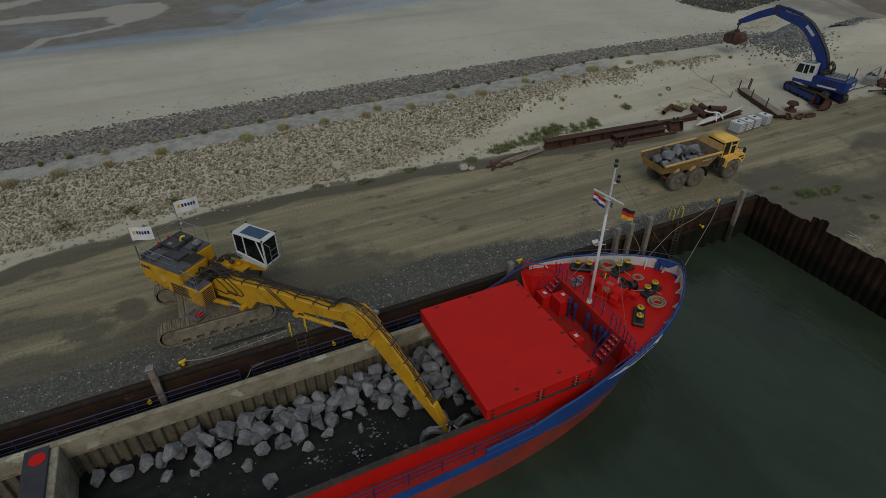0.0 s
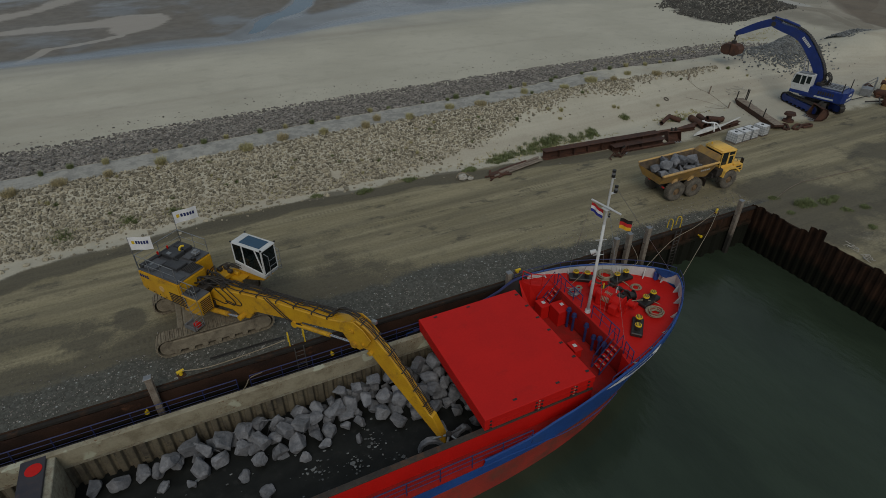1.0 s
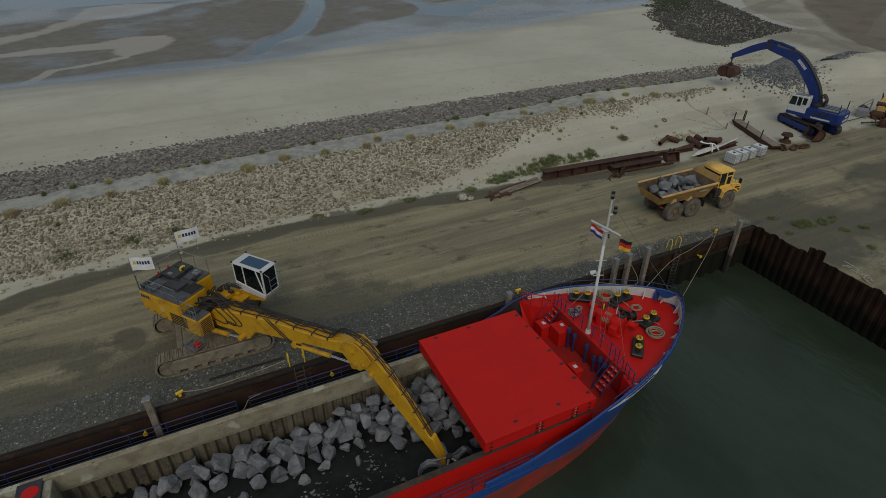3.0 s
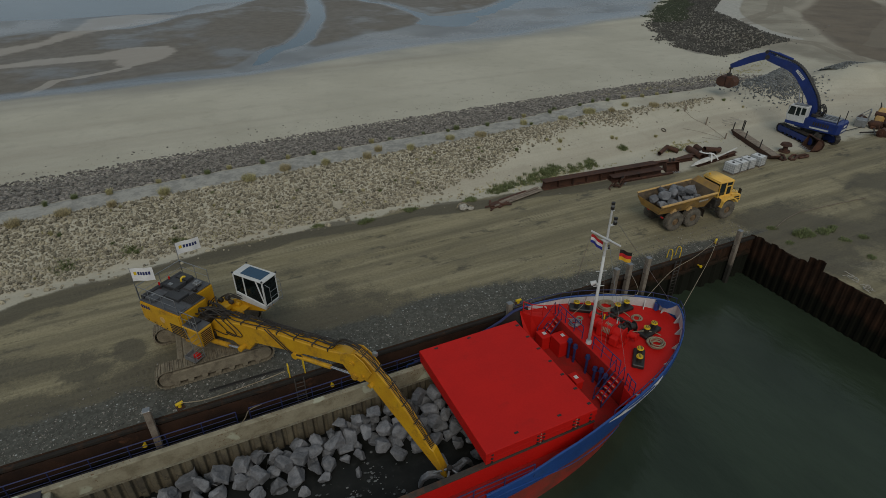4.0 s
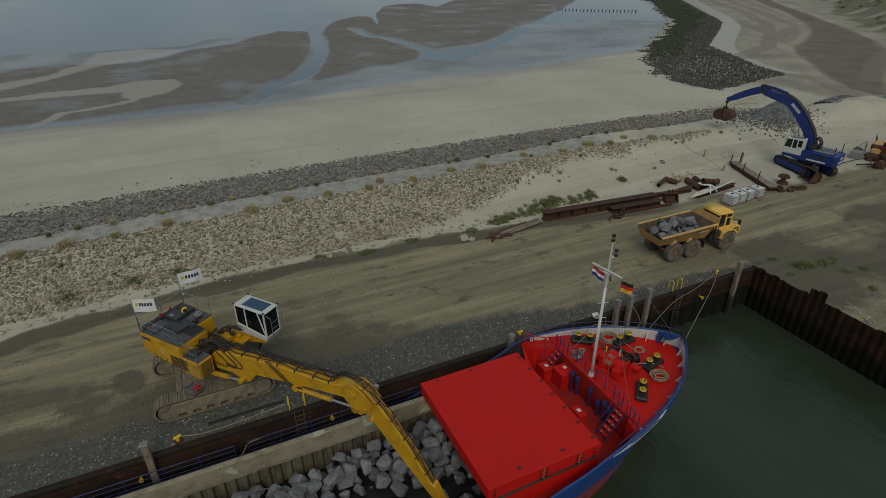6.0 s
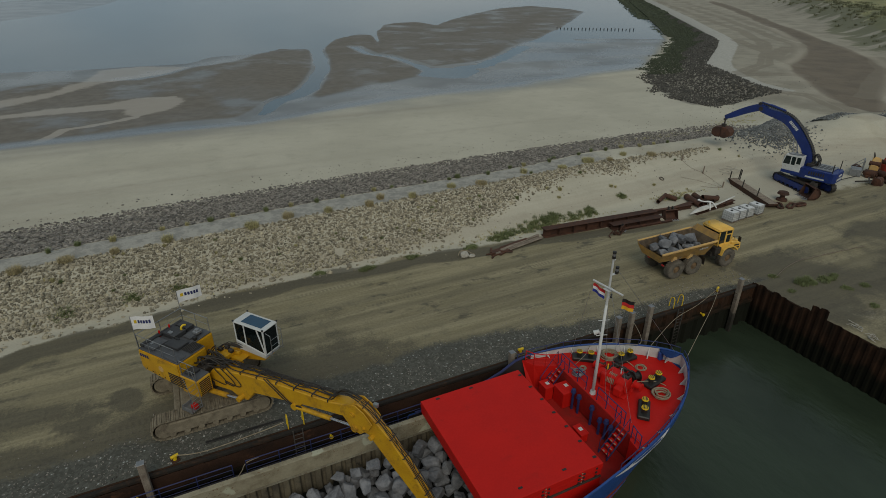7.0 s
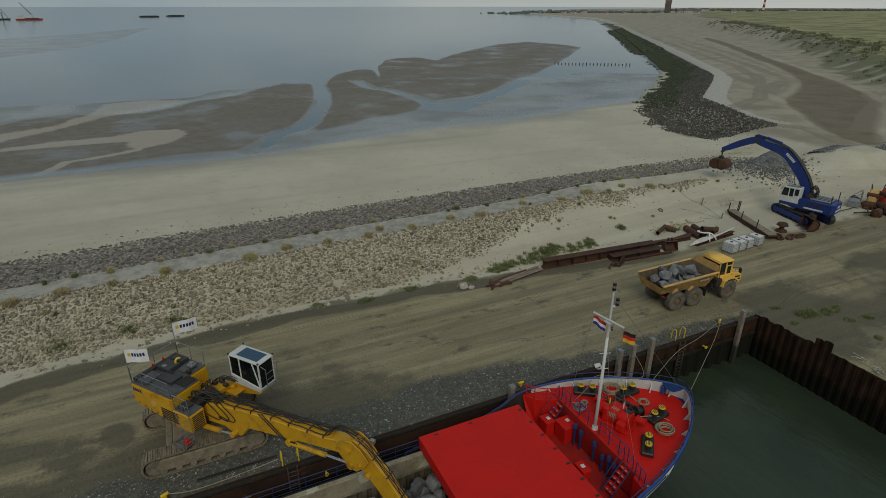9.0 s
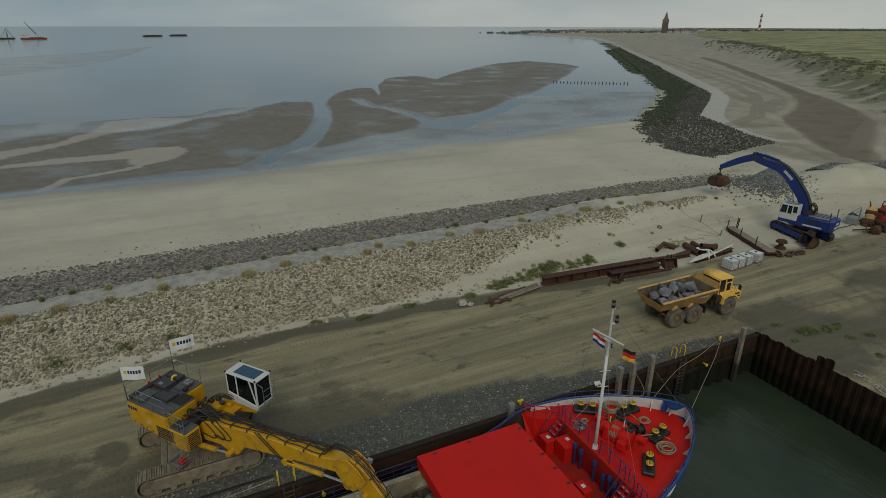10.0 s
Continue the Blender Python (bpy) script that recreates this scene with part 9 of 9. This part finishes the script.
def cottage(x, y, z, w, d, h, a, mat):
    t = thing("house", pose(x, y, z, 0, 0, a), "distant pale house with a dark pitched roof", "house", "houses of the far village")
    bm = B()
    box(bm, (-w / 2, -d / 2, 0), (w / 2, d / 2, h))
    part("wall", bm, mat, t)
    bm = B()
    prism(bm, [(-w / 2 - 0.5, h), (w / 2 + 0.5, h), (0, h + w * 0.45)], -d / 2 - 0.4, d / 2 + 0.4)
    part("roof", bm, M_ROOF, t)
    for k in range(3):
        bm = B()
        box(bm, (-w / 2 - 0.06, -d / 2 + d * (k + 0.6) / 3.4, h * 0.35), (-w / 2 + 0.02, -d / 2 + d * (k + 0.6) / 3.4 + 1.4, h * 0.75))
        part("window", bm, M_GLASS, t)


rg = random.Random(31)
for x, y in ((1100, 1573), (1127, 1565), (1154, 1556), (1181, 1547), (1052, 1211), (1099, 1195), (1036, 953), (1054, 946), (1075, 940), (1221, 965), (1144, 1415), (1300, 1330), (1380, 1240), (1500, 1290), (1700, 1150), (1120, 1480), (1010, 1290), (1450, 1100)):
    cottage(x, y, gz(x, y) - 0.5, rg.uniform(7, 11), rg.uniform(9, 18), rg.uniform(3.5, 6), rg.uniform(0, 90), rg.choice((M_HOUSE, M_HOUSE, M_BRICK)))
# belt of trees on the skyline
bm = B()
for _ in range(700):
    t = rg.random()
    x, y = 1000 + 1300 * t + rg.uniform(-40, 40), 1650 - 560 * t + rg.uniform(-120, 120)
    s = rg.uniform(2, 5)
    stone(bm, (s * 1.6, s * 1.6, s), rg, (x, y, gz(x, y) + s * 0.5), 3, 1)
tagged(part("far_woods", bm, M_FARWOOD), "dark belt of low trees on the skyline", "woods", kind="stuff")


def vessel(x, y, a, L, hull, parts_, label):
    t = thing("work_vessel", pose(x, y, SEA_Z, 0, 0, a) @ Matrix.Scale(0.68, 4), label, "ship", "vessels at sea")
    bm = B()
    prism(bm, [(-L / 2, 3.4), (-L / 2 + 2, -1), (L / 2 - 4, -1), (L / 2, 3.8)], -6, 6)
    part("hull", bm, hull, t)
    for nm, lo, hi, mat in parts_:
        bm = B()
        part(nm, box(bm, lo, hi, bev=0.3), mat, t)
    return t


vessel(-16, 1501, 12, 62, M_DARK, [("hold", (-24, -4, 3), (24, 4, 5), M_DARK)], "long dark hopper barge far out at sea")
vessel(40, 1560, 10, 60, M_DARK, [("hold", (-24, -4, 3), (24, 4, 5), M_DARK)], "long dark hopper barge far out at sea")
d = vessel(-212, 1297, 14, 62, M_RED_HULL, [("deckhouse", (-26, -5, 3.4), (-12, 5, 14), M_WHITE), ("deck", (-10, -5, 3.4), (22, 5, 5), M_DARK)], "red-hulled crane vessel with a raised jib at sea")
bm = B()
rod(bm, (8, 0, 5), (8, 0, 14), 2.5, seg=10)
part("crane_base", bm, M_WHITE, d)
bm = B()
rod(bm, (8, 0, 12), (-14, 0, 44), 1.0, 0.6, 6)
part("crane_jib", bm, M_DARK, d)
d = vessel(-262, 1330, 14, 46, M_DARK, [("deckhouse", (-16, -5, 3.4), (-4, 5, 12), M_WHITE), ("gantry", (4, -2, 3), (7, 2, 20), M_GREY)], "dark dredger with white deckhouse at sea")
bm = B()
rod(bm, (6, 0, 28), (18, 0, 4), 0.6, seg=6), rod(bm, (6, 0, 28), (-8, 0, 4), 0.6, seg=6)
part("a_frame", bm, M_GREY, d)
# row of stakes in the shallows
for k in range(22):
    x, y = 172 + 1.35 * k, 210 - 1.0 * k
    bm = B()
    rod(bm, (x, y, -4), (x, y, SEA_Z + 0.5 + 0.3 * rg.random()), 0.22, seg=6)
    tagged(part("groyne_stake", bm, M_BLACK), "dark timber groyne stake standing in shallow water", "stake", "groyne stakes")


# ---- stones of the dike: the lowest course as single parts, the rest joined ----
UNIT = [(math.cos(a) * math.cos(b), math.sin(a) * math.cos(b), math.sin(b)) for b, n, o in ((-0.5, 5, 0.0), (0.5, 5, 0.6)) for a in [o + 2 * math.pi * k / n for k in range(n)]] + [(0, 0, -1), (0, 0, 1)]
UNIT_F = [(k, (k + 1) % 5, 5 + k) for k in range(5)] + [((k + 1) % 5, 5 + (k + 1) % 5, 5 + k) for k in range(5)] + [((k + 1) % 5, k, 10) for k in range(5)] + [(5 + k, 5 + (k + 1) % 5, 11) for k in range(5)]
UNIT_V = np.array(UNIT)


def stones(name, spots, material, label, seed):
    """Many broken stones in one mesh; spots: rows of x, y, z, size."""
    rs = np.random.RandomState(seed)
    n = len(spots)
    sp = np.array(spots)
    v = UNIT_V[None] * rs.uniform(0.6, 1.45, (n, 12, 1))
    v = np.clip(v, -rs.uniform(0.45, 0.95, (n, 1, 3)), rs.uniform(0.45, 0.95, (n, 1, 3)))
    v *= (sp[:, 3, None] * rs.uniform(0.7, 1.3, (n, 3)) * [1.15, 0.95, 0.85])[:, None]
    a = rs.uniform(0, 2 * np.pi, n)
    tilt = rs.uniform(-0.8, 0.8, n)
    x, y, z = v[..., 0], v[..., 1], v[..., 2]
    y, z = y * np.cos(tilt)[:, None] - z * np.sin(tilt)[:, None], y * np.sin(tilt)[:, None] + z * np.cos(tilt)[:, None]
    x, y = x * np.cos(a)[:, None] - y * np.sin(a)[:, None], x * np.sin(a)[:, None] + y * np.cos(a)[:, None]
    v = np.stack([x, y, z], -1) + sp[:, None, :3]
    f = (np.array(UNIT_F)[None] + 12 * np.arange(n)[:, None, None]).reshape(-1, 3)
    me = bpy.data.meshes.new(name)
    me.from_pydata(v.reshape(-1, 3).tolist(), [], f.tolist())
    me.materials.append(material)
    return tagged(new(name, me), label, "stones", kind="stuff")


def dike_stones():
    rs = np.random.RandomState(77)
    n = 120000
    X = rs.uniform(-34, 62, n)
    toe, top = toe_of(X), top_of(X)
    u = rs.uniform(0.02, 1.0, n)
    Y = toe + u * (top - toe)
    # sand covers the foot of the slope towards the yard
    cover = np.interp(X, [-34, 4, 12, 19, 26, 34, 48, 62], [0.06, 0.07, 0.10, 0.22, 0.50, 0.80, 0.92, 0.97]) + 0.14 * wob(X, Y, 0.5, 5)
    patch = wob(X, Y, 0.9, 2) + 0.35 * wob(X, Y, 2.3, 5) > -1.0
    ok = (u > cover + rs.normal(0, 0.09, n) * (X > 5) + rs.normal(0, 0.02, n)) & patch & (rs.uniform(0, 1, n) < np.interp(X, [8, 27, 45], [1, 0.95, 0.6]))
    X, Y = X[ok], Y[ok]
    # thin out so that stones lie side by side
    cell, seen, keep = 0.178, {}, []
    S = rs.uniform(0.07, 0.168, len(X)) * (1 + 0.3 * (rs.uniform(0, 1, len(X)) > 0.93))
    for i in range(len(X)):
        c = (int(X[i] / cell), int(Y[i] / cell))
        if seen.get(c, 0) < 1:
            seen[c] = seen.get(c, 0) + 1
            keep.append(i)
    X, Y, S = X[keep], Y[keep], S[keep]
    Z = height(X, Y) + S * rs.uniform(0.05, 0.5, len(X))
    order = np.argsort((X - 2) ** 2 * 0.05 + (Y - toe_of(X)) ** 2)
    rest = order[300:]
    stones("dike_stones", np.stack([X, Y, Z, S], -1)[rest], M_STONE, "tan broken stones covering the sandy dike slope", 5)
    dike = thing("dike_revetment", None, "tan broken stones set along the foot of the dike", "revetment", kind="structure")
    rg = random.Random(9)
    protos = []
    for k in range(8):
        bm = B()
        stone(bm, (1.1, 0.95, 0.7), rg, (0, 0, 0), 8, 1)
        bm.normal_update()
        me = bpy.data.meshes.new("stone")
        bm.to_mesh(me)
        bm.free()
        me.materials.append(M_STONE)
        protos.append(me)
    for i in order[:300]:
        ob = new("stone", rg.choice(protos))
        ob.parent = dike
        ob.matrix_local = pose(X[i], Y[i], Z[i], rg.uniform(-25, 25), rg.uniform(-25, 25), rg.uniform(0, 360)) @ Matrix.Scale(S[i] * 0.95, 4)
    # dark stones on the seaward face
    n = 30000
    X = rs.uniform(-34, 84, n)
    Y = back_of(X) + 0.2 + rs.uniform(0, 1, n) ** 1.25 * (foot_of(X) - back_of(X) + 0.8)
    ok = rs.uniform(0, 1, n) < np.interp(X, [60, 84], [1, 0.15])
    X, Y = X[ok], Y[ok]
    S = rs.uniform(0.07, 0.19, len(X))
    stones("shore_stones", np.stack([X, Y, height(X, Y) + S * 0.15, S], -1), M_STONE_DARK, "dark weathered stones of the seaward revetment", 6)
    # bank of rock by the yard and along the mound
    n = 12000
    far = np.arange(n) % 4 == 0
    X = np.concatenate([np.where(far[:n // 2], rs.normal(74.5, 3.2, n // 2), rs.normal(78.4, 2.0, n // 2)), np.linspace(88, 120, n // 2)])
    Y = np.concatenate([np.where(far[:n // 2], rs.normal(24.6, 1.8, n // 2), rs.normal(26.6, 1.2, n // 2)), 26.4 + 0.05 * (np.linspace(88, 120, n // 2) - 88) + 0.5 * np.sin(np.linspace(0, 9, n // 2)) + rs.normal(0, 0.9, n // 2)])
    S = rs.uniform(0.06, 0.17, n)
    lift = np.where(np.arange(n) < n // 2, 0.15 + 0 * X, 0.5 * np.exp(-((Y - 26.8) / 1.2) ** 2)) * rs.uniform(0.4, 1, n)
    stones("rock_heap", np.stack([X, Y, height(X, Y) + lift, S], -1), M_ROCK_DARK, "heap of dark grey quarry stone on the sand", 7)
    # far groyne
    n = 230000
    X, Y = rs.uniform(95, 260, n), rs.uniform(48, 240, n)
    ok = inside(DARK, X, Y) > -0.6 + np.where(inside(LAND, X, Y) < 5, 2.4 * wob(X, Y, 0.5, 3) + rs.normal(0, 0.7, n), 0.0)
    X, Y = X[ok], Y[ok]
    S = rs.uniform(0.11, 0.24, len(X)) * np.interp(X, [130, 220], [1, 1.5])
    green = (X + 0.35 * Y + 6 * wob(X, Y, 0.12, 3) > 146) & (inside(LAND, X, Y) < 8 + 4 * wob(X, Y, 0.2, 1))
    spots = np.stack([X, Y, height(X, Y) + 0.1, S], -1)
    stones("groyne_stones", spots[~green], M_GROYNE, "dark grey stones of the far sea wall", 8)
    stones("weedy_stones", spots[green], M_WEEDSTONE, "green weed-grown stones at the foot of the far sea wall", 18)
    n = 90000
    X, Y = rs.uniform(250, 470, n), rs.uniform(230, 500, n)
    ok = inside(DARK, X, Y) > -0.6 + np.where(inside(LAND, X, Y) < 5, 2.4 * wob(X, Y, 0.5, 3) + rs.normal(0, 0.7, n), 0.0)
    X, Y = X[ok], Y[ok]
    S = rs.uniform(0.5, 1.1, len(X))
    stones("far_wall_stones", np.stack([X, Y, height(X, Y) + 0.1, S], -1), M_WEEDSTONE, "dark weed-grown stones of the distant sea wall", 19)
    # gravel scattered on the quay apron, lumps on the road edge
    n = 4200
    X = rs.uniform(-24, 41, n)
    Y = np.abs(rs.normal(0, 1.5, n)) + 0.15
    S = rs.uniform(0.02, 0.055, n)
    stones("quay_gravel", np.stack([X, Y, height(X, Y) + 0.01, S], -1), M_STONE_DARK, "loose grey gravel scattered along the quay edge", 9)
    n = 260
    X = rs.uniform(-20, 28, n)
    Y = toe_of(X) + rs.normal(-0.4, 0.7, n)
    S = np.abs(rs.normal(0.08, 0.08, n)) + 0.04
    stones("road_edge_stones", np.stack([X, Y, height(X, Y), S], -1), M_STONE, "stray stones along the edge of the dirt road", 10)
    # bits of wood, stone and rust on the sand of the yard
    n = 520
    X = rs.uniform(26, 86, n)
    Y = toe_of(X) + rs.uniform(-6, 9, n)
    S = np.abs(rs.normal(0.0, 0.035, n)) + 0.02
    stones("yard_litter", np.stack([X, Y, height(X, Y), S], -1), M_STONE_DARK, "small stones and litter strewn over the sand", 13)
    # tide wrack on the beach
    n = 700
    X = rs.uniform(-34, 150, n)
    Y = foot_of(X) + np.interp(X, [-34, 30, 90, 150], [2.0, 4.5, 5.0, 20]) + rs.normal(0, 1, n) * np.interp(X, [-30, 60, 150], [0.7, 1.6, 5])
    S = np.abs(rs.normal(0.0, 0.05, n)) + 0.03
    stones("tide_wrack", np.stack([X, Y, height(X, Y), S], -1), M_STONE_DARK, "dark line of tide wrack along the beach", 11)


dike_stones()
